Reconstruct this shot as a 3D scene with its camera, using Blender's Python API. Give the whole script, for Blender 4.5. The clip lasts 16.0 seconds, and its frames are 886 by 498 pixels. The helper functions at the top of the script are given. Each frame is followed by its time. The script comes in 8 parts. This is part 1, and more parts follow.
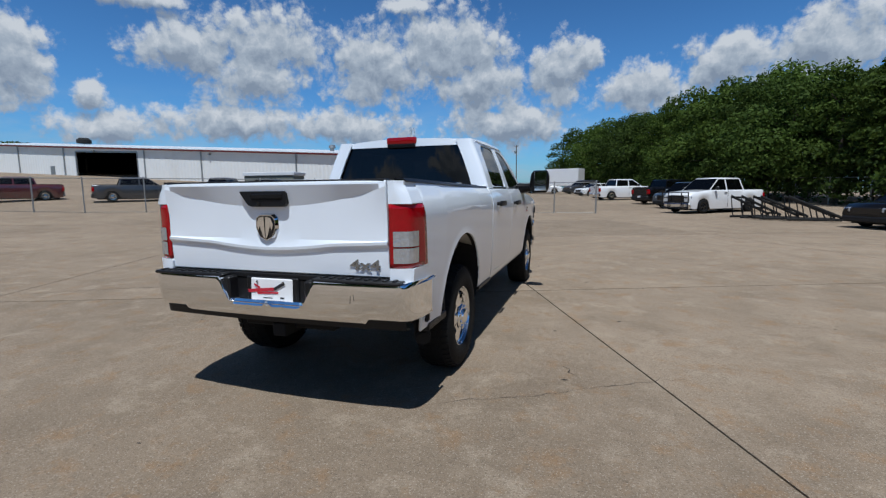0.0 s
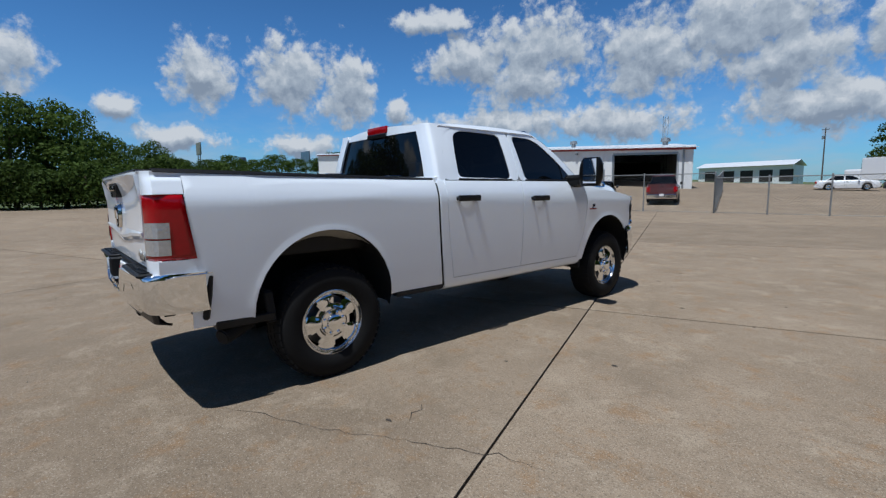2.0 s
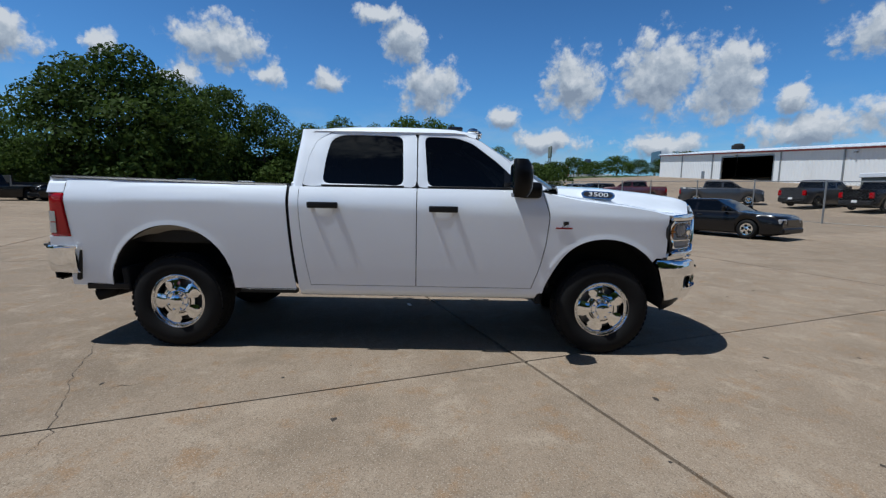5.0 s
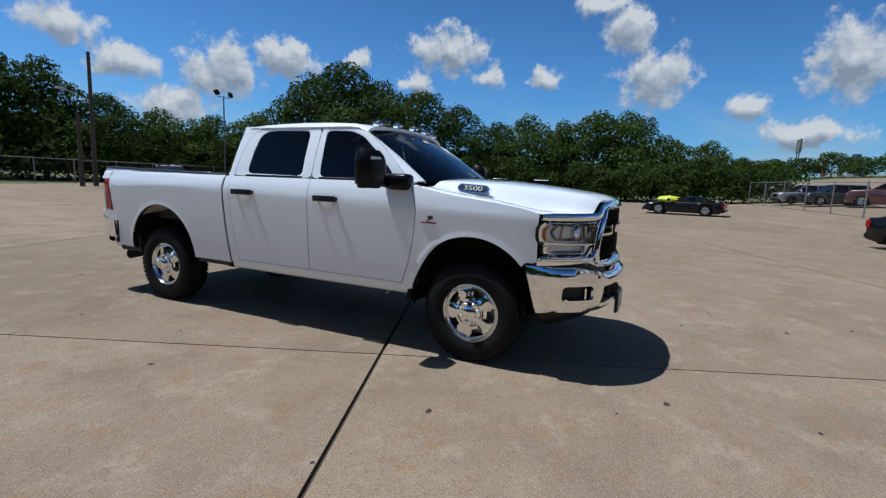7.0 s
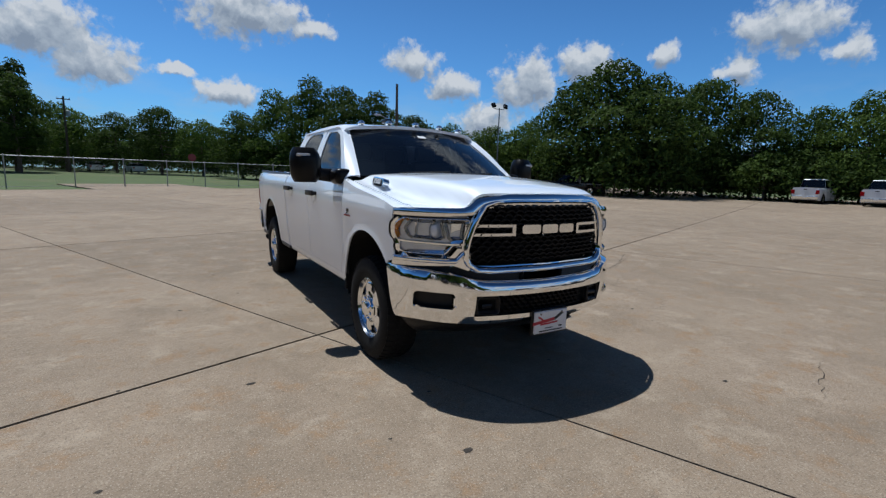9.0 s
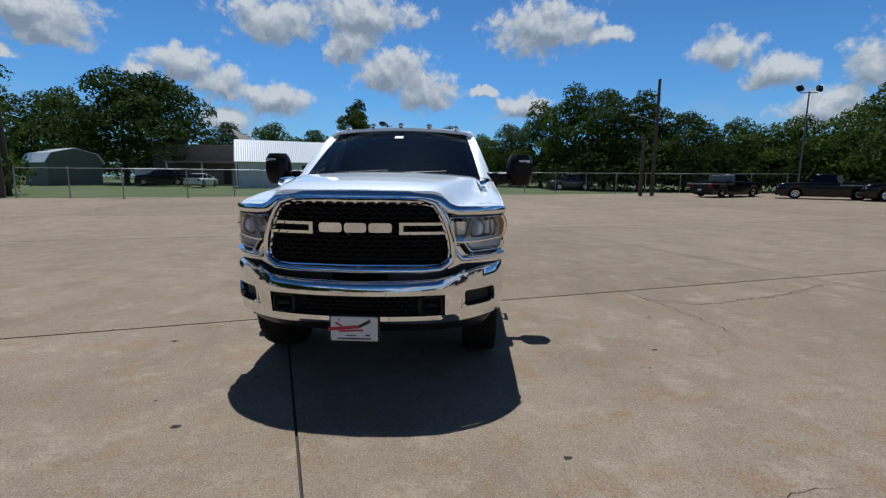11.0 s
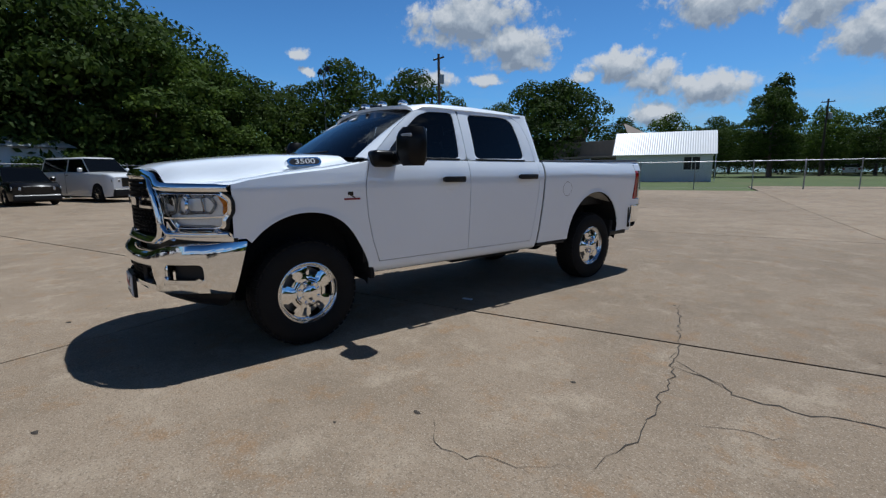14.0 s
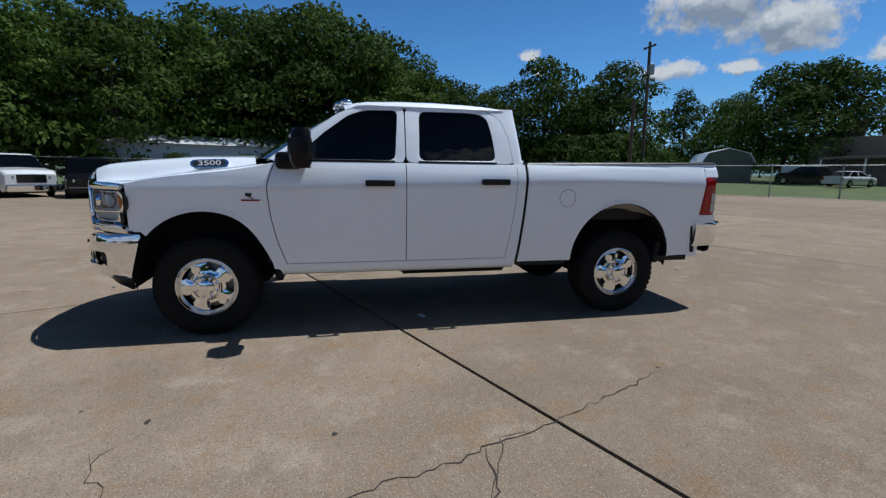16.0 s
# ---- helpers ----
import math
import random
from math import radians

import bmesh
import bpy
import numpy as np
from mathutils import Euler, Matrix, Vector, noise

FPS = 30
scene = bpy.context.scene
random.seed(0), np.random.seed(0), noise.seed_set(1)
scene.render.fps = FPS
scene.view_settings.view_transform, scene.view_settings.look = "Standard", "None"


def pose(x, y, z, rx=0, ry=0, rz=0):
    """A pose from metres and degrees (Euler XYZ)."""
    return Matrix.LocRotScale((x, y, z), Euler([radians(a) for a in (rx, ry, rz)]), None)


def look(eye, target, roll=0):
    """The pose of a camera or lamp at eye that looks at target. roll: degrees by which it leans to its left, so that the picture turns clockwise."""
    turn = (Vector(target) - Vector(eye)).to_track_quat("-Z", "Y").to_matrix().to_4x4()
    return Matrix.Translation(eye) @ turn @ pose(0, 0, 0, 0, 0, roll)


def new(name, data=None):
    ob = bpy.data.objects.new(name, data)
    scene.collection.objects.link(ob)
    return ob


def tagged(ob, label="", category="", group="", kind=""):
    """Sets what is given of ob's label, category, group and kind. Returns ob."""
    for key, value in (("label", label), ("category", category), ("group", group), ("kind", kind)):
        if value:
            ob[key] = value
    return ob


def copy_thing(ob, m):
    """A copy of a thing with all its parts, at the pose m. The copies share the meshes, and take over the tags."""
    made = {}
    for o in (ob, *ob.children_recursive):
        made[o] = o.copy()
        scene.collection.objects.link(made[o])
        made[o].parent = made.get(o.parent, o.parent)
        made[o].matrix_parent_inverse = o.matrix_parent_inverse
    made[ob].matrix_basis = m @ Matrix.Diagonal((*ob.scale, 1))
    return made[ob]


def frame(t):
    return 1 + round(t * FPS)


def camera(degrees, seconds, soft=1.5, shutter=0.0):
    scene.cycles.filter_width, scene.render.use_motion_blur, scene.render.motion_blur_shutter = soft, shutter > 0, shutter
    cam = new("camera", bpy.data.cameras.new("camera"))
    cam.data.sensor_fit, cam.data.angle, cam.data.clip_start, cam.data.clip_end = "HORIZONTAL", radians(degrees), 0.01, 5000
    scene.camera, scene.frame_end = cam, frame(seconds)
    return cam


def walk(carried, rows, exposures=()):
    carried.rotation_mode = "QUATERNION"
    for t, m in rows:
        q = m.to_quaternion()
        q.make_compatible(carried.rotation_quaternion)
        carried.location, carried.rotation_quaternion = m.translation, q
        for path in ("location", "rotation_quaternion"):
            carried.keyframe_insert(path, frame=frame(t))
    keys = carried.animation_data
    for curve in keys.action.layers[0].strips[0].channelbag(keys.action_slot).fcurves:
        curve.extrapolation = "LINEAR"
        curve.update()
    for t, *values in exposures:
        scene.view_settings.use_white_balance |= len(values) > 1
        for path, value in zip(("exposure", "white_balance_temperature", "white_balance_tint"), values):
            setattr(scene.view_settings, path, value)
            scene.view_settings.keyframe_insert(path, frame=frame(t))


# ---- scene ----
cam = camera(87.0, 16.0, soft=1.3)
PATH = [
    (0, (1.992, -3.624, 1.441), (1.372, -1.738, 1.195), -0.61),
    (0.5, (2.540, -3.231, 1.435), (1.675, -1.444, 1.189), -0.70),
    (1, (3.119, -2.706, 1.411), (2.008, -1.060, 1.169), -0.76),
    (1.5, (3.582, -2.195, 1.393), (2.273, -0.702, 1.149), -0.84),
    (2, (4.035, -1.588, 1.364), (2.535, -0.287, 1.121), -0.77),
    (2.5, (4.391, -1.021, 1.359), (2.745, 0.091, 1.123), -0.53),
    (3, (4.700, -0.370, 1.374), (2.927, 0.528, 1.143), -0.11),
    (3.5, (4.919, 0.251, 1.390), (3.055, 0.938, 1.159), 0.12),
    (4, (5.047, 0.965, 1.392), (3.112, 1.411, 1.154), 0.43),
    (4.2, (5.058, 1.280, 1.396), (3.101, 1.619, 1.159), 0.44),
    (6.3, (4.844, 4.081, 1.487), (2.924, 3.595, 1.210), 2.20),
    (6.5, (4.741, 4.400, 1.477), (2.849, 3.817, 1.196), 2.16),
    (7, (4.440, 5.143, 1.462), (2.642, 4.312, 1.186), 2.24),
    (7.5, (4.123, 5.770, 1.462), (2.444, 4.719, 1.185), 2.33),
    (8, (3.684, 6.380, 1.470), (2.183, 5.089, 1.191), 2.44),
    (8.2, (3.475, 6.599, 1.485), (2.050, 5.223, 1.205), 2.25),
    (10.3, (0.287, 7.754, 1.447), (0.013, 5.796, 1.144), 0.46),
    (10.5, (0.044, 7.782, 1.467), (-0.150, 5.813, 1.174), 0.29),
    (11, (-0.730, 7.780, 1.453), (-0.625, 5.805, 1.161), 0.55),
    (11.5, (-1.450, 7.669, 1.435), (-1.088, 5.723, 1.146), 0.91),
    (12, (-2.205, 7.324, 1.410), (-1.564, 5.454, 1.108), 0.80),
    (12.5, (-2.853, 6.952, 1.394), (-1.948, 5.194, 1.090), 0.37),
    (13, (-3.469, 6.439, 1.370), (-2.313, 4.837, 1.057), 0.20),
    (13.5, (-3.972, 5.889, 1.352), (-2.616, 4.453, 1.036), -0.11),
    (14, (-4.393, 5.210, 1.340), (-2.855, 3.972, 1.021), -0.16),
    (14.5, (-4.681, 4.563, 1.341), (-2.996, 3.534, 1.026), -0.20),
    (15, (-4.902, 3.871, 1.353), (-3.100, 3.064, 1.037), 0.31),
    (15.5, (-5.028, 3.285, 1.376), (-3.153, 2.669, 1.055), 0.50),
    (16, (-5.068, 2.727, 1.394), (-3.144, 2.289, 1.066), 0.78),
]
walk(cam, [(t, look(eye, target, roll)) for t, eye, target, roll in PATH],
     [(0.0, -0.08, 6000, 8), (4.0, -0.05, 6000, 8), (8.0, -0.06, 6000, 8), (10.5, -0.10, 6000, 8), (11.5, -0.15, 6000, 8), (13.0, -0.12, 6000, 8), (16.0, -0.13, 6000, 8)])

# ---- sun, sky and clouds ----
SUN_TO = Vector((0.085, -0.39, 1.0)).normalized()
sun = new("sun", bpy.data.lights.new("sun", "SUN"))
sun.data.energy, sun.data.angle, sun.data.color = 4.6, radians(0.53), (1.0, 0.990, 0.970)
sun.rotation_euler = SUN_TO.to_track_quat("Z", "Y").to_euler()
sun.location = (0, 0, 40)

world = bpy.data.worlds.new("sky")
scene.world = world
world.use_nodes = True


def cumulus_sky(tree):
    """Nishita sky with fair-weather cumulus: ellipses of bearing and height whose edges and shading billow."""
    N, L = tree.nodes, tree.links
    N.clear()

    def feed(n, i, v):
        if isinstance(v, (int, float, tuple)):
            n.inputs[i].default_value = v
        elif v is not None:
            L.new(v, n.inputs[i])

    def m(op, a, b=None, c=None, clamp=False):
        n = N.new("ShaderNodeMath")
        n.operation, n.use_clamp = op, clamp
        for i, v in enumerate((a, b, c)):
            feed(n, i, v)
        return n.outputs[0]

    def vm(op, a, b=None, c=None, out=0):
        n = N.new("ShaderNodeVectorMath")
        n.operation = op
        for i, v in enumerate((a, b, c)):
            feed(n, i, v)
        return n.outputs[out]

    sky = N.new("ShaderNodeTexSky")
    sky.sky_type, sky.sun_disc = "NISHITA", False
    sky.sun_elevation = math.asin(SUN_TO.z)
    sky.sun_rotation = math.atan2(SUN_TO.x, SUN_TO.y)
    sky.air_density, sky.dust_density, sky.ozone_density = 1.0, 0.6, 2.0
    way = N.new("ShaderNodeTexCoord").outputs["Generated"]
    sep = N.new("ShaderNodeSeparateXYZ")
    L.new(way, sep.inputs[0])
    az = m("WRAP", m("MULTIPLY", m("ARCTAN2", sep.outputs[0], sep.outputs[1]), 180 / math.pi), 65.0, -295.0)
    el = m("MULTIPLY", m("ARCSINE", sep.outputs[2]), 180 / math.pi)
    comb = N.new("ShaderNodeCombineXYZ")
    L.new(az, comb.inputs[0])
    L.new(el, comb.inputs[1])
    flat = comb.outputs[0]

    def fbm(vec, scale, detail, rough):
        n = N.new("ShaderNodeTexNoise")
        n.noise_dimensions = "2D"
        n.inputs["Scale"].default_value, n.inputs["Detail"].default_value, n.inputs["Roughness"].default_value = scale, detail, rough
        L.new(vec, n.inputs["Vector"])
        return n.outputs

    def billow(vec, scale, detail, rough):
        n = N.new("ShaderNodeTexVoronoi")
        n.voronoi_dimensions, n.feature, n.normalize = "2D", "F1", True
        n.inputs["Scale"].default_value, n.inputs["Detail"].default_value = scale, detail
        n.inputs["Roughness"].default_value, n.inputs["Lacunarity"].default_value = rough, 2.3
        L.new(vec, n.inputs["Vector"])
        return m("SUBTRACT", 1.0, n.outputs["Distance"])

    def density(vec):
        """About 1 in the heart of a cloud and 0 at its rim."""
        bend = vm("MULTIPLY", vm("SUBTRACT", fbm(vec, 0.42, 4.0, 0.6)[1], (0.5, 0.5, 0.5)), (1.9, 1.5, 0.0))
        p = vm("ADD", vec, bend)
        near = None
        for group in (CLOUDS_NORTH, CLOUDS_WEST, CLOUDS_SOUTH, CLOUDS_EAST):
            for a, e, w, h in group:
                a = a - 360 if a > 65 else a
                q = vm("LENGTH", vm("MULTIPLY_ADD", p, (1 / w, 1 / h, 0.0), (-a / w, -e / h, 0.0)), out=1)
                near = q if near is None else m("MINIMUM", near, q)
        puff = m("MULTIPLY", m("SUBTRACT", billow(p, 0.36, 3.0, 0.5), 0.66), 1.7)
        return m("ADD", m("SUBTRACT", 1.18, near), puff)

    d0, d1 = density(flat), density(vm("ADD", flat, (0.15, 1.1, 0.0)))
    fine = m("MULTIPLY", m("SUBTRACT", fbm(flat, 0.9, 6.0, 0.60)[0], 0.5), 0.85)
    cover = m("MULTIPLY", m("ADD", d0, fine), 1.55, clamp=True)
    cover = m("MULTIPLY", m("MULTIPLY", cover, cover), m("MULTIPLY_ADD", cover, -2.0, 3.0))
    # thin cloud near the horizon
    haze = m("MULTIPLY", m("SUBTRACT", fbm(vm("MULTIPLY", flat, (1.0, 3.0, 0.0)), 0.12, 6.0, 0.6)[0], 0.42), 3.0, clamp=True)
    haze = m("MULTIPLY", haze, m("MULTIPLY_ADD", el, -1 / 11.0, 1.0, clamp=True))
    # upper sides of the billows take the sun, hollows and bases are in their own shade
    rise = m("SUBTRACT", d0, d1)
    tone = m("ADD", m("MULTIPLY_ADD", rise, 0.80, 0.50), m("MULTIPLY", fine, 0.18))
    tone = m("SUBTRACT", tone, m("MULTIPLY", m("MULTIPLY", m("SUBTRACT", d0, 0.20), 0.8, clamp=True), 0.34), clamp=True)
    ramp = N.new("ShaderNodeValToRGB")
    ramp.color_ramp.elements[0].color, ramp.color_ramp.elements[0].position = (0.36, 0.43, 0.54, 1), 0.05
    ramp.color_ramp.elements[1].color, ramp.color_ramp.elements[1].position = (0.93, 0.95, 0.98, 1), 0.80
    mid = ramp.color_ramp.elements.new(0.42)
    mid.color = (0.58, 0.65, 0.74, 1)
    L.new(tone, ramp.inputs[0])
    skyc = N.new("ShaderNodeMix")
    skyc.data_type, skyc.blend_type = "RGBA", "MULTIPLY"
    skyc.inputs[0].default_value = 1.0
    L.new(sky.outputs[0], skyc.inputs[6])
    tint = N.new("ShaderNodeValToRGB")
    tint.color_ramp.interpolation = "EASE"
    tint.color_ramp.elements[0].color, tint.color_ramp.elements[0].position = HORIZON_TINT, 0.03
    tint.color_ramp.elements[1].color, tint.color_ramp.elements[1].position = ZENITH_TINT, 0.62
    L.new(m("DIVIDE", el, 90.0, clamp=True), tint.inputs[0])
    L.new(vm("SCALE", tint.outputs[0]), skyc.inputs[7])
    skyc.inputs[7].links[0].from_node.inputs[3].default_value = 2.2
    mix1 = N.new("ShaderNodeMix")
    mix1.data_type = "RGBA"
    L.new(m("MULTIPLY", haze, 0.8), mix1.inputs[0])
    L.new(skyc.outputs[2], mix1.inputs[6])
    mix1.inputs[7].default_value = (8.0, 9.6, 11.2, 1)
    mix = N.new("ShaderNodeMix")
    mix.data_type = "RGBA"
    L.new(cover, mix.inputs[0])
    L.new(mix1.outputs[2], mix.inputs[6])
    L.new(vm("SCALE", ramp.outputs[0]), mix.inputs[7])
    mix.inputs[7].links[0].from_node.inputs[3].default_value = CLOUD_LIGHT
    bg = N.new("ShaderNodeBackground")
    bg.inputs[1].default_value = 0.05
    L.new(mix.outputs[2], bg.inputs[0])
    out = N.new("ShaderNodeOutputWorld")
    L.new(bg.outputs[0], out.inputs[0])


HORIZON_TINT = (0.40, 0.74, 1.06, 1)
ZENITH_TINT = (0.12, 0.19, 0.28, 1)
CLOUD_LIGHT = 13.4
# bearing from +y towards +x, height, half width, half height, in degrees
CLOUDS_NORTH = [
    (-45.6, 15, 5.2, 3.3), (-37.2, 16.3, 6.2, 3.3), (-39.8, 12.2, 5.8, 2.9), (-26.1, 14, 6.2, 4.2), (-17.5, 15.8, 7.3, 4.4), (-13.5, 12.1, 5.6, 3.7),
    (-4.4, 12.9, 3.8, 3.6), (-1.7, 14.7, 2.1, 2), (-52.6, 6.6, 5.1, 1.7), (-41.2, 7.7, 8.5, 1.9), (-28.9, 7.5, 7.8, 2), (-10.2, 7.6, 7.3, 2.6),
    (4.7, 10.7, 4.8, 2.6), (12.5, 12.3, 4.2, 3.2), (20.4, 13, 5.3, 3.6), (30, 14.5, 5, 4), (-22, 20.4, 3.3, 1), (-47.8, 18.7, 3, 0.7),
]
CLOUDS_WEST = [
    (-103.7, 12.1, 2.1, 1.4), (-110.1, 12.3, 1.7, 1.3), (-94.8, 17, 2.7, 2.5), (-92, 12.1, 3.7, 3), (-75.4, 12.4, 3.2, 3.6), (-66.4, 12.8, 4.1, 4),
    (-60.1, 11.7, 3.6, 4.2), (-54.2, 9.4, 1.6, 1.6), (-50.1, 18.8, 5, 1.2), (-83, 8.7, 1.9, 1.4), (-115, 15.2, 4.3, 2.5), (-125.6, 13.4, 1.3, 1.3),
    (-139.7, 11.2, 3.5, 2.8), (-133.4, 12.9, 3.8, 2), (-145, 7, 3.5, 2), (-148.8, 10.6, 3.2, 1.6), (-153.3, 13.1, 2.8, 1.9), (-97.8, 19.4, 3, 0.9),
    (-118.5, 11.4, 2, 1.2), (-141.9, 10.5, 1.9, 1.9), (-66, 5.5, 5, 1.3), (-78, 6, 4, 1.3),
]
CLOUDS_SOUTH = [
    (144.9, 10.5, 1.5, 0.6), (148.8, 11.6, 3.6, 1.7), (152.1, 10, 3, 1.7), (157.7, 8.7, 3.8, 1.7), (152.4, 6, 3, 1.5), (157.8, 16.6, 5.2, 2.4),
    (167.6, 17.9, 6.6, 2.2), (166.2, 14.8, 3.5, 2.3), (170.7, 12.3, 4.6, 2.7), (174.6, 10.2, 3.7, 2.5), (-171.7, 16.8, 6, 2.9), (-164.8, 15.6, 2.3, 1),
    (-178.4, 10.2, 2, 0.6), (-173.7, 8.6, 3.3, 1.3), (137.5, 13.1, 2.5, 1.3),
]
CLOUDS_EAST = [
    (-116, 35, 12, 3.5), (-130, 43, 10, 4), (124, 40, 12, 4), (108, 49, 12, 4),
    (132, 16.9, 7.1, 2.8), (136.6, 14.4, 5.2, 2.3), (137.9, 12.3, 3.3, 1), (112.6, 13, 1.5, 0.6), (113.3, 11.2, 0.8, 0.4), (126.7, 10.8, 3.1, 1), (134.2, 10.6, 2.5, 0.7),
]
cumulus_sky(world.node_tree)

# ---- materials ----
def mat(name, base, rough=0.5, metal=0.0, vary=0.12, scale=3.0, fine=0.0, fine_scale=60.0, bump=0.0, bump_scale=80.0, coat=0.0, spec=0.5, patchy=None, per_object=0.0, space="Object"):
    """A surface with variation at two scales, fine relief and, with patchy, stains of another colour."""
    mt = bpy.data.materials.new(name)
    mt.use_nodes = True
    t = mt.node_tree
    N, L = t.nodes, t.links
    b = N["Principled BSDF"]
    b.inputs["Roughness"].default_value, b.inputs["Metallic"].default_value = rough, metal
    b.inputs["Coat Weight"].default_value, b.inputs["Coat Roughness"].default_value = coat, 0.012
    b.inputs["Coat IOR"].default_value = 1.8
    b.inputs["Specular IOR Level"].default_value = spec
    tc = N.new("ShaderNodeTexCoord")
    n1 = N.new("ShaderNodeTexNoise")
    n1.inputs["Scale"].default_value, n1.inputs["Detail"].default_value, n1.inputs["Roughness"].default_value = scale, 6, 0.6
    L.new(tc.outputs[space], n1.inputs["Vector"])
    hsv = N.new("ShaderNodeHueSaturation")
    hsv.inputs["Color"].default_value = (*base, 1)
    val = N.new("ShaderNodeMath")
    val.operation = "MULTIPLY_ADD"
    L.new(n1.outputs[0], val.inputs[0])
    val.inputs[1].default_value, val.inputs[2].default_value = 2 * vary, 1 - vary
    last = val
    if fine:
        n2 = N.new("ShaderNodeTexNoise")
        n2.inputs["Scale"].default_value, n2.inputs["Detail"].default_value = fine_scale, 3
        L.new(tc.outputs[space], n2.inputs["Vector"])
        a = N.new("ShaderNodeMath")
        a.operation = "MULTIPLY_ADD"
        L.new(n2.outputs[0], a.inputs[0])
        a.inputs[1].default_value = 2 * fine
        s = N.new("ShaderNodeMath")
        s.operation = "SUBTRACT"
        L.new(last.outputs[0], s.inputs[0])
        s.inputs[1].default_value = fine
        L.new(s.outputs[0], a.inputs[2])
        last = a
    if per_object:
        oi = N.new("ShaderNodeObjectInfo")
        a = N.new("ShaderNodeMath")
        a.operation = "MULTIPLY_ADD"
        L.new(oi.outputs["Random"], a.inputs[0])
        a.inputs[1].default_value, s = 2 * per_object, N.new("ShaderNodeMath")
        s.operation = "SUBTRACT"
        L.new(last.outputs[0], s.inputs[0])
        s.inputs[1].default_value = per_object
        L.new(s.outputs[0], a.inputs[2])
        last = a
    L.new(last.outputs[0], hsv.inputs["Value"])
    col = hsv.outputs[0]
    if patchy:
        colour, size, amount, low = patchy
        n3 = N.new("ShaderNodeTexNoise")
        n3.inputs["Scale"].default_value, n3.inputs["Detail"].default_value, n3.inputs["Roughness"].default_value = size, 8, 0.65
        L.new(tc.outputs[space], n3.inputs["Vector"])
        r = N.new("ShaderNodeMapRange")
        r.inputs[1].default_value, r.inputs[2].default_value, r.inputs[4].default_value = low, low + 0.18, amount
        L.new(n3.outputs[0], r.inputs[0])
        mx = N.new("ShaderNodeMix")
        mx.data_type = "RGBA"
        L.new(r.outputs[0], mx.inputs[0])
        L.new(col, mx.inputs[6])
        mx.inputs[7].default_value = (*colour, 1)
        col = mx.outputs[2]
    L.new(col, b.inputs["Base Color"])
    if bump:
        n4 = N.new("ShaderNodeTexNoise")
        n4.inputs["Scale"].default_value, n4.inputs["Detail"].default_value = bump_scale, 4
        L.new(tc.outputs[space], n4.inputs["Vector"])
        bp = N.new("ShaderNodeBump")
        bp.inputs["Strength"].default_value, bp.inputs["Distance"].default_value = bump, 0.01
        L.new(n4.outputs[0], bp.inputs["Height"])
        L.new(bp.outputs[0], b.inputs["Normal"])
    return mt


def leaf_mat(name, base, tip, through_light=0.33):
    mt = bpy.data.materials.new(name)
    mt.use_nodes = True
    t = mt.node_tree
    N, L = t.nodes, t.links
    b = N["Principled BSDF"]
    b.inputs["Roughness"].default_value = 0.7
    b.inputs["Specular IOR Level"].default_value = 0.12
    geo, tc, oi = N.new("ShaderNodeNewGeometry"), N.new("ShaderNodeTexCoord"), N.new("ShaderNodeObjectInfo")
    n1 = N.new("ShaderNodeTexNoise")
    n1.inputs["Scale"].default_value = 0.9
    L.new(tc.outputs["Object"], n1.inputs["Vector"])
    add = N.new("ShaderNodeMath")
    add.operation = "MULTIPLY_ADD"
    L.new(geo.outputs["Random Per Island"], add.inputs[0])
    add.inputs[1].default_value = 0.55
    L.new(n1.outputs[0], add.inputs[2])
    sub = N.new("ShaderNodeMath")
    sub.operation, sub.use_clamp = "SUBTRACT", True
    L.new(add.outputs[0], sub.inputs[0])
    sub.inputs[1].default_value = 0.3
    mx = N.new("ShaderNodeMix")
    mx.data_type = "RGBA"
    L.new(sub.outputs[0], mx.inputs[0])
    mx.inputs[6].default_value, mx.inputs[7].default_value = (*base, 1), (*tip, 1)
    hsv = N.new("ShaderNodeHueSaturation")
    L.new(mx.outputs[2], hsv.inputs["Color"])
    mr = N.new("ShaderNodeMapRange")
    mr.inputs[3].default_value, mr.inputs[4].default_value = 0.75, 1.25
    L.new(oi.outputs["Random"], mr.inputs[0])
    L.new(mr.outputs[0], hsv.inputs["Value"])
    L.new(hsv.outputs[0], b.inputs["Base Color"])
    tr = N.new("ShaderNodeBsdfTranslucent")
    L.new(hsv.outputs[0], tr.inputs[0])
    ms = N.new("ShaderNodeMixShader")
    ms.inputs[0].default_value = through_light
    L.new(b.outputs[0], ms.inputs[1])
    L.new(tr.outputs[0], ms.inputs[2])
    L.new(ms.outputs[0], N["Material Output"].inputs[0])
    return mt


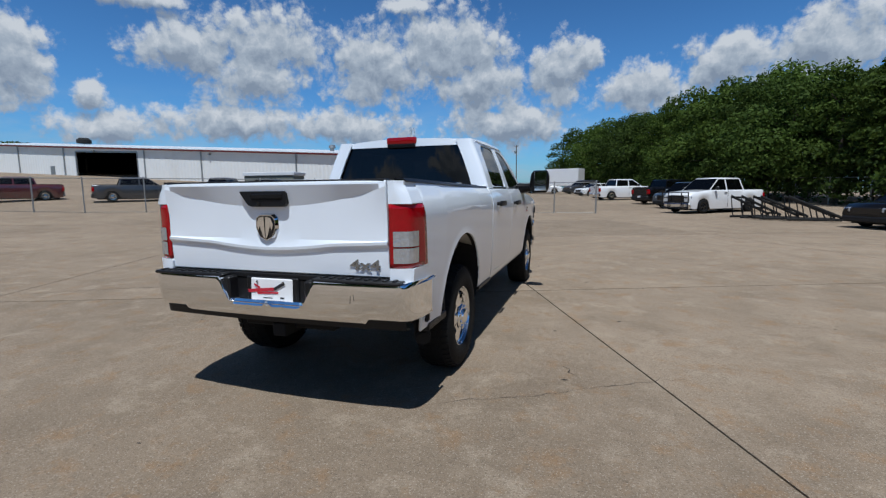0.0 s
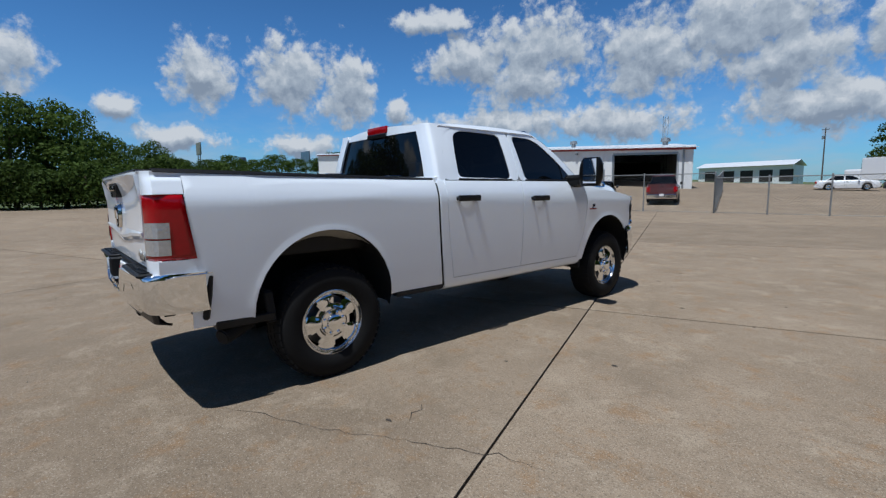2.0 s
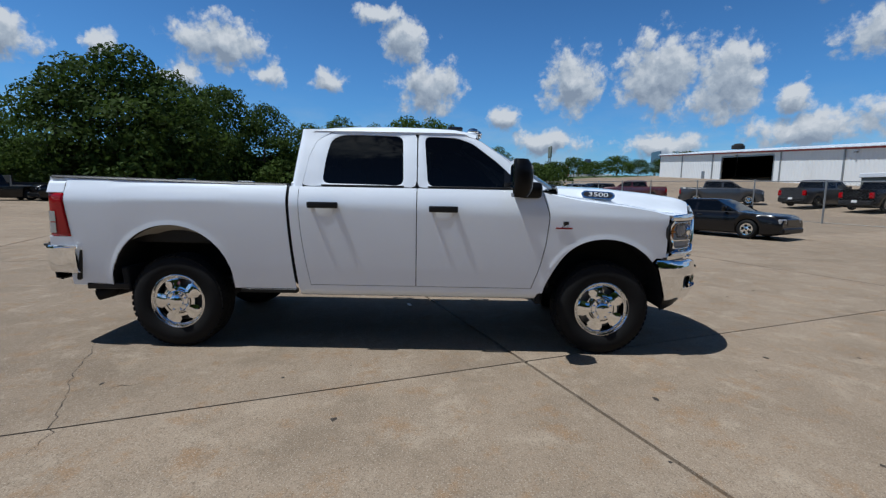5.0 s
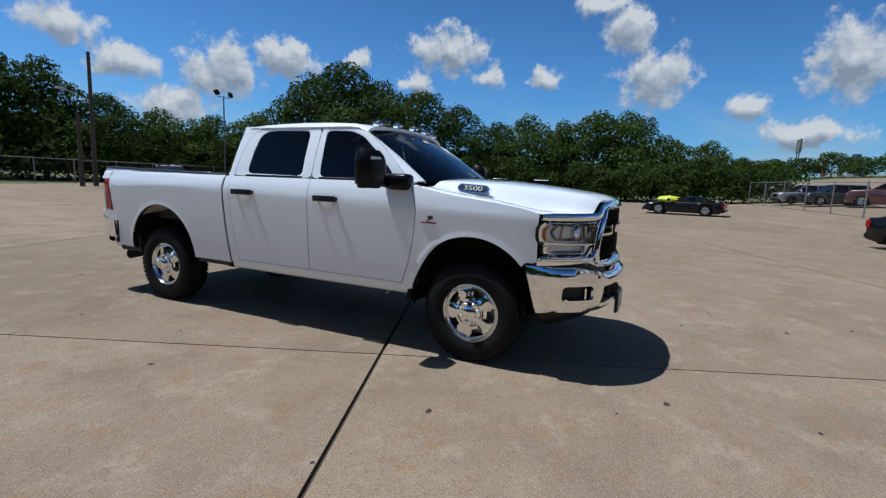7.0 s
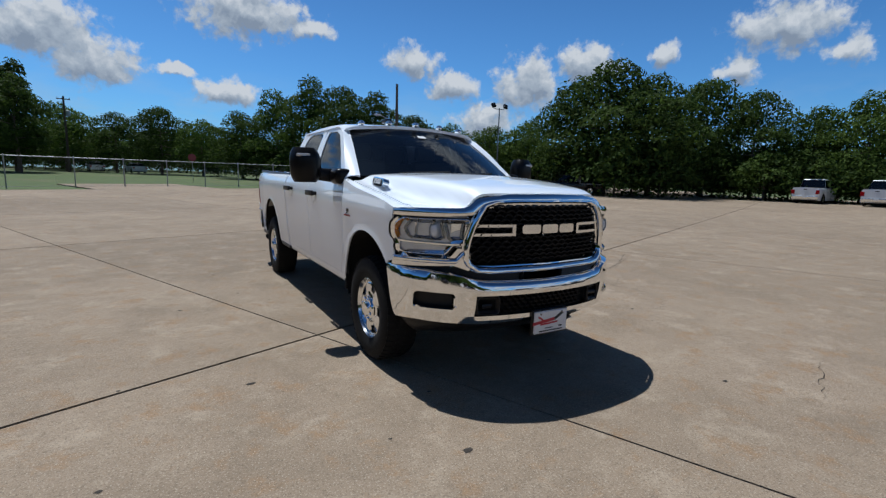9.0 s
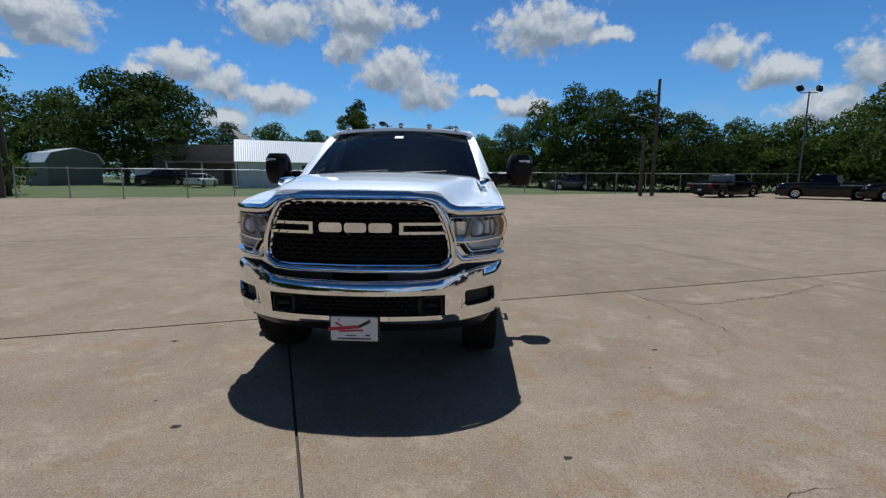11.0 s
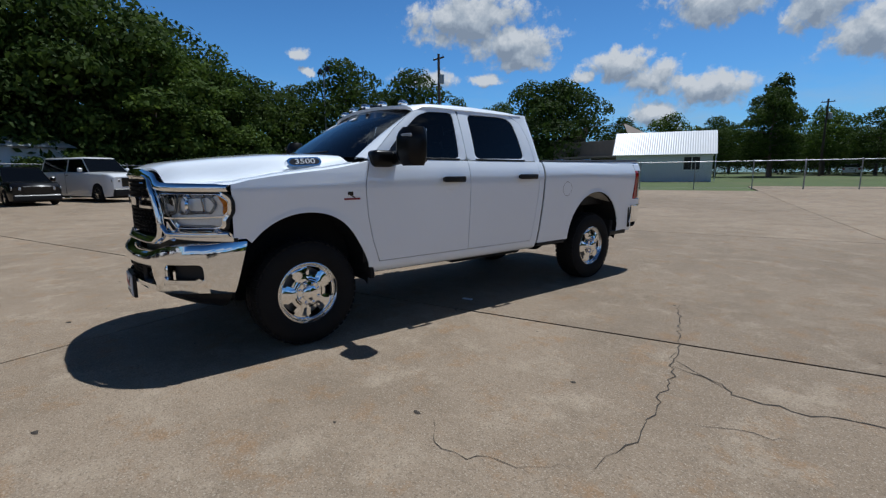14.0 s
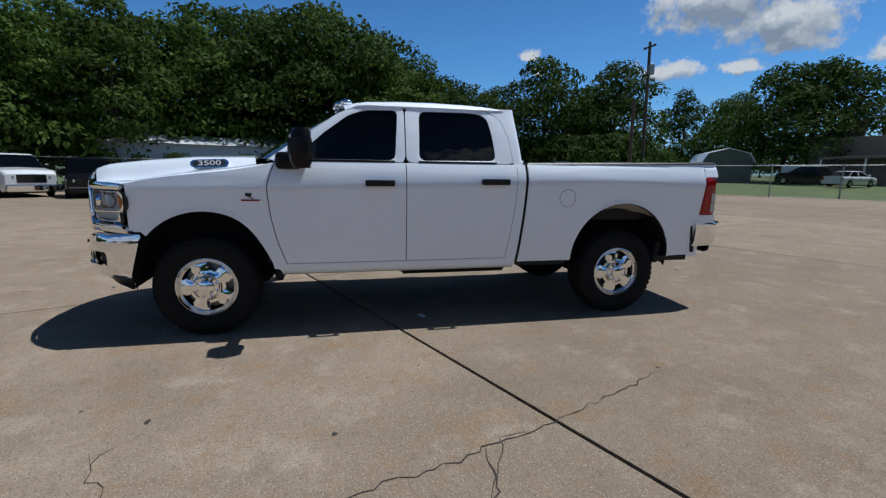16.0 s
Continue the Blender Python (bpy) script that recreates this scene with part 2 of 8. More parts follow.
def glass_mat(name, tint, see=0.5, rough=0.01, ior=1.45):
    """Thin tinted glass: gloss by Fresnel over a tinted clear body."""
    mt = bpy.data.materials.new(name)
    mt.use_nodes = True
    t = mt.node_tree
    N, L = t.nodes, t.links
    N.remove(N["Principled BSDF"])
    gl, tr, di = N.new("ShaderNodeBsdfGlossy"), N.new("ShaderNodeBsdfTransparent"), N.new("ShaderNodeBsdfDiffuse")
    gl.inputs["Roughness"].default_value = rough
    tr.inputs[0].default_value = (*tint, 1)
    di.inputs[0].default_value = (0.004, 0.0045, 0.005, 1)
    m1, m2, fr = N.new("ShaderNodeMixShader"), N.new("ShaderNodeMixShader"), N.new("ShaderNodeFresnel")
    fr.inputs[0].default_value = ior
    m1.inputs[0].default_value = see
    L.new(di.outputs[0], m1.inputs[1])
    L.new(tr.outputs[0], m1.inputs[2])
    L.new(fr.outputs[0], m2.inputs[0])
    L.new(m1.outputs[0], m2.inputs[1])
    L.new(gl.outputs[0], m2.inputs[2])
    L.new(m2.outputs[0], N["Material Output"].inputs[0])
    return mt


WHITE = mat("white_paint", (0.855, 0.91, 0.97), 0.45, 0, 0.015, 2.0, coat=1.0, spec=0.4)
WHITE.node_tree.nodes["Principled BSDF"].inputs["Coat IOR"].default_value = 1.75
CHROME = mat("chrome", (0.86, 0.87, 0.88), 0.05, 1.0, 0.03, 6.0)
ALLOY = mat("bright_wheel_metal", (0.78, 0.79, 0.80), 0.16, 1.0, 0.05, 8.0)
BLACKP = mat("black_plastic", (0.010, 0.010, 0.011), 0.38, 0, 0.2, 12.0, bump=0.15, bump_scale=300, spec=0.3)
GLOSSB = mat("gloss_black", (0.012, 0.012, 0.013), 0.12, 0, 0.1, 6.0)
DARK = mat("dark_parts_and_gap_shade", (0.006, 0.006, 0.006), 0.9, 0, 0.3, 6.0)
LINER = mat("beige_grey_liner", (0.30, 0.29, 0.26), 0.8, 0, 0.2, 6.0)
RUBBER = mat("tyre_rubber", (0.012, 0.012, 0.012), 0.75, 0, 0.25, 9.0, fine=0.1, bump=0.2, bump_scale=150, spec=0.15)
STEEL = mat("dull_steel", (0.22, 0.22, 0.22), 0.45, 0.9, 0.2, 5.0, fine=0.1)
REDLENS = mat("red_lens", (0.32, 0.002, 0.006), 0.10, 0, 0.25, 30.0, spec=0.45)
CLEARLENS = mat("clear_lens", (0.55, 0.56, 0.58), 0.12, 0.6, 0.3, 40.0, bump=0.4, bump_scale=60.0)
REFLECT = mat("lamp_reflector", (0.90, 0.91, 0.93), 0.22, 0.45, 0.12, 30.0, bump=0.5, bump_scale=16.0)
PROJECTOR = mat("frosted_projector_lens", (0.72, 0.74, 0.77), 0.12, 0.0, 0.15, 50.0)
BOWL = mat("silvered_lamp_bowl", (0.93, 0.94, 0.96), 0.07, 1.0, 0.1, 60.0)
MIRRORB = mat("mirror_shell_black", (0.006, 0.006, 0.0065), 0.28, 0, 0.1, 12.0, spec=0.2)
GRILLEB = mat("grille_black", (0.006, 0.006, 0.0065), 0.5, 0, 0.1, 12.0, spec=0.18)
AMBER = mat("amber_lens", (0.85, 0.28, 0.025), 0.12, 0, 0.2, 30.0, spec=0.4)
PRIVACY = glass_mat("privacy_glass", (0.025, 0.027, 0.03), 0.5)
TINTED = glass_mat("tinted_glass", (0.07, 0.075, 0.08), 0.6)
WINDSHIELD = glass_mat("windshield_glass", (0.40, 0.45, 0.47), 0.92, ior=1.8)
CARGLASS = glass_mat("car_glass", (0.05, 0.055, 0.06), 0.5)
LENSGLASS = glass_mat("headlamp_glass", (0.92, 0.94, 0.96), 0.97)
CABIN = mat("grey_cabin_trim", (0.045, 0.045, 0.047), 0.75, 0, 0.2, 8.0)
SEATCLOTH = mat("grey_seat_cloth", (0.12, 0.12, 0.125), 0.9, 0, 0.2, 20.0, fine=0.1)
PLATEW = mat("white_plate", (0.78, 0.78, 0.78), 0.35, 0, 0.05, 8.0)
PLATER = mat("red_print", (0.5, 0.02, 0.04), 0.4, 0, 0.05)
DARKRED = mat("dark_red_badge", (0.26, 0.012, 0.016), 0.4, 0, 0.1)
INK = mat("black_print", (0.02, 0.02, 0.025), 0.5, 0, 0.05)
BADGEG = mat("grey_badge", (0.30, 0.31, 0.32), 0.25, 0.8, 0.08, 20)
REDTRIM = mat("red_trim_paint", (0.30, 0.045, 0.05), 0.5, 0, 0.2, 2.0, fine=0.05)

def concrete_mat(name):
    """Worn broom-finished concrete: large patches, mid stains, exposed aggregate and pits."""
    mt = bpy.data.materials.new(name)
    mt.use_nodes = True
    t = mt.node_tree
    N, L = t.nodes, t.links
    b = N["Principled BSDF"]
    b.inputs["Roughness"].default_value, b.inputs["Specular IOR Level"].default_value = 0.86, 0.25
    tc = N.new("ShaderNodeTexCoord")

    def field(scale, detail, rough, kind="ShaderNodeTexNoise"):
        n = N.new(kind)
        n.inputs["Scale"].default_value, n.inputs["Detail"].default_value, n.inputs["Roughness"].default_value = scale, detail, rough
        L.new(tc.outputs["Object"], n.inputs["Vector"])
        return n

    def step(v, lo, hi, to0=0.0, to1=1.0):
        n = N.new("ShaderNodeMapRange")
        for i, q in enumerate((lo, hi, to0, to1)):
            n.inputs[i + 1].default_value = q
        L.new(v, n.inputs[0])
        return n.outputs[0]

    def blend(fac, a, c, kind="MIX"):
        n = N.new("ShaderNodeMix")
        n.data_type, n.blend_type = "RGBA", kind
        L.new(fac, n.inputs[0])
        if isinstance(a, tuple):
            n.inputs[6].default_value = (*a, 1)
        else:
            L.new(a, n.inputs[6])
        n.inputs[7].default_value = (*c, 1)
        return n.outputs[2]
    col = blend(step(field(0.16, 6, 0.62).outputs[0], 0.36, 0.64), (0.300, 0.231, 0.163), (0.226, 0.171, 0.118))
    col = blend(step(field(0.9, 7, 0.68).outputs[0], 0.46, 0.64, 0, 0.8), col, (0.193, 0.146, 0.100))
    col = blend(step(field(2.3, 8, 0.72).outputs[0], 0.52, 0.66, 0, 0.75), col, (0.358, 0.287, 0.208))
    col = blend(step(field(3.1, 8, 0.75).outputs[0], 0.53, 0.64, 0, 0.7), col, (0.258, 0.155, 0.078))
    col = blend(step(field(19.0, 6, 0.75).outputs[0], 0.52, 0.66, 0, 0.45), col, (0.135, 0.103, 0.072))
    grit = field(72.0, 4, 0.75)
    col = blend(step(grit.outputs[0], 0.53, 0.64, 0, 0.62), col, (0.095, 0.070, 0.048))
    col = blend(step(field(95.0, 3, 0.7).outputs[0], 0.55, 0.66, 0, 0.6), col, (0.46, 0.395, 0.31))
    stone = N.new("ShaderNodeTexVoronoi")
    stone.inputs["Scale"].default_value = 40.0
    L.new(tc.outputs["Object"], stone.inputs["Vector"])
    col = blend(step(stone.outputs["Distance"], 0.22, 0.08, 0, 0.6), col, (0.13, 0.095, 0.065))
    oi = N.new("ShaderNodeObjectInfo")
    hsv = N.new("ShaderNodeHueSaturation")
    L.new(col, hsv.inputs["Color"])
    L.new(step(oi.outputs["Random"], 0, 1, 0.90, 1.06), hsv.inputs["Value"])
    L.new(hsv.outputs[0], b.inputs["Base Color"])
    bp = N.new("ShaderNodeBump")
    bp.inputs["Strength"].default_value, bp.inputs["Distance"].default_value = 0.7, 0.008
    L.new(grit.outputs[0], bp.inputs["Height"])
    L.new(bp.outputs[0], b.inputs["Normal"])
    return mt


CONCRETE = concrete_mat("worn_concrete")
JOINT = mat("joint_filler", (0.045, 0.036, 0.028), 0.95, 0, 0.4, 9.0)
GRASS = mat("mown_grass", (0.075, 0.105, 0.030), 0.95, 0, 0.35, 0.35, fine=0.3, fine_scale=14.0, bump=0.6, bump_scale=30.0, patchy=((0.16, 0.13, 0.07), 0.12, 0.6, 0.52))
ASPHALT = mat("old_asphalt", (0.11, 0.105, 0.10), 0.92, 0, 0.2, 0.5, fine=0.1)
BARK = mat("bark", (0.10, 0.075, 0.055), 0.95, 0, 0.3, 6.0, bump=0.6, bump_scale=18)
WOODPOLE = mat("weathered_pole_wood", (0.085, 0.065, 0.05), 0.9, 0, 0.3, 5.0, bump=0.4, bump_scale=30)
LEAF_A = leaf_mat("oak_leaves", (0.015, 0.032, 0.006), (0.088, 0.136, 0.026), 0.36)
LEAF_B = leaf_mat("elm_leaves", (0.020, 0.044, 0.007), (0.120, 0.178, 0.032), 0.36)
LEAF_C = leaf_mat("cedar_leaves", (0.014, 0.030, 0.009), (0.085, 0.120, 0.027), 0.36)
GALV = mat("galvanised_steel", (0.33, 0.34, 0.34), 0.5, 0.75, 0.15, 3.0, fine=0.08)
MESHWIRE = mat("fence_wire", (0.20, 0.20, 0.19), 0.55, 0.6, 0.2, 3.0)
SHEETW = mat("white_sheet_metal", (0.74, 0.74, 0.72), 0.5, 0, 0.08, 0.4, fine=0.04, fine_scale=6, patchy=((0.60, 0.58, 0.54), 0.25, 0.5, 0.55))
ROOFM = mat("bright_metal_roof", (0.80, 0.81, 0.82), 0.35, 0.25, 0.07, 0.6)
SIDING = mat("pale_board_siding", (0.64, 0.66, 0.68), 0.7, 0, 0.1, 0.8)
BROWNSIDE = mat("tan_shingle_house", (0.20, 0.165, 0.135), 0.85, 0, 0.2, 1.2)
# near-black colour that stands in for the shade inside openings
VOID = mat("dark_interior_shade", (0.03, 0.028, 0.026), 0.9, 0, 0.3, 1.0)
SHEDG = mat("grey_green_shed", (0.16, 0.17, 0.14), 0.75, 0, 0.15, 1.2)
CAR = {
    "white": mat("white_car_paint", (0.76, 0.77, 0.78), 0.3, 0, 0.04, 2.0, coat=0.8),
    "black": mat("black_car_paint", (0.005, 0.005, 0.006), 0.22, 0, 0.1, 2.0, coat=0.15, spec=0.3),
    "charcoal": mat("charcoal_car_paint", (0.035, 0.037, 0.042), 0.3, 0.2, 0.1, 2.0, coat=0.5),
    "maroon": mat("maroon_car_paint", (0.085, 0.012, 0.014), 0.3, 0.1, 0.1, 2.0, coat=0.8),
    "red": mat("red_car_paint", (0.22, 0.008, 0.014), 0.3, 0.1, 0.1, 2.0, coat=0.5),
    "silver": mat("silver_car_paint", (0.36, 0.36, 0.36), 0.3, 0.5, 0.06, 2.0, coat=0.8),
    "blue": mat("blue_grey_car_paint", (0.045, 0.06, 0.08), 0.3, 0.2, 0.1, 2.0, coat=0.8),
}
YELLOWBAG = mat("yellow_plastic_sheet", (0.62, 0.66, 0.05), 0.4, 0, 0.2, 9.0)


# ---- building helpers ----
def link(name, bm, material, parent=None, smooth=None):
    me = bpy.data.meshes.new(name)
    bm.normal_update()
    if smooth:
        lim = math.cos(radians(smooth))
        for f in bm.faces:
            f.smooth = True
        for e in bm.edges:
            if len(e.link_faces) == 2 and e.link_faces[0].normal.dot(e.link_faces[1].normal) < lim:
                e.smooth = False
            elif len(e.link_faces) == 1:
                e.smooth = False
    bm.to_mesh(me)
    bm.free()
    me.materials.append(material)
    ob = new(name, me)
    ob.parent = parent
    return ob


def part(name, bm, material, parent, label="", smooth=None):
    ob = link(name, bm, material, parent, smooth)
    if label:
        ob["label"] = label
    return ob


def thing(name, label, category, m=None, group="", kind=""):
    ob = new(name)
    ob.empty_display_size = 0.3
    if m is not None:
        ob.matrix_world = m
    return tagged(ob, label, category, group, kind)


def outward(bm, ref=None):
    """Turns the faces of a panel away from the middle of its thing."""
    bmesh.ops.recalc_face_normals(bm, faces=bm.faces)
    total = 0.0
    for f in bm.faces:
        c = f.calc_center_median()
        r = Vector(ref) if ref else Vector((0, min(max(c.y, -0.6), 3.9), 1.0))
        total += f.normal.dot(c - r) * f.calc_area()
    if total < 0:
        bmesh.ops.reverse_faces(bm, faces=bm.faces)
    return bm


def solid(ob, thick, offset=-1.0):
    md = ob.modifiers.new("thickness", "SOLIDIFY")
    md.thickness, md.offset = thick, offset
    return ob


def box(lo, hi, bevel=0.0, bm=None, rot=None, seg=1):
    own = bm is None
    bm = bm or bmesh.new()
    c = [(a + b) / 2 for a, b in zip(lo, hi)]
    s = [abs(b - a) for a, b in zip(lo, hi)]
    mm = Matrix.LocRotScale(c, rot, s)
    r = bmesh.ops.create_cube(bm, size=1.0, matrix=mm)
    if bevel:
        es = list({e for v in r["verts"] for e in v.link_edges})
        bmesh.ops.bevel(bm, geom=es, offset=bevel, segments=seg, affect="EDGES", profile=0.6)
    return bm


def rod(a, b, r, bm=None, n=8, r2=None):
    bm = bm or bmesh.new()
    a, b = Vector(a), Vector(b)
    d = b - a
    mm = Matrix.Translation((a + b) / 2) @ d.to_track_quat("Z", "Y").to_matrix().to_4x4()
    bmesh.ops.create_cone(bm, cap_ends=True, segments=n, radius1=r, radius2=r if r2 is None else r2, depth=d.length, matrix=mm)
    return bm


def lathe(profile, n=32, axis="x", bm=None, m=None):
    """Turns a profile of (along, radius) round the x axis."""
    bm = bm or bmesh.new()
    rings = []
    for a, r in profile:
        ring = []
        for k in range(n):
            w = 2 * math.pi * k / n
            v = Vector((a, r * math.cos(w), r * math.sin(w)))
            ring.append(bm.verts.new(m @ v if m else v))
        rings.append(ring)
    for p, q in zip(rings, rings[1:]):
        for k in range(n):
            bm.faces.new((p[k], p[(k + 1) % n], q[(k + 1) % n], q[k]))
    return bm


def sheet(rows, bm=None, flip=False, closed=False):
    """Faces between rows of points of one length."""
    bm = bm or bmesh.new()
    vs = [[bm.verts.new(p) for p in row] for row in rows]
    for a, b in zip(vs, vs[1:]):
        n = len(a)
        for k in range(n if closed else n - 1):
            q = (a[k], a[(k + 1) % n], b[(k + 1) % n], b[k])
            try:
                bm.faces.new(q[::-1] if flip else q)
            except ValueError:
                pass
    return bm


def lerp(a, b, t):
    return a + (b - a) * t


def curve(xs, ys):
    """A smooth line through points, for x between the first and last."""
    return lambda x: float(np.interp(x, xs, ys))


def rounded(points, r, n=4):
    """A polygon with its corners rounded."""
    out = []
    k = len(points)
    for i in range(k):
        p, a, b = Vector(points[i]), Vector(points[i - 1]), Vector(points[(i + 1) % k])
        u, v = (a - p), (b - p)
        d = min(r, u.length * 0.45, v.length * 0.45)
        s, e = p + u.normalized() * d, p + v.normalized() * d
        for j in range(n + 1):
            t = j / n
            out.append(tuple((1 - t) ** 2 * s + 2 * t * (1 - t) * p + t * t * e))
    return out


def resample(points, n):
    """n points at even steps round a closed polygon, beginning at its first point."""
    p = np.array(list(points) + [points[0]], float)
    d = np.r_[0, np.cumsum(np.hypot(*np.diff(p[:, :2], axis=0).T))]
    s = np.linspace(0, d[-1], n, endpoint=False)
    return [tuple(np.interp(s, d, p[:, k])[i] for k in range(p.shape[1])) for i in range(n)]


def text_mesh(body, size, depth, bold=0.0):
    """Letters of the built-in font as a mesh in the xy plane, centred."""
    cu = bpy.data.curves.new("letters", "FONT")
    cu.body, cu.size, cu.extrude, cu.align_x, cu.align_y = body, size, depth, "CENTER", "CENTER"
    cu.offset = bold
    ob = bpy.data.objects.new("letters", cu)
    scene.collection.objects.link(ob)
    me = bpy.data.meshes.new_from_object(ob.evaluated_get(bpy.context.evaluated_depsgraph_get()))
    bpy.data.objects.remove(ob)
    bm = bmesh.new()
    bm.from_mesh(me)
    bpy.data.meshes.remove(me)
    return bm

# ---- ground ----
def soft(v, w):
    """0 below zero, v above, bent over a width w."""
    return w * math.log1p(math.exp(max(-40.0, min(40.0, v / w))))


def level(x, y):
    """Height of the ground: flat round the truck, rising gently to the workshop and to the road behind the fence."""
    north = soft(min(y, 62.0) - 27.0, 2.0) * (0.022 + 0.026 / (1 + math.exp((x + 6.0) / 4.0)))
    west = 0.045 * soft(-x - 13.0, 4.0) / (1 + math.exp(-(y - 18.0) / 5.0))
    south = 0.016 * soft(-y - 14.0, 4.0)
    side = 0.008 * soft(-x - 20.0, 4.0)
    return min(north + west, 7.0) + min(south, 1.6) + min(side, 0.6)


def ground_sheet():
    ring = [0, 8, 16, 24, 32, 40, 50, 60, 72, 86, 105, 140, 200, 320, 600, 1200, 2500]
    axis = [-r for r in ring[:0:-1]] + ring
    rows = [[(x, y, level(x, y) - 0.07 - (0.0 if max(abs(x), abs(y)) < 400 else 1.0)) for x in axis] for y in axis]
    ob = link("ground", sheet(rows), GRASS, None, 60)
    return tagged(ob, "mown green grass and dry soil round the lot", "ground", kind="structure")


ground_sheet()

# joints run along JU and across JV, and cross at J0
J0, JU, JV = Vector((1.177, 3.086)), Vector((-0.3875, 0.9219)), Vector((0.9325, 0.3612))


def lot_at(u, v):
    p = J0 + JU * u + JV * v
    return p.x, p.y


def slab(pavement, u0, u1, v0, v1, n=4):
    g = 0.011
    us = [lerp(u0 + 1.4 * g, u1 - 1.4 * g, k / n) for k in range(n + 1)]
    vs = [lerp(v0 + 0.75 * g, v1 - 0.75 * g, k / n) for k in range(n + 1)]
    bm = bmesh.new()
    top = [[bm.verts.new((*lot_at(u, v), level(*lot_at(u, v)))) for v in vs] for u in us]
    for a, b in zip(top, top[1:]):
        for k in range(n):
            bm.faces.new((a[k], a[k + 1], b[k + 1], b[k]))
    rim = top[0] + [r[-1] for r in top[1:]] + top[-1][-2::-1] + [r[0] for r in top[-2:0:-1]]
    low = [bm.verts.new((v.co.x, v.co.y, v.co.z - 0.05)) for v in rim]
    for k in range(len(rim)):
        bm.faces.new((rim[k - 1], rim[k], low[k], low[k - 1]))
    bmesh.ops.recalc_face_normals(bm, faces=bm.faces)
    return part("slab", bm, CONCRETE, pavement)


def inside_lot(x, y):
    if y > 92 or y < -40 or x > 32 or x < -110:
        return False
    if y < 20 and x < -58:
        return False
    if x > 5 and y < -20 - (27 - x) * 0.62 and x < 27.5:
        return False
    if x <= 5 and y < -34.5 - (5 - x) * 0.1:
        return False
    if x >= 27.5 and y < -18:
        return False
    return True


def joint_bed(pavement, cells):
    """Dark filler that shows in the joints."""
    bm = bmesh.new()
    for u0, u1, v0, v1 in cells:
        bm.faces.new([bm.verts.new((*lot_at(u, v), level(*lot_at(u, v)) - 0.022)) for u, v in ((u0, v0), (u1, v0), (u1, v1), (u0, v1))])
    part("joint_bed", bm, JOINT, pavement)


def lot():
    pave = thing("pavement", "tan worn concrete lot cast in large jointed slabs", "pavement", kind="structure")
    step = 7.7
    cells = []
    for i in range(-14, 16):
        for j in range(-15, 9):
            x, y = lot_at((i + 0.5) * step, (j + 0.5) * step)
            if inside_lot(x, y):
                cell = (i * step, (i + 1) * step, j * step, (j + 1) * step)
                slab(pave, *cell)
                q = step / 2
                cells += [(cell[0] + a * q, cell[0] + a * q + q, cell[2] + b * q, cell[2] + b * q + q) for a in (0, 1) for b in (0, 1)]
    joint_bed(pave, cells)


# ---- planting ----
def leaf_cloud(lobes, count, size, seed):
    """Small folded leaves scattered over the outer shell of overlapping lobes."""
    rng = np.random.default_rng(seed)
    c = np.array([l[:3] for l in lobes], float)
    r = np.array([l[3:] for l in lobes], float)
    area = (r.prod(1)) ** (2 / 3)
    which = rng.choice(len(lobes), count, p=area / area.sum())
    d = rng.normal(size=(count, 3))
    d[:, 2] = np.where(rng.random(count) < 0.75, np.abs(d[:, 2]), d[:, 2])
    d /= np.linalg.norm(d, axis=1)[:, None]
    depth = 1.0 - 0.42 * rng.random(count) ** 1.6
    wob = 1 + 0.16 * np.sin(d[:, :1] * 7 + which[:, None]) * np.cos(d[:, 1:2] * 6 + which[:, None] * 2)
    p = c[which] + d * r[which] * depth[:, None] * wob
    nrm = d + rng.normal(size=(count, 3)) * 0.6
    nrm /= np.linalg.norm(nrm, axis=1)[:, None]
    t = np.cross(nrm, rng.normal(size=(count, 3)))
    t /= np.linalg.norm(t, axis=1)[:, None] + 1e-9
    b = np.cross(nrm, t)
    s = (size * (0.6 + 0.8 * rng.random(count)))[:, None]
    verts = np.stack([p - t * s, p + b * s * 0.5 + nrm * s * 0.12, p + t * s, p - b * s * 0.5 + nrm * s * 0.12], 1).reshape(-1, 3)
    me = bpy.data.meshes.new("crown")
    me.vertices.add(4 * count)
    me.vertices.foreach_set("co", verts.ravel())
    me.loops.add(4 * count)
    me.loops.foreach_set("vertex_index", np.arange(4 * count))
    me.polygons.add(count)
    me.polygons.foreach_set("loop_start", np.arange(count) * 4)
    me.update(calc_edges=True)
    return me


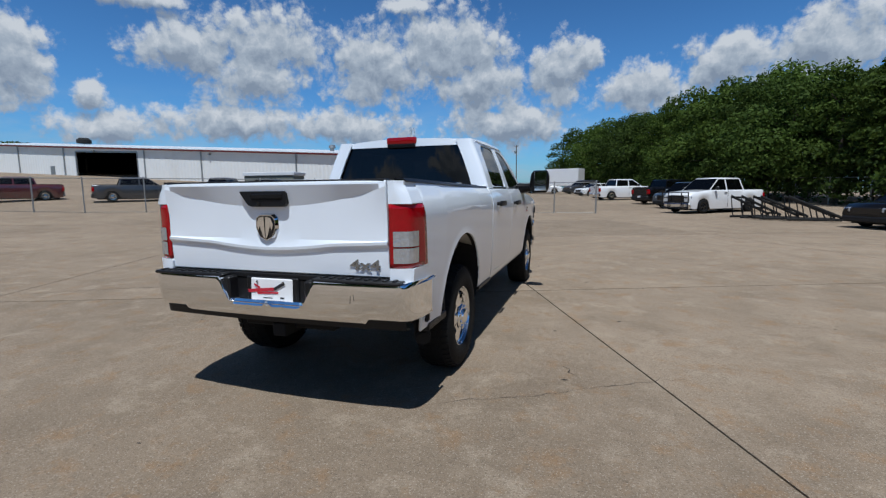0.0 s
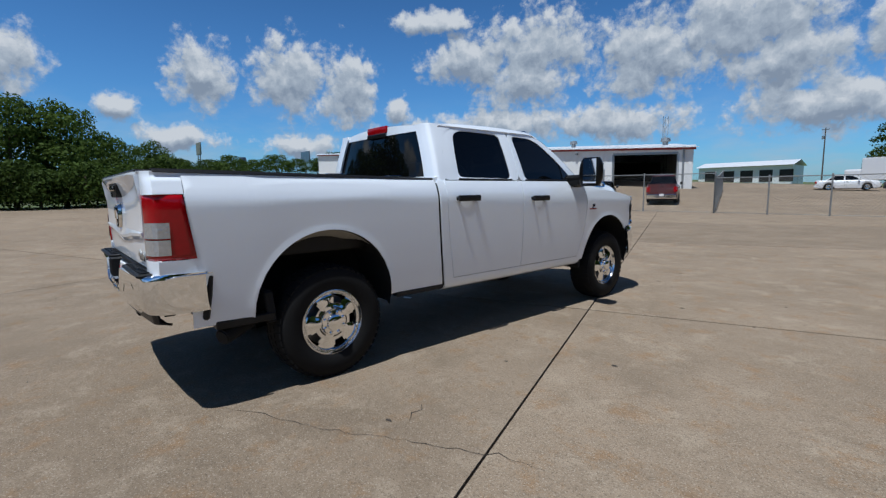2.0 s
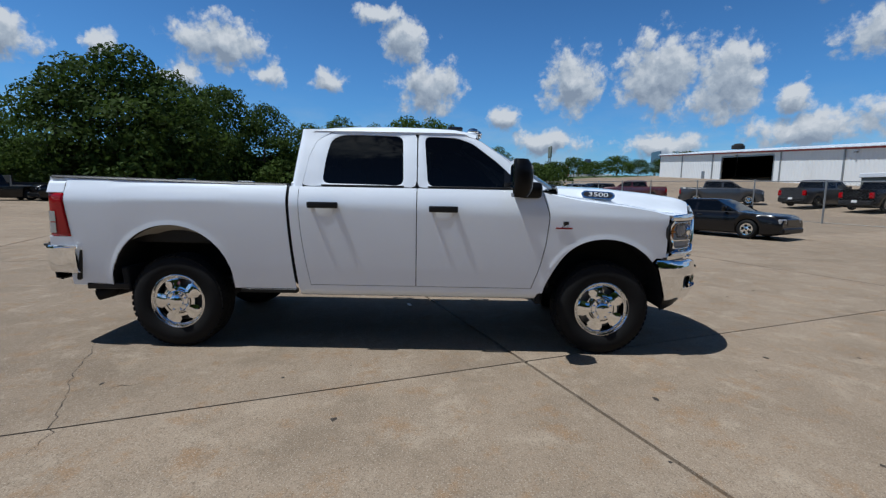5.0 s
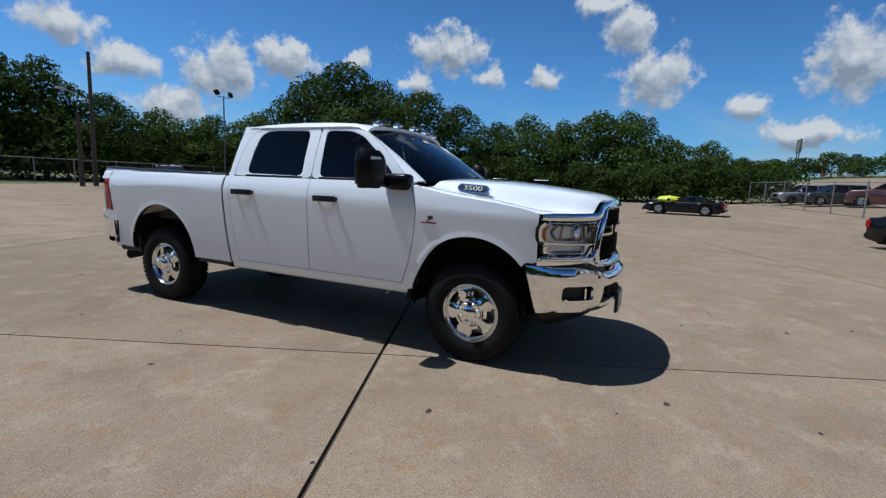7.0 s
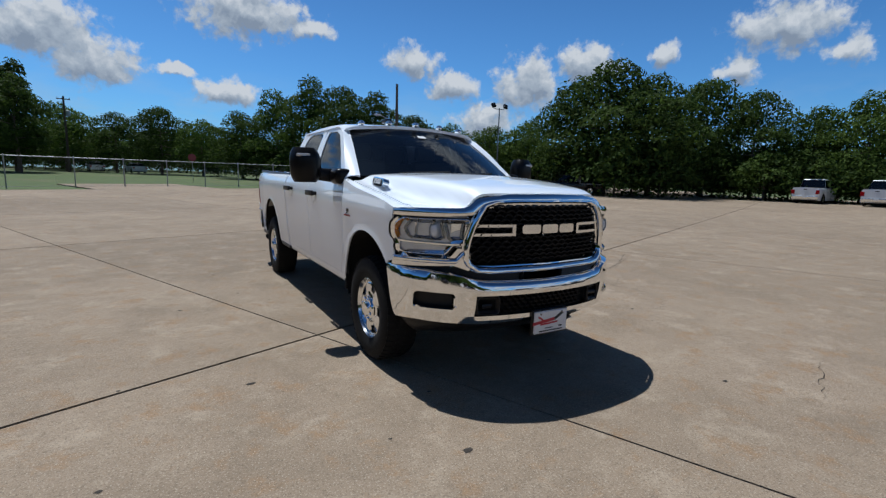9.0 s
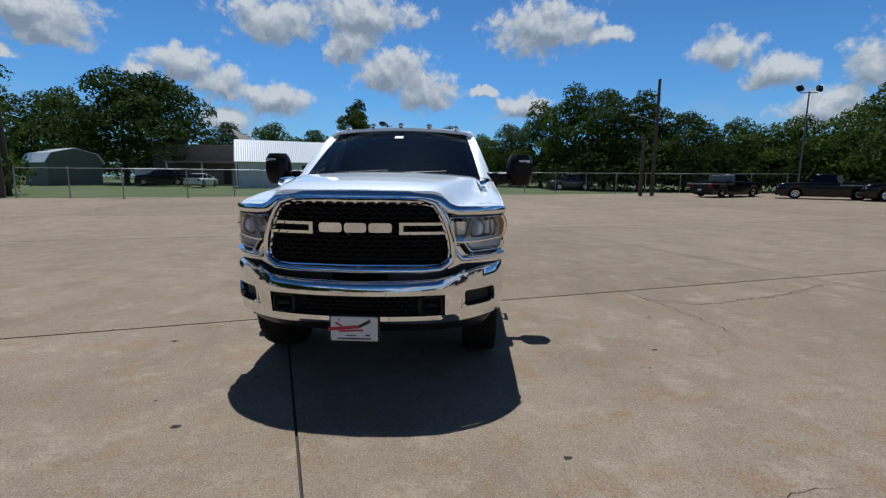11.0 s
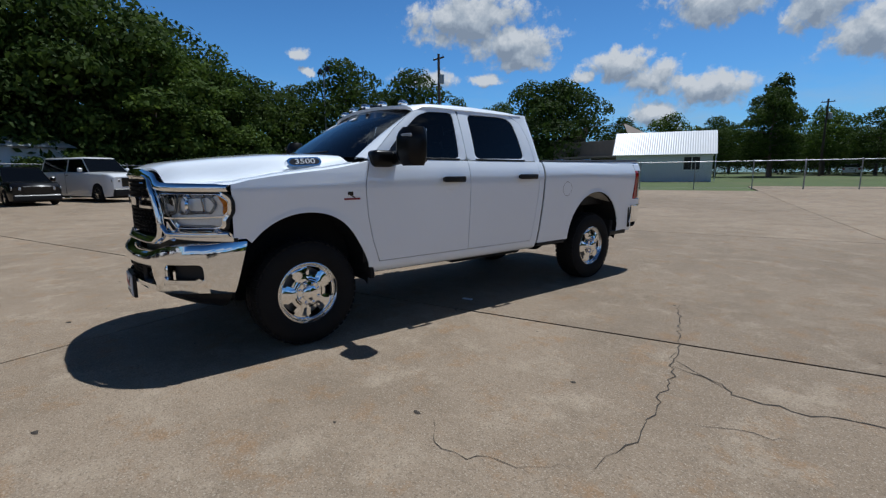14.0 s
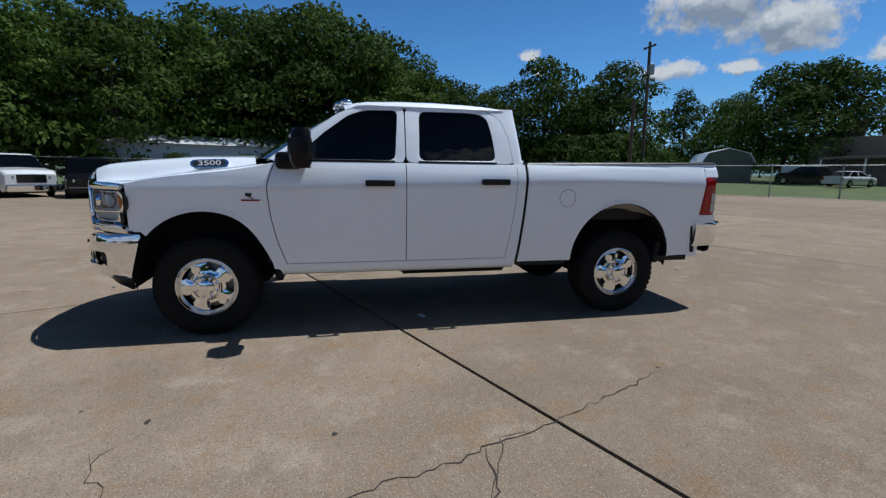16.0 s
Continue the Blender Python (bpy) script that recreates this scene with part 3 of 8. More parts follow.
def tree(name, label, height, width, leaf, seed, count=9400, low=0.16, size=0.145):
    """A tapered trunk with limbs and a crown of lobes with gaps between them."""
    rng = random.Random(seed)
    top = thing(name, label, "tree")
    lobes, tips = [], []
    n = rng.randint(15, 20)
    for k in range(n):
        f = (k + 0.5) / n
        z = height * lerp(low + 0.1, 0.86, f ** 0.9)
        reach = width * 0.5 * math.sin(math.pi * min(0.97, 0.18 + 0.80 * f)) ** 0.7
        w = k * 2.4 + rng.uniform(-0.5, 0.5)
        q = rng.uniform(0.45, 0.8) * reach
        rr = width * rng.uniform(0.13, 0.21) * (1.1 - 0.35 * f)
        x, y = q * math.cos(w), q * math.sin(w)
        lobes.append((x, y, z, rr * 1.15, rr * 1.15, rr * rng.uniform(0.75, 1.0)))
        tips.append((x * 0.8, y * 0.8, z - rr * 0.3))
    lobes.append((0, 0, height * 0.55, width * 0.24, width * 0.24, height * 0.26))
    lobes.append((rng.uniform(-0.4, 0.4), rng.uniform(-0.4, 0.4), height * 0.88, width * 0.15, width * 0.15, height * 0.12))
    bm = bmesh.new()
    r0 = 0.022 * height
    pts = [Vector((0, 0, -0.2)), Vector((0.05, 0.03, height * 0.2)), Vector((-0.08, 0.1, height * 0.45)), Vector((0.1, 0, height * 0.75))]
    for k, (a, b) in enumerate(zip(pts, pts[1:])):
        rod(a, b, r0 * (1 - 0.27 * k), bm, 8, r0 * (1 - 0.27 * (k + 1)))
    part("trunk", bm, BARK, top, smooth=50)
    bm = bmesh.new()
    for k, tip in enumerate(tips):
        a = pts[1].lerp(pts[3], min(0.9, k / len(tips)))
        rod(a, tip, r0 * 0.32, bm, 5, r0 * 0.08)
    part("branchwork", bm, BARK, top, smooth=50)
    me = leaf_cloud(lobes, count, size, seed)
    me.materials.append(leaf)
    ob = new("crown", me)
    ob.parent = top
    return top


TREE_KINDS = [
    tree("oak_tree", "broad dark green oak in full summer leaf", 10.0, 9.0, LEAF_A, 3, low=0.04),
    tree("elm_tree", "tall green elm in full summer leaf", 11.0, 8.0, LEAF_B, 11, low=0.06),
    tree("hackberry_tree", "rounded mid green hackberry in full leaf", 9.0, 9.5, LEAF_B, 23, low=0.04),
    tree("live_oak_tree", "spreading dark live oak with low branches", 9.5, 11.0, LEAF_A, 31, low=0.02, count=11000),
    tree("cedar_tree", "narrow dark cedar with dense foliage", 9.0, 6.0, LEAF_C, 47, low=0.0),
    tree("bush", "dense green bush under the trees", 4.0, 6.0, LEAF_A, 53, count=2700, low=0.0, size=0.15),
]
for _k in TREE_KINDS:
    _k.location = (0, 0, -60)
USED = set()


def plant(kind, x, y, height, turn=0.0, wide=1.0, group="trees along the lot", sink=0.0):
    src = TREE_KINDS[kind]
    natural = (10.0, 11.0, 9.0, 9.5, 9.0, 4.0)[kind]
    s = height / natural
    m = Matrix.Translation((x, y, level(x, y) - 0.05 - sink)) @ Matrix.Rotation(turn, 4, "Z") @ Matrix.Diagonal((s * wide, s * wide, s, 1))
    if kind not in USED:
        USED.add(kind)
        src.matrix_world = m
        return tagged(src, group=group)
    out = copy_thing(src, Matrix.Identity(4))
    out.matrix_basis = m
    return tagged(out, group=group)


def from_eye(ex, ey, bearing, far):
    a = radians(bearing - float(np.interp(bearing % 360, [100, 125, 150, 210, 235, 265], [0, 0.9, 1.0, 0.9, 0.6, 0])))
    return ex + far * math.sin(a), ey + far * math.cos(a)


def woods():
    rng = random.Random(5)
    # east side: from far along the north-east down to the near trees; (x, y, height)
    east = [(-3, 96, 13), (2, 88, 13.5), (6, 80, 13), (9, 72, 12.5), (11, 65, 12.8), (13, 59, 12), (14.5, 53, 12), (16, 48, 11.6), (17.5, 43.5, 11.5),
            (19, 39, 11), (20.5, 35, 10.5), (22, 31, 11), (23.5, 27.5, 11.5), (25, 24, 11), (27.5, 20.5, 12), (30, 16.5, 13), (37.0, 13.0, 14),
            (38.5, 8.5, 15.5), (38, 4.0, 15.5), (36.5, -0.5, 14), (38.5, -5.0, 11.5)]
    for k, (x, y, h) in enumerate(east):
        plant((1, 2, 0, 3, 1)[k % 5], x, y, h * rng.uniform(0.9, 1.05), k * 1.7, rng.uniform(0.95, 1.2))
        plant((2, 0, 1)[k % 3], x + 6.5, y + rng.uniform(-1, 2), h * rng.uniform(0.95, 1.15), k * 2.3, 1.15)
        if not 8 < y < 17:
            plant(5, x - 1.2, y + rng.uniform(-1.5, 1.5), h * rng.uniform(0.34, 0.5), k * 0.9, 0.95)
    # south-east and south, behind the fence and the houses: bearing from the truck, distance, height
    for k, (b, d, h, kind) in enumerate([(103, 42, 11, 0), (107, 44, 10, 2), (111, 47, 10, 0), (117, 45, 12.5, 0), (122, 50, 10.5, 2), (125.8, 46, 11.5, 0), (132, 84, 14.5, 1), (137, 86, 14.5, 2),
                                         (141.8, 74, 14.8, 3), (145.2, 72, 15.0, 3), (152, 75, 9, 0), (157, 78, 9.5, 2), (162, 72, 8.5, 0), (167, 70, 11.5, 1), (171, 85, 9.5, 2),
                                         (175, 80, 9, 0), (179, 76, 9.5, 3), (-177, 72, 8.5, 2), (-173, 62, 8.5, 2), (-169, 60, 11.2, 1), (-165, 56, 12.4, 1), (-161, 54, 11.8, 0),
                                         (-157, 55, 11.2, 1), (-152, 54, 8.5, 3), (-147, 56, 7.5, 2), (-142, 55, 7.5, 2), (-137, 53, 8.5, 2), (-132, 48, 9.5, 0), (-127, 46, 11.5, 3),
                                         (-122, 47, 11.5, 0), (-117, 54, 11, 3), (-112, 52, 9.5, 0), (-107, 54, 8.5, 0), (-103, 53, 9, 2), (-99, 55, 9.0, 1), (-95, 56, 9.6, 2),
                                         (-91, 58, 9.4, 2), (-87, 62, 7.6, 2), (-83, 66, 6.6, 2), (-80, 74, 5.8, 0)]):
        if -134 <= b <= -83:
            h *= 1.1
        x, y = from_eye(0, 2, b, d)
        plant(kind, x, y, h * rng.uniform(0.95, 1.06), k * 1.3, rng.uniform(0.95, 1.15))
        if b < -85 or 100 < b < 130:
            x, y = from_eye(0, 2, b + 1.5, d - 3.0)
            plant(5, x, y, h * rng.uniform(0.36, 0.5), k * 0.7, 1.0)
    # brush under and between the crowns
    b, k = 103.0, 0
    while b < 284:
        if not 130 < b < 166:
            d = 58 if b < 130 else 90 if b < 192 else 64 if b < 200 else 56 if b < 235 else 52
            x, y = from_eye(0, 2, b, d + rng.uniform(-2, 3))
            plant(5, x, y, rng.uniform(3.4, 5.0), k * 1.9, 1.0, "brush under the trees")
        b += 1.9
        k += 1
    for k, b in enumerate((124.3, 126.2, 128.2, 130.4)):
        x, y = from_eye(-2.1, 7.3, b, 45.0)
        plant(5, x, y, 4.8, k * 1.3, 0.9, "brush under the trees")
    for k in range(7):
        plant(5, lerp(31.6, 27.6, k / 6) + 0.4 * (k % 2), lerp(4.5, 17.0, k / 6), rng.uniform(2.1, 2.7), k * 1.1, 0.8, "brush under the trees")
    for k in range(12):
        x, y = from_eye(0, 2, 105 + k * 1.7, 43.5 + (k % 3))
        plant(5, x, y, rng.uniform(3.4, 4.6), k, 0.9, "brush under the trees")
    for k in range(12):
        x, y = from_eye(0, 2, -86 + k * 2.4, 128 + 6 * (k % 2))
        plant(5, x, y, rng.uniform(4.2, 6.0), k, 1.3)
    for k in range(26):
        x, y = from_eye(0, 2, 131 + k * 2.7, 108 + 3 * (k % 2))
        plant(5, x, y, rng.uniform(5.0, 6.5), k * 1.6, 1.1, "brush under the trees")
    x, y = from_eye(0, 2, 167, 75)
    plant(4, x, y, 13.5, 0.4, 0.9)
    for k in range(26):
        b = 150 + k * 4.2
        x, y = from_eye(0, 2, b, 98 + 9 * rng.random())
        plant((0, 2, 3)[k % 3], x, y, rng.uniform(7.5, 9.5), k, 1.5)


# ---- fences ----
def fence(points, height, label, spacing=3.0, mesh_step=0.16, gate=False):
    """Posts, a top rail, a bottom wire and woven wire between."""
    f = thing("chain_link_fence", label, "fence")
    acc = []
    for a, b in zip(points, points[1:]):
        a, b = Vector(a), Vector(b)
        n = max(1, round((b - a).length / spacing))
        acc += [a.lerp(b, k / n) for k in range(n)]
    acc.append(Vector(points[-1]))
    foot = [Vector((p.x, p.y, level(p.x, p.y))) for p in acc]
    for k, p in enumerate(foot):
        bm = rod(p - Vector((0, 0, 0.06)), p + Vector((0, 0, height + 0.05)), 0.036 if k % 4 else 0.045, None, 8)
        bmesh.ops.create_uvsphere(bm, u_segments=8, v_segments=4, radius=0.045, matrix=Matrix.Translation(p + Vector((0, 0, height + 0.06))))
        part("post", bm, GALV, f, smooth=40)
    for a, b in zip(foot, foot[1:]):
        up = Vector((0, 0, height))
        part("top_rail", rod(a + up, b + up, 0.024, None, 6), GALV, f, smooth=40)
        bm = rod(a + Vector((0, 0, 0.05)), b + Vector((0, 0, 0.05)), 0.012, None, 4)
        length = (b - a).length
        way = (b - a) / length
        k = -height
        while k < length:
            for sgn in (1, -1):
                s0, s1 = (k, k + height) if sgn > 0 else (k + height, k)
                z0, z1 = 0.04, height
                # keep the wire inside the bay
                t0, t1 = 0.0, 1.0
                ds = s1 - s0
                for lim in (0.0, length):
                    t = (lim - s0) / ds
                    if (lim == 0.0) == (ds > 0):
                        t0 = max(t0, t)
                    else:
                        t1 = min(t1, t)
                if t1 - t0 > 0.02:
                    p = a + way * (s0 + ds * t0) + Vector((0, 0, lerp(z0, z1, t0)))
                    q = a + way * (s0 + ds * t1) + Vector((0, 0, lerp(z0, z1, t1)))
                    side = way.cross((q - p).normalized()).normalized() * 0.002
                    thick = (q - p).normalized().cross(side).normalized() * 0.002
                    vs = [bm.verts.new(w) for w in (p - thick, p + thick, q + thick, q - thick)]
                    bm.faces.new(vs)
            k += mesh_step
        part("wire_mesh", bm, MESHWIRE, f)
    return f


def utility_pole(x, y, height, lean=(0.0, 0.0), arm=True, transformer=True):
    p = thing("utility_pole", "weathered brown wooden utility pole with wires", "utility pole", Matrix.Translation((x, y, level(x, y))))
    tip = Vector((lean[0], lean[1], height))
    part("mast", rod((0, 0, -0.2), tip, 0.17, None, 10, 0.11), WOODPOLE, p, smooth=40)
    if arm:
        part("crossarm", box((tip.x - 0.75, tip.y - 0.06, height - 0.45), (tip.x + 0.75, tip.y + 0.06, height - 0.33), 0.01), WOODPOLE, p)
        for dx in (-0.65, 0.0, 0.65):
            part("insulator", lathe([(height - 0.33, 0.02), (height - 0.28, 0.045), (height - 0.2, 0.03), (height - 0.17, 0.0)], 8, m=Matrix(((0, 1, 0, tip.x + dx), (0, 0, 1, tip.y), (1, 0, 0, 0), (0, 0, 0, 1)))), GALV, p)
    if transformer:
        part("transformer", lathe([(0, 0.0), (0.0, 0.24), (0.75, 0.24), (0.82, 0.1), (0.82, 0)], 14, m=Matrix(((0, 1, 0, tip.x * 0.8 - 0.38), (0, 0, 1, tip.y * 0.8), (1, 0, 0, height - 2.6), (0, 0, 0, 1)))), GALV, p, "grey can transformer", smooth=40)
    return p


def flood_pole(x, y, height):
    p = thing("flood_light_pole", "dark steel pole carrying two flood lights", "street lamp", Matrix.Translation((x, y, level(x, y))))
    part("mast", rod((0, 0, -0.2), (0, 0, height), 0.09, None, 10, 0.06), STEEL, p, smooth=40)
    part("bracket", rod((-0.75, 0, height - 0.1), (0.75, 0, height - 0.1), 0.035, None, 6), STEEL, p)
    for s in (-1, 1):
        part("flood_light", box((s * 0.8 - 0.24, -0.12, height), (s * 0.8 + 0.24, 0.16, height + 0.5), 0.05, rot=Euler((0.5, s * 0.25, 0))), BLACKP, p)
    return p


def fences_and_poles():
    fence([(1.95, 25.6), (-5.3, 25.6)], 1.85, "galvanised chain link gate and fence across the lot", 2.3)
    fence([(-5.3, 25.6), (-8.6, 36.0), (-13.0, 50.0)], 1.9, "galvanised chain link fence beside the workshop drive", 2.6)
    fence([(-5.3, 25.6), (-12.5, 24.6), (-27.5, 16.6), (-48.0, 12.5)], 2.1, "galvanised chain link fence round the workshop yard", 3.3)
    fence([(27.0, -19.6), (20.6, -20.2), (17.6, -22.0), (16.2, -25.4), (7.3, -31.0), (-3.0, -35.6), (-17.5, -38.0), (-46.0, -37.0)], 1.85, "galvanised chain link fence along the grass verge", 3.2, 0.2)
    fence([(33.0, -16.0), (31.0, 2.0), (25.5, 17.0), (19.5, 30.0), (14.0, 50.0), (6.5, 78.0)], 1.9, "galvanised chain link fence in front of the trees", 3.4, 0.2)
    utility_pole(30.6, -22.7, 11.9, (0, 0.2))
    utility_pole(-16.1, -32.6, 9.4, (0.05, 0.1), arm=False, transformer=False)
    utility_pole(-15.0, -32.2, 5.0, arm=False, transformer=False)
    utility_pole(27.9, -19.6, 6.8, arm=False, transformer=False)
    utility_pole(13.5, -74.7, 10.0)
    utility_pole(-21.5, 140.0, 13.0)
    flood_pole(-29.6, -35.2, 8.8)
    flood_pole(38.2, -14.8, 10.6)
    b = thing("street_light_arm", "grey cobra head street light on a wooden pole", "street lamp", Matrix.Translation((-16.1, -32.5, level(-16.1, -32.5) + 6.0)))
    part("arm", rod((0, 0, 0), (2.0, 0.6, 0.5), 0.03, None, 6), GALV, b)
    part("lamp_head", box((1.9, 0.45, 0.42), (2.5, 0.8, 0.55), 0.05), GALV, b)


# ---- workshop ----
def workshop():
    """A long white sheet-metal shed with a red eave, following the fall of the yard."""
    Y0, X0, X1 = 51.0, -16.3, -102.0

    def foot(x):
        return 1.15 + 0.043 * (X0 - x)

    def eave(x):
        return 5.7 + 0.057 * (X0 - x)

    w = thing("workshop", "long white sheet metal workshop with red eave trim and open bays", "workshop building")
    bays = [(-17.8, -25.3, 3.95), (-65.1, -78.4, 4.6)]
    # walls between the openings
    cuts = [X0]
    for a, b, _ in bays:
        cuts += [a, b]
    cuts.append(X1)

    def wall(a, b, top=None, low=None):
        bm = bmesh.new()
        n = max(2, int(abs(b - a) / 0.3))
        rows = []
        for k in range(n + 1):
            x = lerp(a, b, k / n)
            rib = 0.035 if k % 2 else 0.0
            rows.append([(x, Y0 - rib, (foot(x) - 0.6) if low is None else foot(x) + low), (x, Y0 - rib, eave(x) if top is None else foot(x) + top)])
        sheet(rows, bm)
        return solid(part("wall", bm, SHEETW, w), 0.05, 1.0)

    for a, b in zip(cuts[::2], cuts[1::2]):
        wall(a, b)
    for a, b, h in bays:
        bm = bmesh.new()
        sheet([[(x, Y0, foot(x) + h), (x, Y0, eave(x))] for x in (a, b)], bm)
        solid(part("wall", bm, SHEETW, w), 0.05, 1.0)
        for x in (a, b):
            part("door_frame", box((x - 0.12, Y0 - 0.08, foot(x) - 0.3), (x + 0.12, Y0 + 0.1, foot(x) + h)), GALV, w)
        part("door_head", sheet([[(a, Y0 - 0.07, foot(a) + h - 0.1), (a, Y0 - 0.07, foot(a) + h + 0.15)], [(b, Y0 - 0.07, foot(b) + h - 0.1), (b, Y0 - 0.07, foot(b) + h + 0.15)]]), GALV, w)
    # end walls, back and floor
    D, SKEW = 26.0, 15.0
    for x in (X0, X1):
        bm = bmesh.new()
        sheet([[(x - SKEW * t, Y0 + D * t, foot(x) - 0.8) for t in (0, 0.5, 1)], [(x, Y0, eave(x)), (x - SKEW / 2, Y0 + D / 2, eave(x) + 1.6), (x - SKEW, Y0 + D, eave(x))]], bm)
        solid(part("end_wall", bm, SHEETW, w), 0.06, 0)
    # back wall coloured near black, for the shade deep in the bays
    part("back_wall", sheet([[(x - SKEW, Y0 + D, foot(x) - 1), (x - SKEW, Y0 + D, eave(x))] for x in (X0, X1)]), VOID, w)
    part("shop_floor", sheet([[(x, Y0, foot(x) + 0.01), (x - SKEW, Y0 + D, foot(x) + 0.01)] for x in (X0, X1)]), CONCRETE, w)
    xs = [lerp(X0 + 0.4, X1 - 0.4, k / 140) for k in range(141)]
    roof = [[(x - SKEW * t, Y0 + D * t, eave(x) + (1.6 - abs(t - 0.5) * 3.2) + (0.03 if k % 2 else 0) + 0.06) for t in (-0.025, 0.25, 0.5, 0.75, 1.02)] for k, x in enumerate(xs)]
    solid(part("roof", sheet(roof), ROOFM, w), 0.08)
    for zz, hh, mt, dy in ((-0.26, 0.34, REDTRIM, 0.10), (0.06, 0.16, ROOFM, 0.22)):
        bm = sheet([[(x, Y0 - dy, eave(x) + zz), (x, Y0 - dy, eave(x) + zz + hh)] for x in (X0 + 0.3, X1 - 0.3)])
        solid(part("eave_trim" if mt is REDTRIM else "gutter", bm, mt, w), 0.09, 0)
    for x in (-17.2, -36.6, -52.7, -63.6, -81.0, -92.0):
        part("downspout", box((x - 0.09, Y0 - 0.24, foot(x)), (x + 0.09, Y0 - 0.09, eave(x) - 0.2), 0.02), GALV, w)
    for x in (-26.9, -84.0):
        d = part("door", box((x - 0.55, Y0 - 0.09, foot(x)), (x + 0.55, Y0 - 0.045, foot(x) + 2.2), 0.01), GALV, w, "pale grey steel side door")
        part("door_knob", box((x + 0.4, Y0 - 0.15, foot(x) + 1.0), (x + 0.46, Y0 - 0.09, foot(x) + 1.08), 0.01), STEEL, d)
    for x in (-30.2, -51.0, -74.0):
        part("wall_lamp", box((x - 0.14, Y0 - 0.5, eave(x) - 0.75), (x + 0.14, Y0 - 0.09, eave(x) - 0.5), 0.04), GALV, w)
    for x, s in ((-21.0, 0.55), (-33.5, 0.5)):
        part("roof_vent", lathe([(0, 0.3), (0.5, 0.3), (0.52, s), (0.9, s * 0.9), (1.0, 0)], 14, m=Matrix(((0, 1, 0, x), (0, 0, 1, Y0 + 4), (1, 0, 0, eave(x) + 0.4), (0, 0, 0, 1)))), GALV, w, smooth=40)
    # lattice mast and round sign behind
    t = thing("lattice_mast", "thin grey lattice mast above the workshop roof", "mast", Matrix.Translation((-24.2, 62.0, level(-24.2, 62))))
    for a in range(3):
        ca, sa = 0.35 * math.cos(a * 2.09), 0.35 * math.sin(a * 2.09)
        part("leg", rod((ca, sa, 0), (ca, sa, 8.6), 0.03, None, 5), GALV, t)
        cb, sb = 0.35 * math.cos((a + 1) * 2.09), 0.35 * math.sin((a + 1) * 2.09)
        bm = bmesh.new()
        for k in range(8):
            rod((ca, sa, k * 1.07), (cb, sb, k * 1.07 + 1.07), 0.018, bm, 4)
        part("brace", bm, GALV, t)


def pole_sign(name, label, x, y, z_top, w, h, shape, colour, legs=1):
    zg = level(x, y)
    s = thing(name, label, "sign", Matrix.Translation((x, y, zg)))
    H = z_top - zg
    for k in range(legs):
        dx = (k - (legs - 1) / 2) * w * 0.6
        part("mast", rod((dx, 0, -0.3), (dx, 0, H - h * 0.5), 0.12 * max(1, w / 3), None, 8), STEEL, s)
    if shape == "disc":
        bm = lathe([(H - h, 0), (H - h, w / 2), (H - h * 0.4, w / 2), (H, w * 0.3), (H, 0)], 20, m=Matrix(((0, 1, 0, 0), (0, 0, 1, 0), (1, 0, 0, 0), (0, 0, 0, 1))))
    else:
        bm = box((-w / 2, -0.25, H - h), (w / 2, 0.25, H), 0.1)
    part("sign_box", bm, colour, s, smooth=40)
    return s


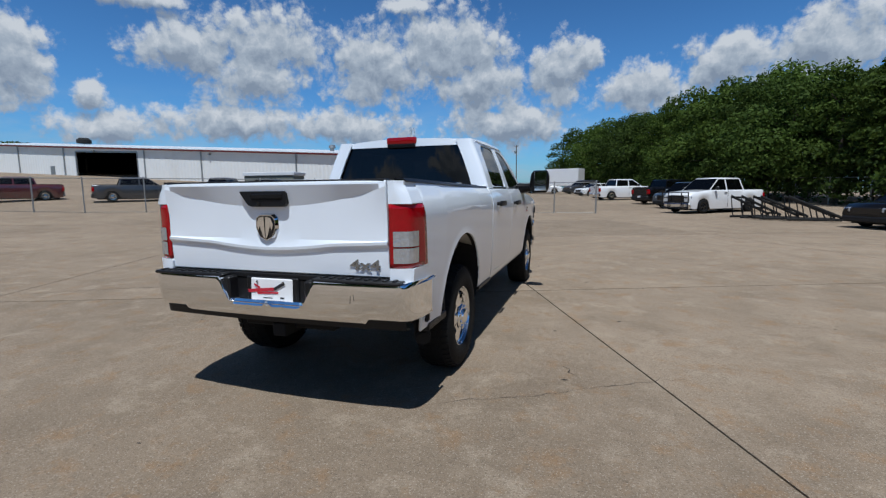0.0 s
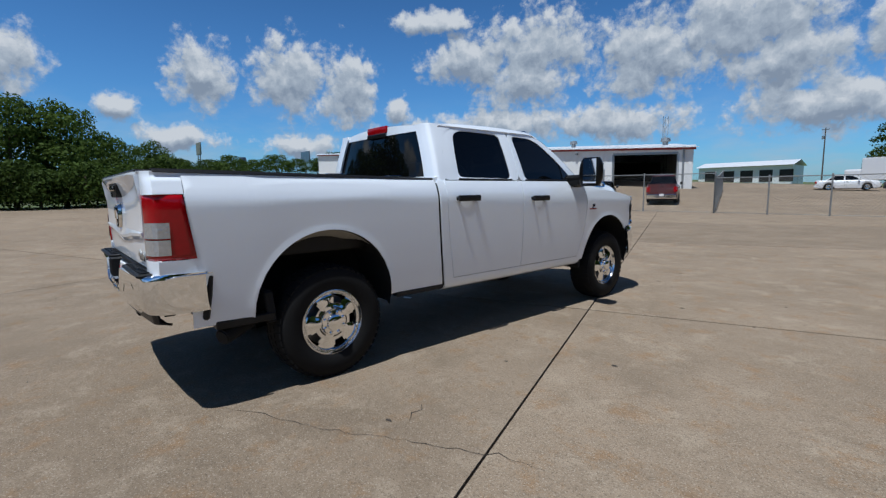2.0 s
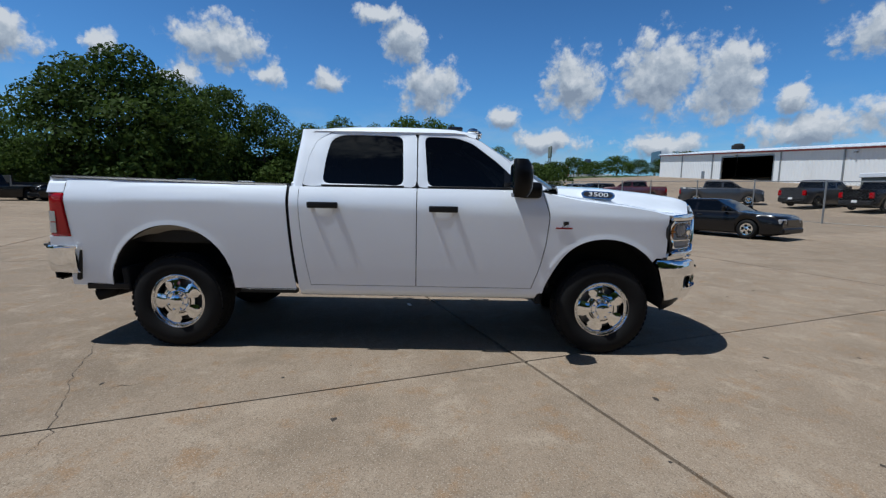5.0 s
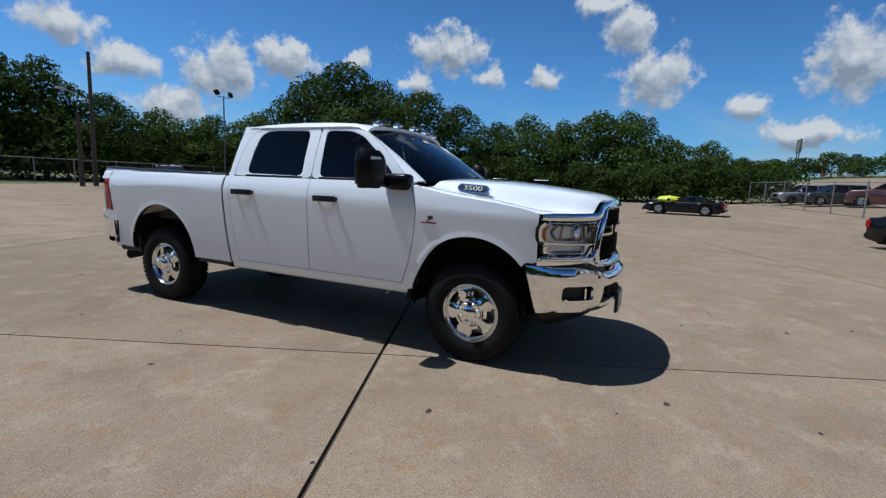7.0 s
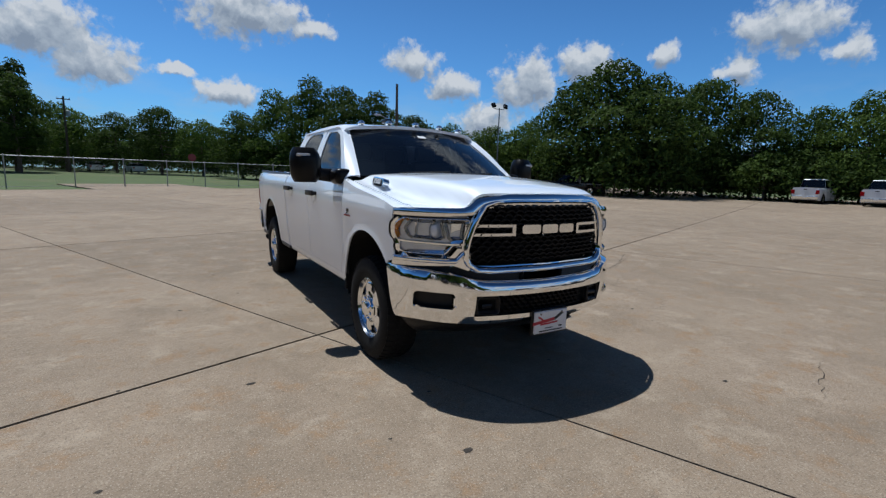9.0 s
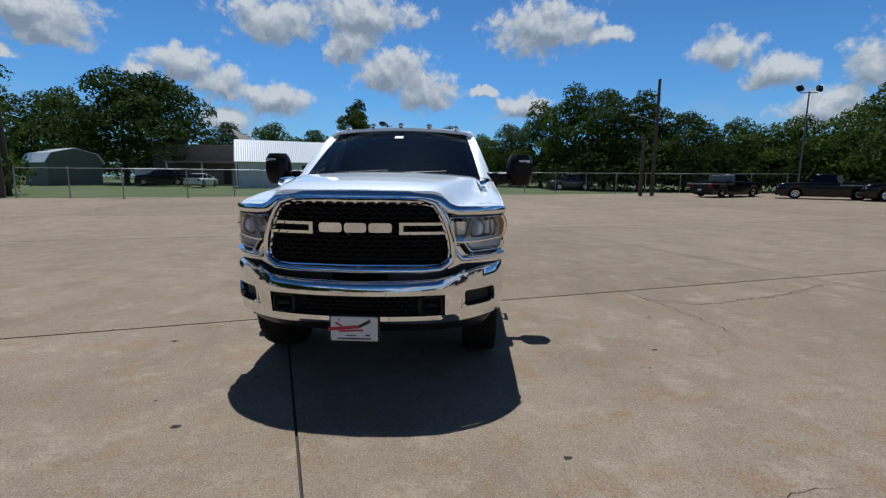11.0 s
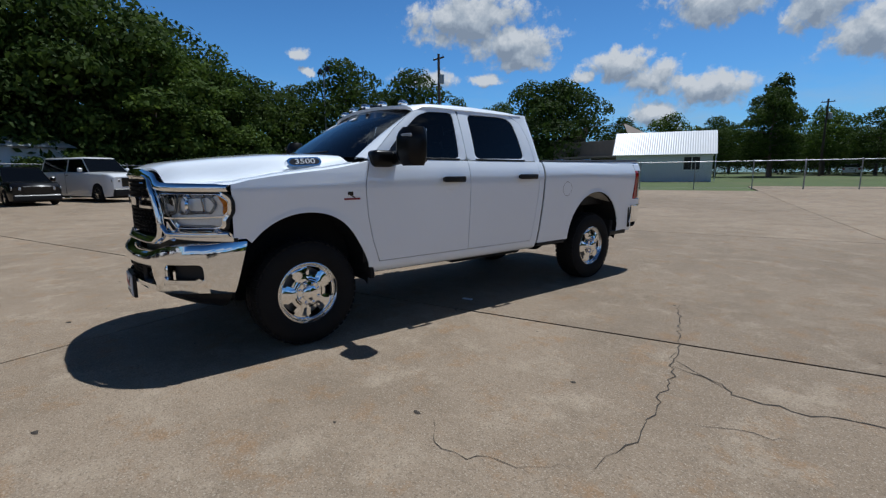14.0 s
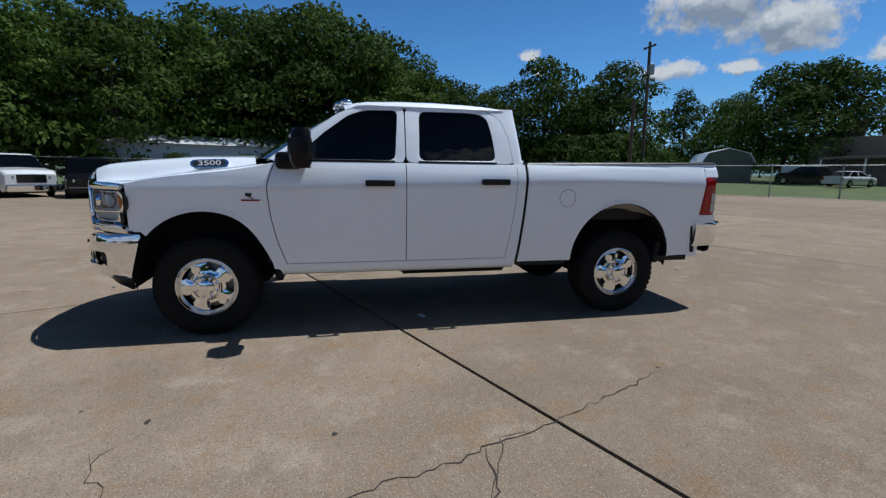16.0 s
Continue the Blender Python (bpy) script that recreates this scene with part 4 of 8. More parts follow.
# ---- houses behind the south fence ----
def houses():
    h = thing("garage_house", "pale sided garage with a bright corrugated metal roof", "house", Matrix.Translation((21.0, -46.2, level(21.0, -46.2))) @ Matrix.Rotation(0.43, 4, "Z") @ Matrix.Diagonal((0.70, 0.66, 1.06, 1)))
    part("wall", box((-6.6, -3.5, -0.4), (6.6, 3.5, 2.7), 0.02), SIDING, h)
    rows = []
    for k in range(89):
        x = lerp(-7.1, 7.1, k / 88)
        r = 0.04 if k % 2 else 0.0
        rows.append([(x, 4.2, 2.55 + r), (x, 0.0, 4.9 + r), (x, -4.2, 2.55 + r)])
    solid(part("roof", sheet(rows), ROOFM, h), 0.06)
    for x in (-6.6, 6.6):
        part("gable", sheet([[(x, -3.5, 2.6), (x, 3.5, 2.6)], [(x, 0, 4.75), (x, 0, 4.76)]]), SIDING, h)
    # dark plate on the wall, its colour standing for the shaded room
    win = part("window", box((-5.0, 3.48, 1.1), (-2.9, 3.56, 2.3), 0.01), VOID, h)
    for a, b in (((-5.1, 3.5, 1.0), (-2.8, 3.6, 1.1)), ((-5.1, 3.5, 2.3), (-2.8, 3.6, 2.4)), ((-4.0, 3.5, 1.1), (-3.9, 3.6, 2.3)), ((-5.1, 3.5, 1.1), (-5.0, 3.6, 2.3)), ((-2.9, 3.5, 1.1), (-2.8, 3.6, 2.3))):
        part("frame", box(a, b), SHEETW, win)
    part("awning_post", box((-7.0, 3.9, 0), (-6.9, 4.0, 2.5)), SHEETW, h)

    h2 = thing("brown_house", "tan two storey house with a brown shingle roof", "house", Matrix.Translation((34.7, -56.3, level(34.7, -56.3))))
    part("wall", box((-6, -4, -0.4), (6, 4, 5.0), 0.02), BROWNSIDE, h2)
    part("roof", sheet([[(-6.6, 4.7, 4.9), (-6.6, 4.7, 4.9), (-6.6, -4.7, 4.9)], [(-3.0, 0.3, 7.4), (-3.0, 0.0, 7.4), (-3.0, -0.3, 7.4)], [(3.0, 0.3, 7.4), (3.0, 0.0, 7.4), (3.0, -0.3, 7.4)], [(6.6, 4.7, 4.9), (6.6, 4.7, 4.9), (6.6, -4.7, 4.9)]]), BROWNSIDE, h2)
    part("porch", box((-6.5, 4.0, 2.6), (3.0, 6.2, 2.85), 0.02), BROWNSIDE, h2)
    for x in (-6.2, -1.8, 2.8):
        part("porch_post", box((x - 0.08, 6.0, -0.3), (x + 0.08, 6.14, 2.6)), SHEETW, h2)
    part("door", box((-4.5, 3.98, 0), (-3.5, 4.06, 2.1)), VOID, h2)

    s = thing("barn_shed", "grey green barn shed with a white gambrel roof", "shed", Matrix.Translation((48.4, -47.1, level(48.4, -47.1))) @ Matrix.Rotation(-0.5, 4, "Z") @ Matrix.Diagonal((1.3, 1.35, 1.25, 1)))
    part("wall", box((-2.6, -2.0, -0.3), (2.6, 2.0, 2.1), 0.02), SHEDG, s)
    prof = [(2.25, 2.0), (1.75, 2.9), (0, 3.4), (-1.75, 2.9), (-2.25, 2.0)]
    solid(part("roof", sheet([[(x, y, z) for y, z in prof] for x in (-2.8, 2.8)]), ROOFM, s), 0.06)
    for x in (-2.6, 2.6):
        bm = bmesh.new()
        bm.faces.new([bm.verts.new((x, y * 0.94, z * 0.99)) for y, z in prof])
        part("gable", bm, SHEDG, s)
    u = thing("cargo_trailer", "white enclosed cargo trailer on the grass", "trailer", Matrix.Translation((38.0, -48.6, level(38.0, -48.6))) @ Matrix.Rotation(0.2, 4, "Z"))
    part("body", box((-1.9, -0.9, 0.5), (1.9, 0.9, 2.0), 0.06), CAR["white"], u)
    for x in (-0.4, 0.4):
        part("wheel", lathe([(-0.1, 0), (-0.1, 0.3), (0.1, 0.3), (0.1, 0)], 14, m=Matrix.Translation((x, 0.95, 0.3)) @ Matrix.Rotation(radians(90), 4, "Z")), RUBBER, u)
    # mobile home roof glimpsed through the east trees
    m = thing("mobile_home", "white flat roofed mobile home behind the trees", "mobile home", Matrix.Translation((33.4, 12.0, 0)) @ Matrix.Rotation(0.40, 4, "Z"))
    part("wall", box((-2.0, -7, 0.2), (2.0, 7, 3.0), 0.03), SIDING, m)
    part("roof", sheet([[(-2.4, y, 3.0), (0, y, 3.7), (2.4, y, 3.0)] for y in (-7.4, 7.4)]), ROOFM, m)


# ---- cracks and chips in the concrete ----
def crack(points, width, label="thin dark crack across the concrete slab"):
    """A jagged ribbon just above the slab."""
    rng = random.Random(len(points) * 7 + int(width * 1000))
    line = []
    for (xa, ya), (xb, yb) in zip(points, points[1:]):
        n = max(3, int(math.hypot(xb - xa, yb - ya) / 0.06))
        for k in range(n):
            t = k / n
            line.append(Vector((lerp(xa, xb, t) + rng.gauss(0, 0.014), lerp(ya, yb, t) + rng.gauss(0, 0.014))))
    line.append(Vector(points[-1]))
    rows = []
    for k, p in enumerate(line):
        d = (line[min(k + 1, len(line) - 1)] - line[max(k - 1, 0)]).normalized()
        side = Vector((-d.y, d.x)) * width * rng.uniform(0.25, 1.0) * min(1.0, 0.15 + k / 6, 0.15 + (len(line) - 1 - k) / 6)
        z = level(p.x, p.y) + 0.0035
        rows.append([(p.x - side.x, p.y - side.y, z), (p.x + side.x, p.y + side.y, z)])
    ob = link("crack", sheet(rows), JOINT)
    return tagged(ob, label, "crack", kind="structure")


def pavement_wear():
    crack([(-2.31, 0.46), (-2.56, 0.98), (-2.71, 1.33), (-2.86, 1.63), (-2.99, 2.02), (-3.11, 2.36), (-3.22, 2.72), (-3.30, 3.10), (-3.31, 3.45)], 0.0055)
    crack([(-2.99, 2.02), (-3.16, 2.05), (-3.33, 2.05), (-3.43, 2.17), (-3.60, 2.14), (-3.80, 2.09), (-4.14, 1.92), (-4.9, 1.55), (-6.07, 0.75)], 0.0075)
    crack([(-2.86, 1.63), (-2.92, 1.90), (-3.37, 2.10), (-3.43, 2.17)], 0.0035)
    crack([(-3.33, 2.75), (-3.46, 2.67), (-3.64, 2.55), (-3.95, 2.42)], 0.003, "hairline crack across the concrete slab")
    crack([(-2.48, 3.74), (-2.74, 3.90), (-3.11, 3.66), (-3.31, 3.45)], 0.003, "hairline crack across the concrete slab")
    crack([(-2.65, 3.93), (-2.80, 3.86)], 0.004, "hairline crack across the concrete slab")
    crack([(-1.60, 5.98), (-1.71, 5.92), (-1.89, 5.83), (-2.15, 5.76), (-2.40, 5.63), (-2.55, 5.62)], 0.0045)
    crack([(-4.2, 1.85), (-4.38, 1.87), (-4.96, 1.53), (-5.5, 1.25)], 0.005)
    crack([(0.9, -0.8), (1.7, -0.4), (2.3, 0.0), (2.5, 0.1), (2.8, 0.2)], 0.003, "hairline crack across the concrete slab")
    crack([(1.90, -0.06), (1.83, 0.05), (1.76, 0.18)], 0.009)
    rng = random.Random(12)
    spots = [(1.8, -0.1), (2.26, 1.7), (1.62, 1.16), (0.75, -2.13), (1.87, 3.9), (0.93, 6.18), (-1.28, 5.46), (0.97, 5.3), (-2.7, 2.77), (-2.38, 3.78), (-0.5, -1.75), (-2.1, 7.2), (-1.6, 6.5), (1.3, 5.0)]
    spots += [(rng.uniform(-7, 7), rng.uniform(-6, 10)) for _ in range(40)]
    for k, (x, y) in enumerate(spots):
        r = rng.uniform(0.010, 0.028) if k < 14 else rng.uniform(0.006, 0.016)
        n = 8
        vs = [(x + r * rng.uniform(0.5, 1.2) * math.cos(6.283 * i / n) * 1.4, y + r * rng.uniform(0.5, 1.2) * math.sin(6.283 * i / n)) for i in range(n)]
        bm = bmesh.new()
        z = level(x, y)
        rim = [bm.verts.new((a, b, z + 0.002)) for a, b in vs]
        tip = bm.verts.new((x, y, z + r * 0.35))
        for i in range(n):
            bm.faces.new((rim[i - 1], rim[i], tip))
        tagged(link("loose_chip", bm, JOINT), "small dark loose chip lying on the concrete", "chip", "chips on the concrete")


def far_sheds():
    f = thing("long_white_shed", "long low white shed beyond the parked row", "shed", Matrix.Translation((-31.0, 116.0, level(-31.0, 116.0))))
    part("wall", box((-9.0, 0, -0.5), (9.0, 9.0, 3.4), 0.02), SHEETW, f)
    part("roof", sheet([[(x, y, z) for y, z in ((-1.0, 3.4), (4.5, 4.6), (10.0, 3.4))] for x in (-9.4, 9.4)]), ROOFM, f)
    for k in range(5):
        x = -7.6 + 3.6 * k
        # dark plates on the wall face, the openings' shade put into their colour
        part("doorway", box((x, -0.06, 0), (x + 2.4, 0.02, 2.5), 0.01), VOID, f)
    g = thing("low_white_building", "low white building far beyond the fence", "building", Matrix.Translation((-150.0, 55.0, 0)) @ Matrix.Rotation(1.2, 4, "Z"))
    part("wall", box((-12.0, 0, -0.5), (16.0, 10.0, 7.0), 0.05), SHEETW, g)
    part("parapet", box((-12.3, -0.3, 7.0), (2.0, 10.3, 8.2), 0.05), SIDING, g)
    pole_sign("twin_leg_sign", "dark rectangular sign high on two legs", -152.0, 37.0, 17.0, 4.0, 3.6, "box", SHEDG, 2)
    pole_sign("pole_sign", "small dark sign on a pole", -150.0, 46.0, 9.5, 2.4, 2.4, "box", SHEDG)
    pole_sign("pole_sign", "dark red sign on a pole", -152.0, 43.0, 10.5, 3.0, 3.2, "box", REDTRIM)
    pole_sign("pole_sign", "blue round topped sign on a pole", -150.0, 49.0, 13.0, 3.0, 5.0, "disc", CAR["blue"])
    pole_sign("pole_sign", "blue rectangular sign on a tall pole", -206.0, 96.0, 21.0, 9.0, 5.0, "box", CAR["blue"])
    pole_sign("pole_sign", "dark disc shaped sign on a tall pole", -92.0, 62.0, 12.3, 2.4, 1.0, "disc", DARK)
    s = thing("stop_sign", "red octagonal stop sign on a steel post", "sign", Matrix.Translation((-0.1, -45.7, level(-0.1, -45.7))))
    part("post", rod((0, 0, -0.2), (0, 0, 2.7), 0.03, None, 6), GALV, s)
    part("sign_plate", rod((0, 0.03, 2.3), (0, 0.05, 2.3), 0.38, None, 8), REDTRIM, s)


def litter():
    bm = box((-0.055, -0.02, 0.002), (0.055, 0.02, 0.012), 0.003)
    bm.transform(Matrix.Translation((-0.76, 1.95, level(-0.76, 1.95))) @ Matrix.Rotation(0.35, 4, "Z"))
    tagged(link("paper_scrap", bm, PLATEW), "small white scrap of paper in the truck's shadow", "litter")
    m = thing("meter_post", "grey meter box on a short wooden post by the fence", "meter box", Matrix.Translation((28.3, -18.6, level(28.3, -18.6))))
    part("post", box((-0.1, -0.1, -0.2), (0.1, 0.1, 1.5), 0.01), WOODPOLE, m)
    part("meter", box((-0.18, 0.1, 0.9), (0.18, 0.26, 1.5), 0.02), GALV, m)

# ---- the white pickup: y runs forward from the rear axle, x to its right ----
AXLE = 3.797
TYRE_R = 0.42
SEC_Z = [0.46, 0.52, 0.60, 0.75, 0.95, 1.12]
SEC_X = [0.925, 0.950, 0.966, 0.980, 0.993, 1.001]


def shoulder(y):
    """Height of the widest line of the body side, rising towards the bed."""
    return float(np.interp(y, [-0.6, 0.4, 2.9, 4.1], [1.300, 1.315, 1.255, 1.225]))


def taper(y):
    return float(np.interp(y, [-1.25, -1.0, -0.6, 3.3, 3.9, 4.2, 4.4, 4.6], [0.978, 0.99, 1.0, 1.0, 0.998, 0.994, 0.986, 0.945]))


ARCHES = [(-0.095, 0.563, 0.545), (3.79, 0.505, 0.547)]


def side_x(y, z):
    """Half width of the body at a place on its side: shoulder, tuck-under and wheel arch flares."""
    zb = shoulder(y)
    x = float(np.interp(z, SEC_Z + [zb - 0.02, zb + 0.01, zb + 0.03, lerp(zb, 1.45, 0.55), 1.45, 1.478], SEC_X + [1.0055, 1.0055, 1.003, 0.988, 0.961, 0.935])) * taper(y)
    for cy, cz, r in ARCHES:
        d = math.hypot(y - cy, z - cz) - r
        x += 0.005 * math.exp(-((d - 0.004) / 0.022) ** 2) * (1 if z < 1.2 else max(0, 1 - (z - 1.2) / 0.1))
    return x


def under(y, base):
    """Lower edge of the body side, lifted round the wheel arches."""
    z = base
    for cy, cz, r in ARCHES:
        if abs(y - cy) < r:
            z = max(z, cz + math.sqrt(r * r - (y - cy) ** 2))
    return z


def arch_stops(y0, y1, n):
    """Even steps, closed up near the ends of the wheel arches."""
    ys = set(np.linspace(y0, y1, n).round(4))
    for cy, cz, r in ARCHES:
        for k in range(19):
            w = math.pi * k / 18
            y = cy - r * math.cos(w)
            if y0 < y < y1:
                ys.add(round(y, 4))
        for e in (-r - 0.002, r + 0.002):
            if y0 < cy + e < y1:
                ys.add(round(cy + e, 4))
    return sorted(ys)


def body_panel(name, truck, s, ys, zl, zu, nv=16, material=None, slant=None, label=""):
    """A pressed side panel on side s (1 right, -1 left), between heights zl(y) and zu(y)."""
    rows = []
    for y in ys:
        a, b = zl(y), zu(y)
        row = []
        for k in range(nv + 1):
            z = lerp(a, b, k / nv)
            yy = y + (slant(y, z) if slant else 0)
            row.append((s * side_x(yy, z), yy, z))
        rows.append(row)
    ob = part(name, outward(sheet(rows)), material or WHITE, truck, label, smooth=50)
    return solid(ob, 0.012)


def rail_z(y):
    return 1.468 + 0.038 * (0.94 - y) / 2.1


NOSE_RAKE = 0.32


def front_y(x):
    """Plan of the nose."""
    x = abs(x)
    return 4.815 - 0.24 * x * x - 0.24 * x ** 6


def face_plate(name, parent, outline, dy, material, thick=0.02, lean=0.0, label="", step=0.05, smooth=40):
    """A plate in the nose: an outline in x and z, bent to the plan of the nose and pushed forward by dy."""
    bm = bmesh.new()
    f = bm.faces.new([bm.verts.new((x, 0, z)) for x, z in outline])
    bmesh.ops.triangulate(bm, faces=[f])
    xs = [p[0] for p in outline]
    x = math.ceil(min(xs) / step) * step
    while x < max(xs):
        bmesh.ops.bisect_plane(bm, geom=bm.verts[:] + bm.edges[:] + bm.faces[:], plane_co=(x, 0, 0), plane_no=(1, 0, 0))
        x += step
    zs = [p[1] for p in outline]
    z = math.ceil(min(zs) / 0.08) * 0.08
    while z < max(zs):
        bmesh.ops.bisect_plane(bm, geom=bm.verts[:] + bm.edges[:] + bm.faces[:], plane_co=(0, 0, z), plane_no=(0, 0, 1))
        z += 0.08
    for v in bm.verts:
        v.co.y = front_y(v.co.x) + dy + lean * (v.co.z - 1.0) - NOSE_RAKE * max(0.0, v.co.z - 1.25)
    bmesh.ops.recalc_face_normals(bm, faces=bm.faces)
    if sum((f.normal.y * f.calc_area() for f in bm.faces)) < 0:
        bmesh.ops.reverse_faces(bm, faces=bm.faces)
    return solid(part(name, bm, material, parent, label, smooth), thick)


def face_ring(name, parent, outer, inner, dy, material, thick=0.04, n=96, lean=0.0, label="", bulge=0.02):
    """A frame between two outlines in the nose, with a raised middle."""
    a, b = resample(outer, n), resample(inner, n)
    rows = []
    for t in (0.0, 0.12, 0.5, 0.88, 1.0):
        row = []
        for p, q in zip(a, b):
            x, z = lerp(p[0], q[0], t), lerp(p[1], q[1], t)
            row.append((x, front_y(x) + dy + lean * (z - 1.0) + bulge * (1 - (2 * t - 1) ** 4), z))
        rows.append(row)
    bm = sheet(rows, closed=True)
    bmesh.ops.recalc_face_normals(bm, faces=bm.faces)
    if sum((f.normal.y * f.calc_area() for f in bm.faces)) < 0:
        bmesh.ops.reverse_faces(bm, faces=bm.faces)
    return solid(part(name, bm, material, parent, label, smooth=50), thick)


def mirror_outline(half):
    """A closed outline from its right half, top to bottom, in x and z."""
    return [(x, z) for x, z in half] + [(-x, z) for x, z in half[::-1] if x > 1e-6]


def wheel(truck, x, y, s):
    """Tyre with shoulder blocks, five-window bright wheel, hub cap with eight nuts, brake disc behind."""
    w = part("wheel", lathe([(-0.10, 0.215), (-0.12, 0.238), (0.085, 0.238), (0.10, 0.248), (0.118, 0.25), (0.122, 0.238), (0.10, 0.228), (0.06, 0.214), (-0.10, 0.21)], 48), ALLOY, truck, smooth=40)
    w.location = (s * x, y, TYRE_R)
    if s < 0:
        w.rotation_euler = (0, 0, math.pi)
    prof = [(-0.115, 0.235), (-0.133, 0.26), (-0.140, 0.32), (-0.132, 0.375), (-0.112, 0.405), (-0.08, 0.417), (0, 0.42), (0.08, 0.417), (0.112, 0.405), (0.132, 0.375), (0.140, 0.32), (0.133, 0.26), (0.115, 0.235)]
    part("tyre", lathe(prof, 64), RUBBER, w, smooth=40)
    bm = bmesh.new()
    for k in range(48):
        a = 2 * math.pi * k / 48
        for sx, off in ((-1, 0.0), (1, 0.5)):
            aa = a + off * 2 * math.pi / 48
            m = Matrix.Rotation(aa, 4, "X") @ Matrix.Translation((sx * 0.098, 0, 0.409)) @ Matrix.Rotation(sx * 0.32, 4, "Y")
            bmesh.ops.create_cube(bm, size=1.0, matrix=m @ Matrix.Diagonal((0.055, 0.036, 0.014, 1)))
        for sx in (-0.035, 0.03):
            m = Matrix.Rotation(a + sx * 3, 4, "X") @ Matrix.Translation((sx, 0, 0.416)) @ Matrix.Rotation(0.3, 4, "Z")
            bmesh.ops.create_cube(bm, size=1.0, matrix=m @ Matrix.Diagonal((0.045, 0.036, 0.014, 1)))
    part("tread", bm, RUBBER, w)
    # wheel face with five windows
    bm = bmesh.new()
    radii = [0.070, 0.095, 0.112, 0.125, 0.14, 0.16, 0.18, 0.193, 0.203, 0.214, 0.228]
    depth = [0.105, 0.100, 0.092, 0.088, 0.086, 0.084, 0.082, 0.08, 0.078, 0.075, 0.085]
    n = 80
    grid = []
    for r, d in zip(radii, depth):
        ring = []
        for k in range(n):
            a = 2 * math.pi * k / n
            off = abs(((a / (2 * math.pi) * 5) + 0.5) % 1.0 - 0.5) * 2
            swell = 0.012 * max(0.0, math.cos((1 - off) * math.pi / 2 * 1.7)) if 0.1 < r < 0.21 else 0.0
            ring.append(bm.verts.new((d + swell, r * math.cos(a), r * math.sin(a))))
        grid.append(ring)
    for i in range(len(radii) - 1):
        for k in range(n):
            a = (k + 0.5) / n * 5
            off = abs((a + 0.5) % 1.0 - 0.5) * 2
            rm = (radii[i] + radii[i + 1]) / 2
            wide = 0.42 + 0.10 * (rm - 0.17) / 0.03
            if 0.138 < rm < 0.20 and off < wide:
                continue
            bm.faces.new((grid[i][k], grid[i + 1][k], grid[i + 1][(k + 1) % n], grid[i][(k + 1) % n]))
    solid(part("wheel_face", bm, CHROME, w, "bright chrome five window wheel face", smooth=45), 0.016, 1.0)
    part("hub_cap", lathe([(0.09, 0.104), (0.112, 0.102), (0.130, 0.092), (0.134, 0.064), (0.150, 0.058), (0.158, 0.042), (0.160, 0.0)], 32), CHROME, w, "domed chrome hub cap", smooth=35)
    # raised black ring, painting the shade of the gap round the cap
    part("hub_groove", lathe([(0.100, 0.103), (0.1135, 0.105), (0.1135, 0.114), (0.10, 0.118)], 32), GLOSSB, w)
    for k in range(8):
        a = 2 * math.pi * (k + 0.5) / 8
        m = Matrix.Translation((0, 0.080 * math.cos(a), 0.080 * math.sin(a)))
        part("lug_nut", lathe([(0.10, 0.013), (0.138, 0.012), (0.144, 0.006), (0.144, 0)], 6, m=m), CHROME, w)
    part("brake_disc", lathe([(0.0, 0.07), (0.0, 0.19), (0.025, 0.19), (0.03, 0.07)], 32), STEEL, w)
    part("backing", lathe([(-0.02, 0.0), (-0.02, 0.225)], 32), DARK, w)
    return w


def wheel_well(truck, s, k):
    cy, cz, r = ARCHES[k]
    rows = []
    for i in range(25):
        a = math.pi * (-0.06 + 1.12 * i / 24)
        yy, zz = cy - r * 1.0 * math.cos(a), cz + r * 1.0 * math.sin(a)
        rows.append([(s * (side_x(yy, max(zz, 0.5)) - 0.005), yy, zz), (s * 0.90, yy, zz + 0.03), (s * 0.45, yy, zz + 0.04)])
    part("wheel_well", sheet(rows), DARK, truck)
    if k == 0:
        rows = []
        for i in range(17):
            a = math.pi * (0.27 + 0.46 * i / 16)
            yy, zz = cy - (r - 0.004) * math.cos(a), cz + (r - 0.004) * math.sin(a)
            rows.append([(s * (side_x(yy, zz) - 0.04), yy, zz), (s * 0.80, yy, max(1.0, zz - 0.07))])
        part("bed_side_inner", sheet(rows), LINER, truck, "beige primed inner bed side above the rear tyre")
    part("inner_wall", box((s * 0.44, cy - r, 0.45), (s * 0.47, cy + r, cz + r + 0.05)), DARK, truck)


def cab_glass_side(y, z):
    """Half width of the cab above the belt line."""
    x = float(np.interp(z, [1.44, 1.47, 1.60, 1.75, 1.88, 1.96], [0.955, 0.945, 0.905, 0.850, 0.795, 0.757]))
    return x - 0.03 * max(0, (y - 2.4)) * (z - 1.44) - 0.012 * max(0, 1.25 - y)


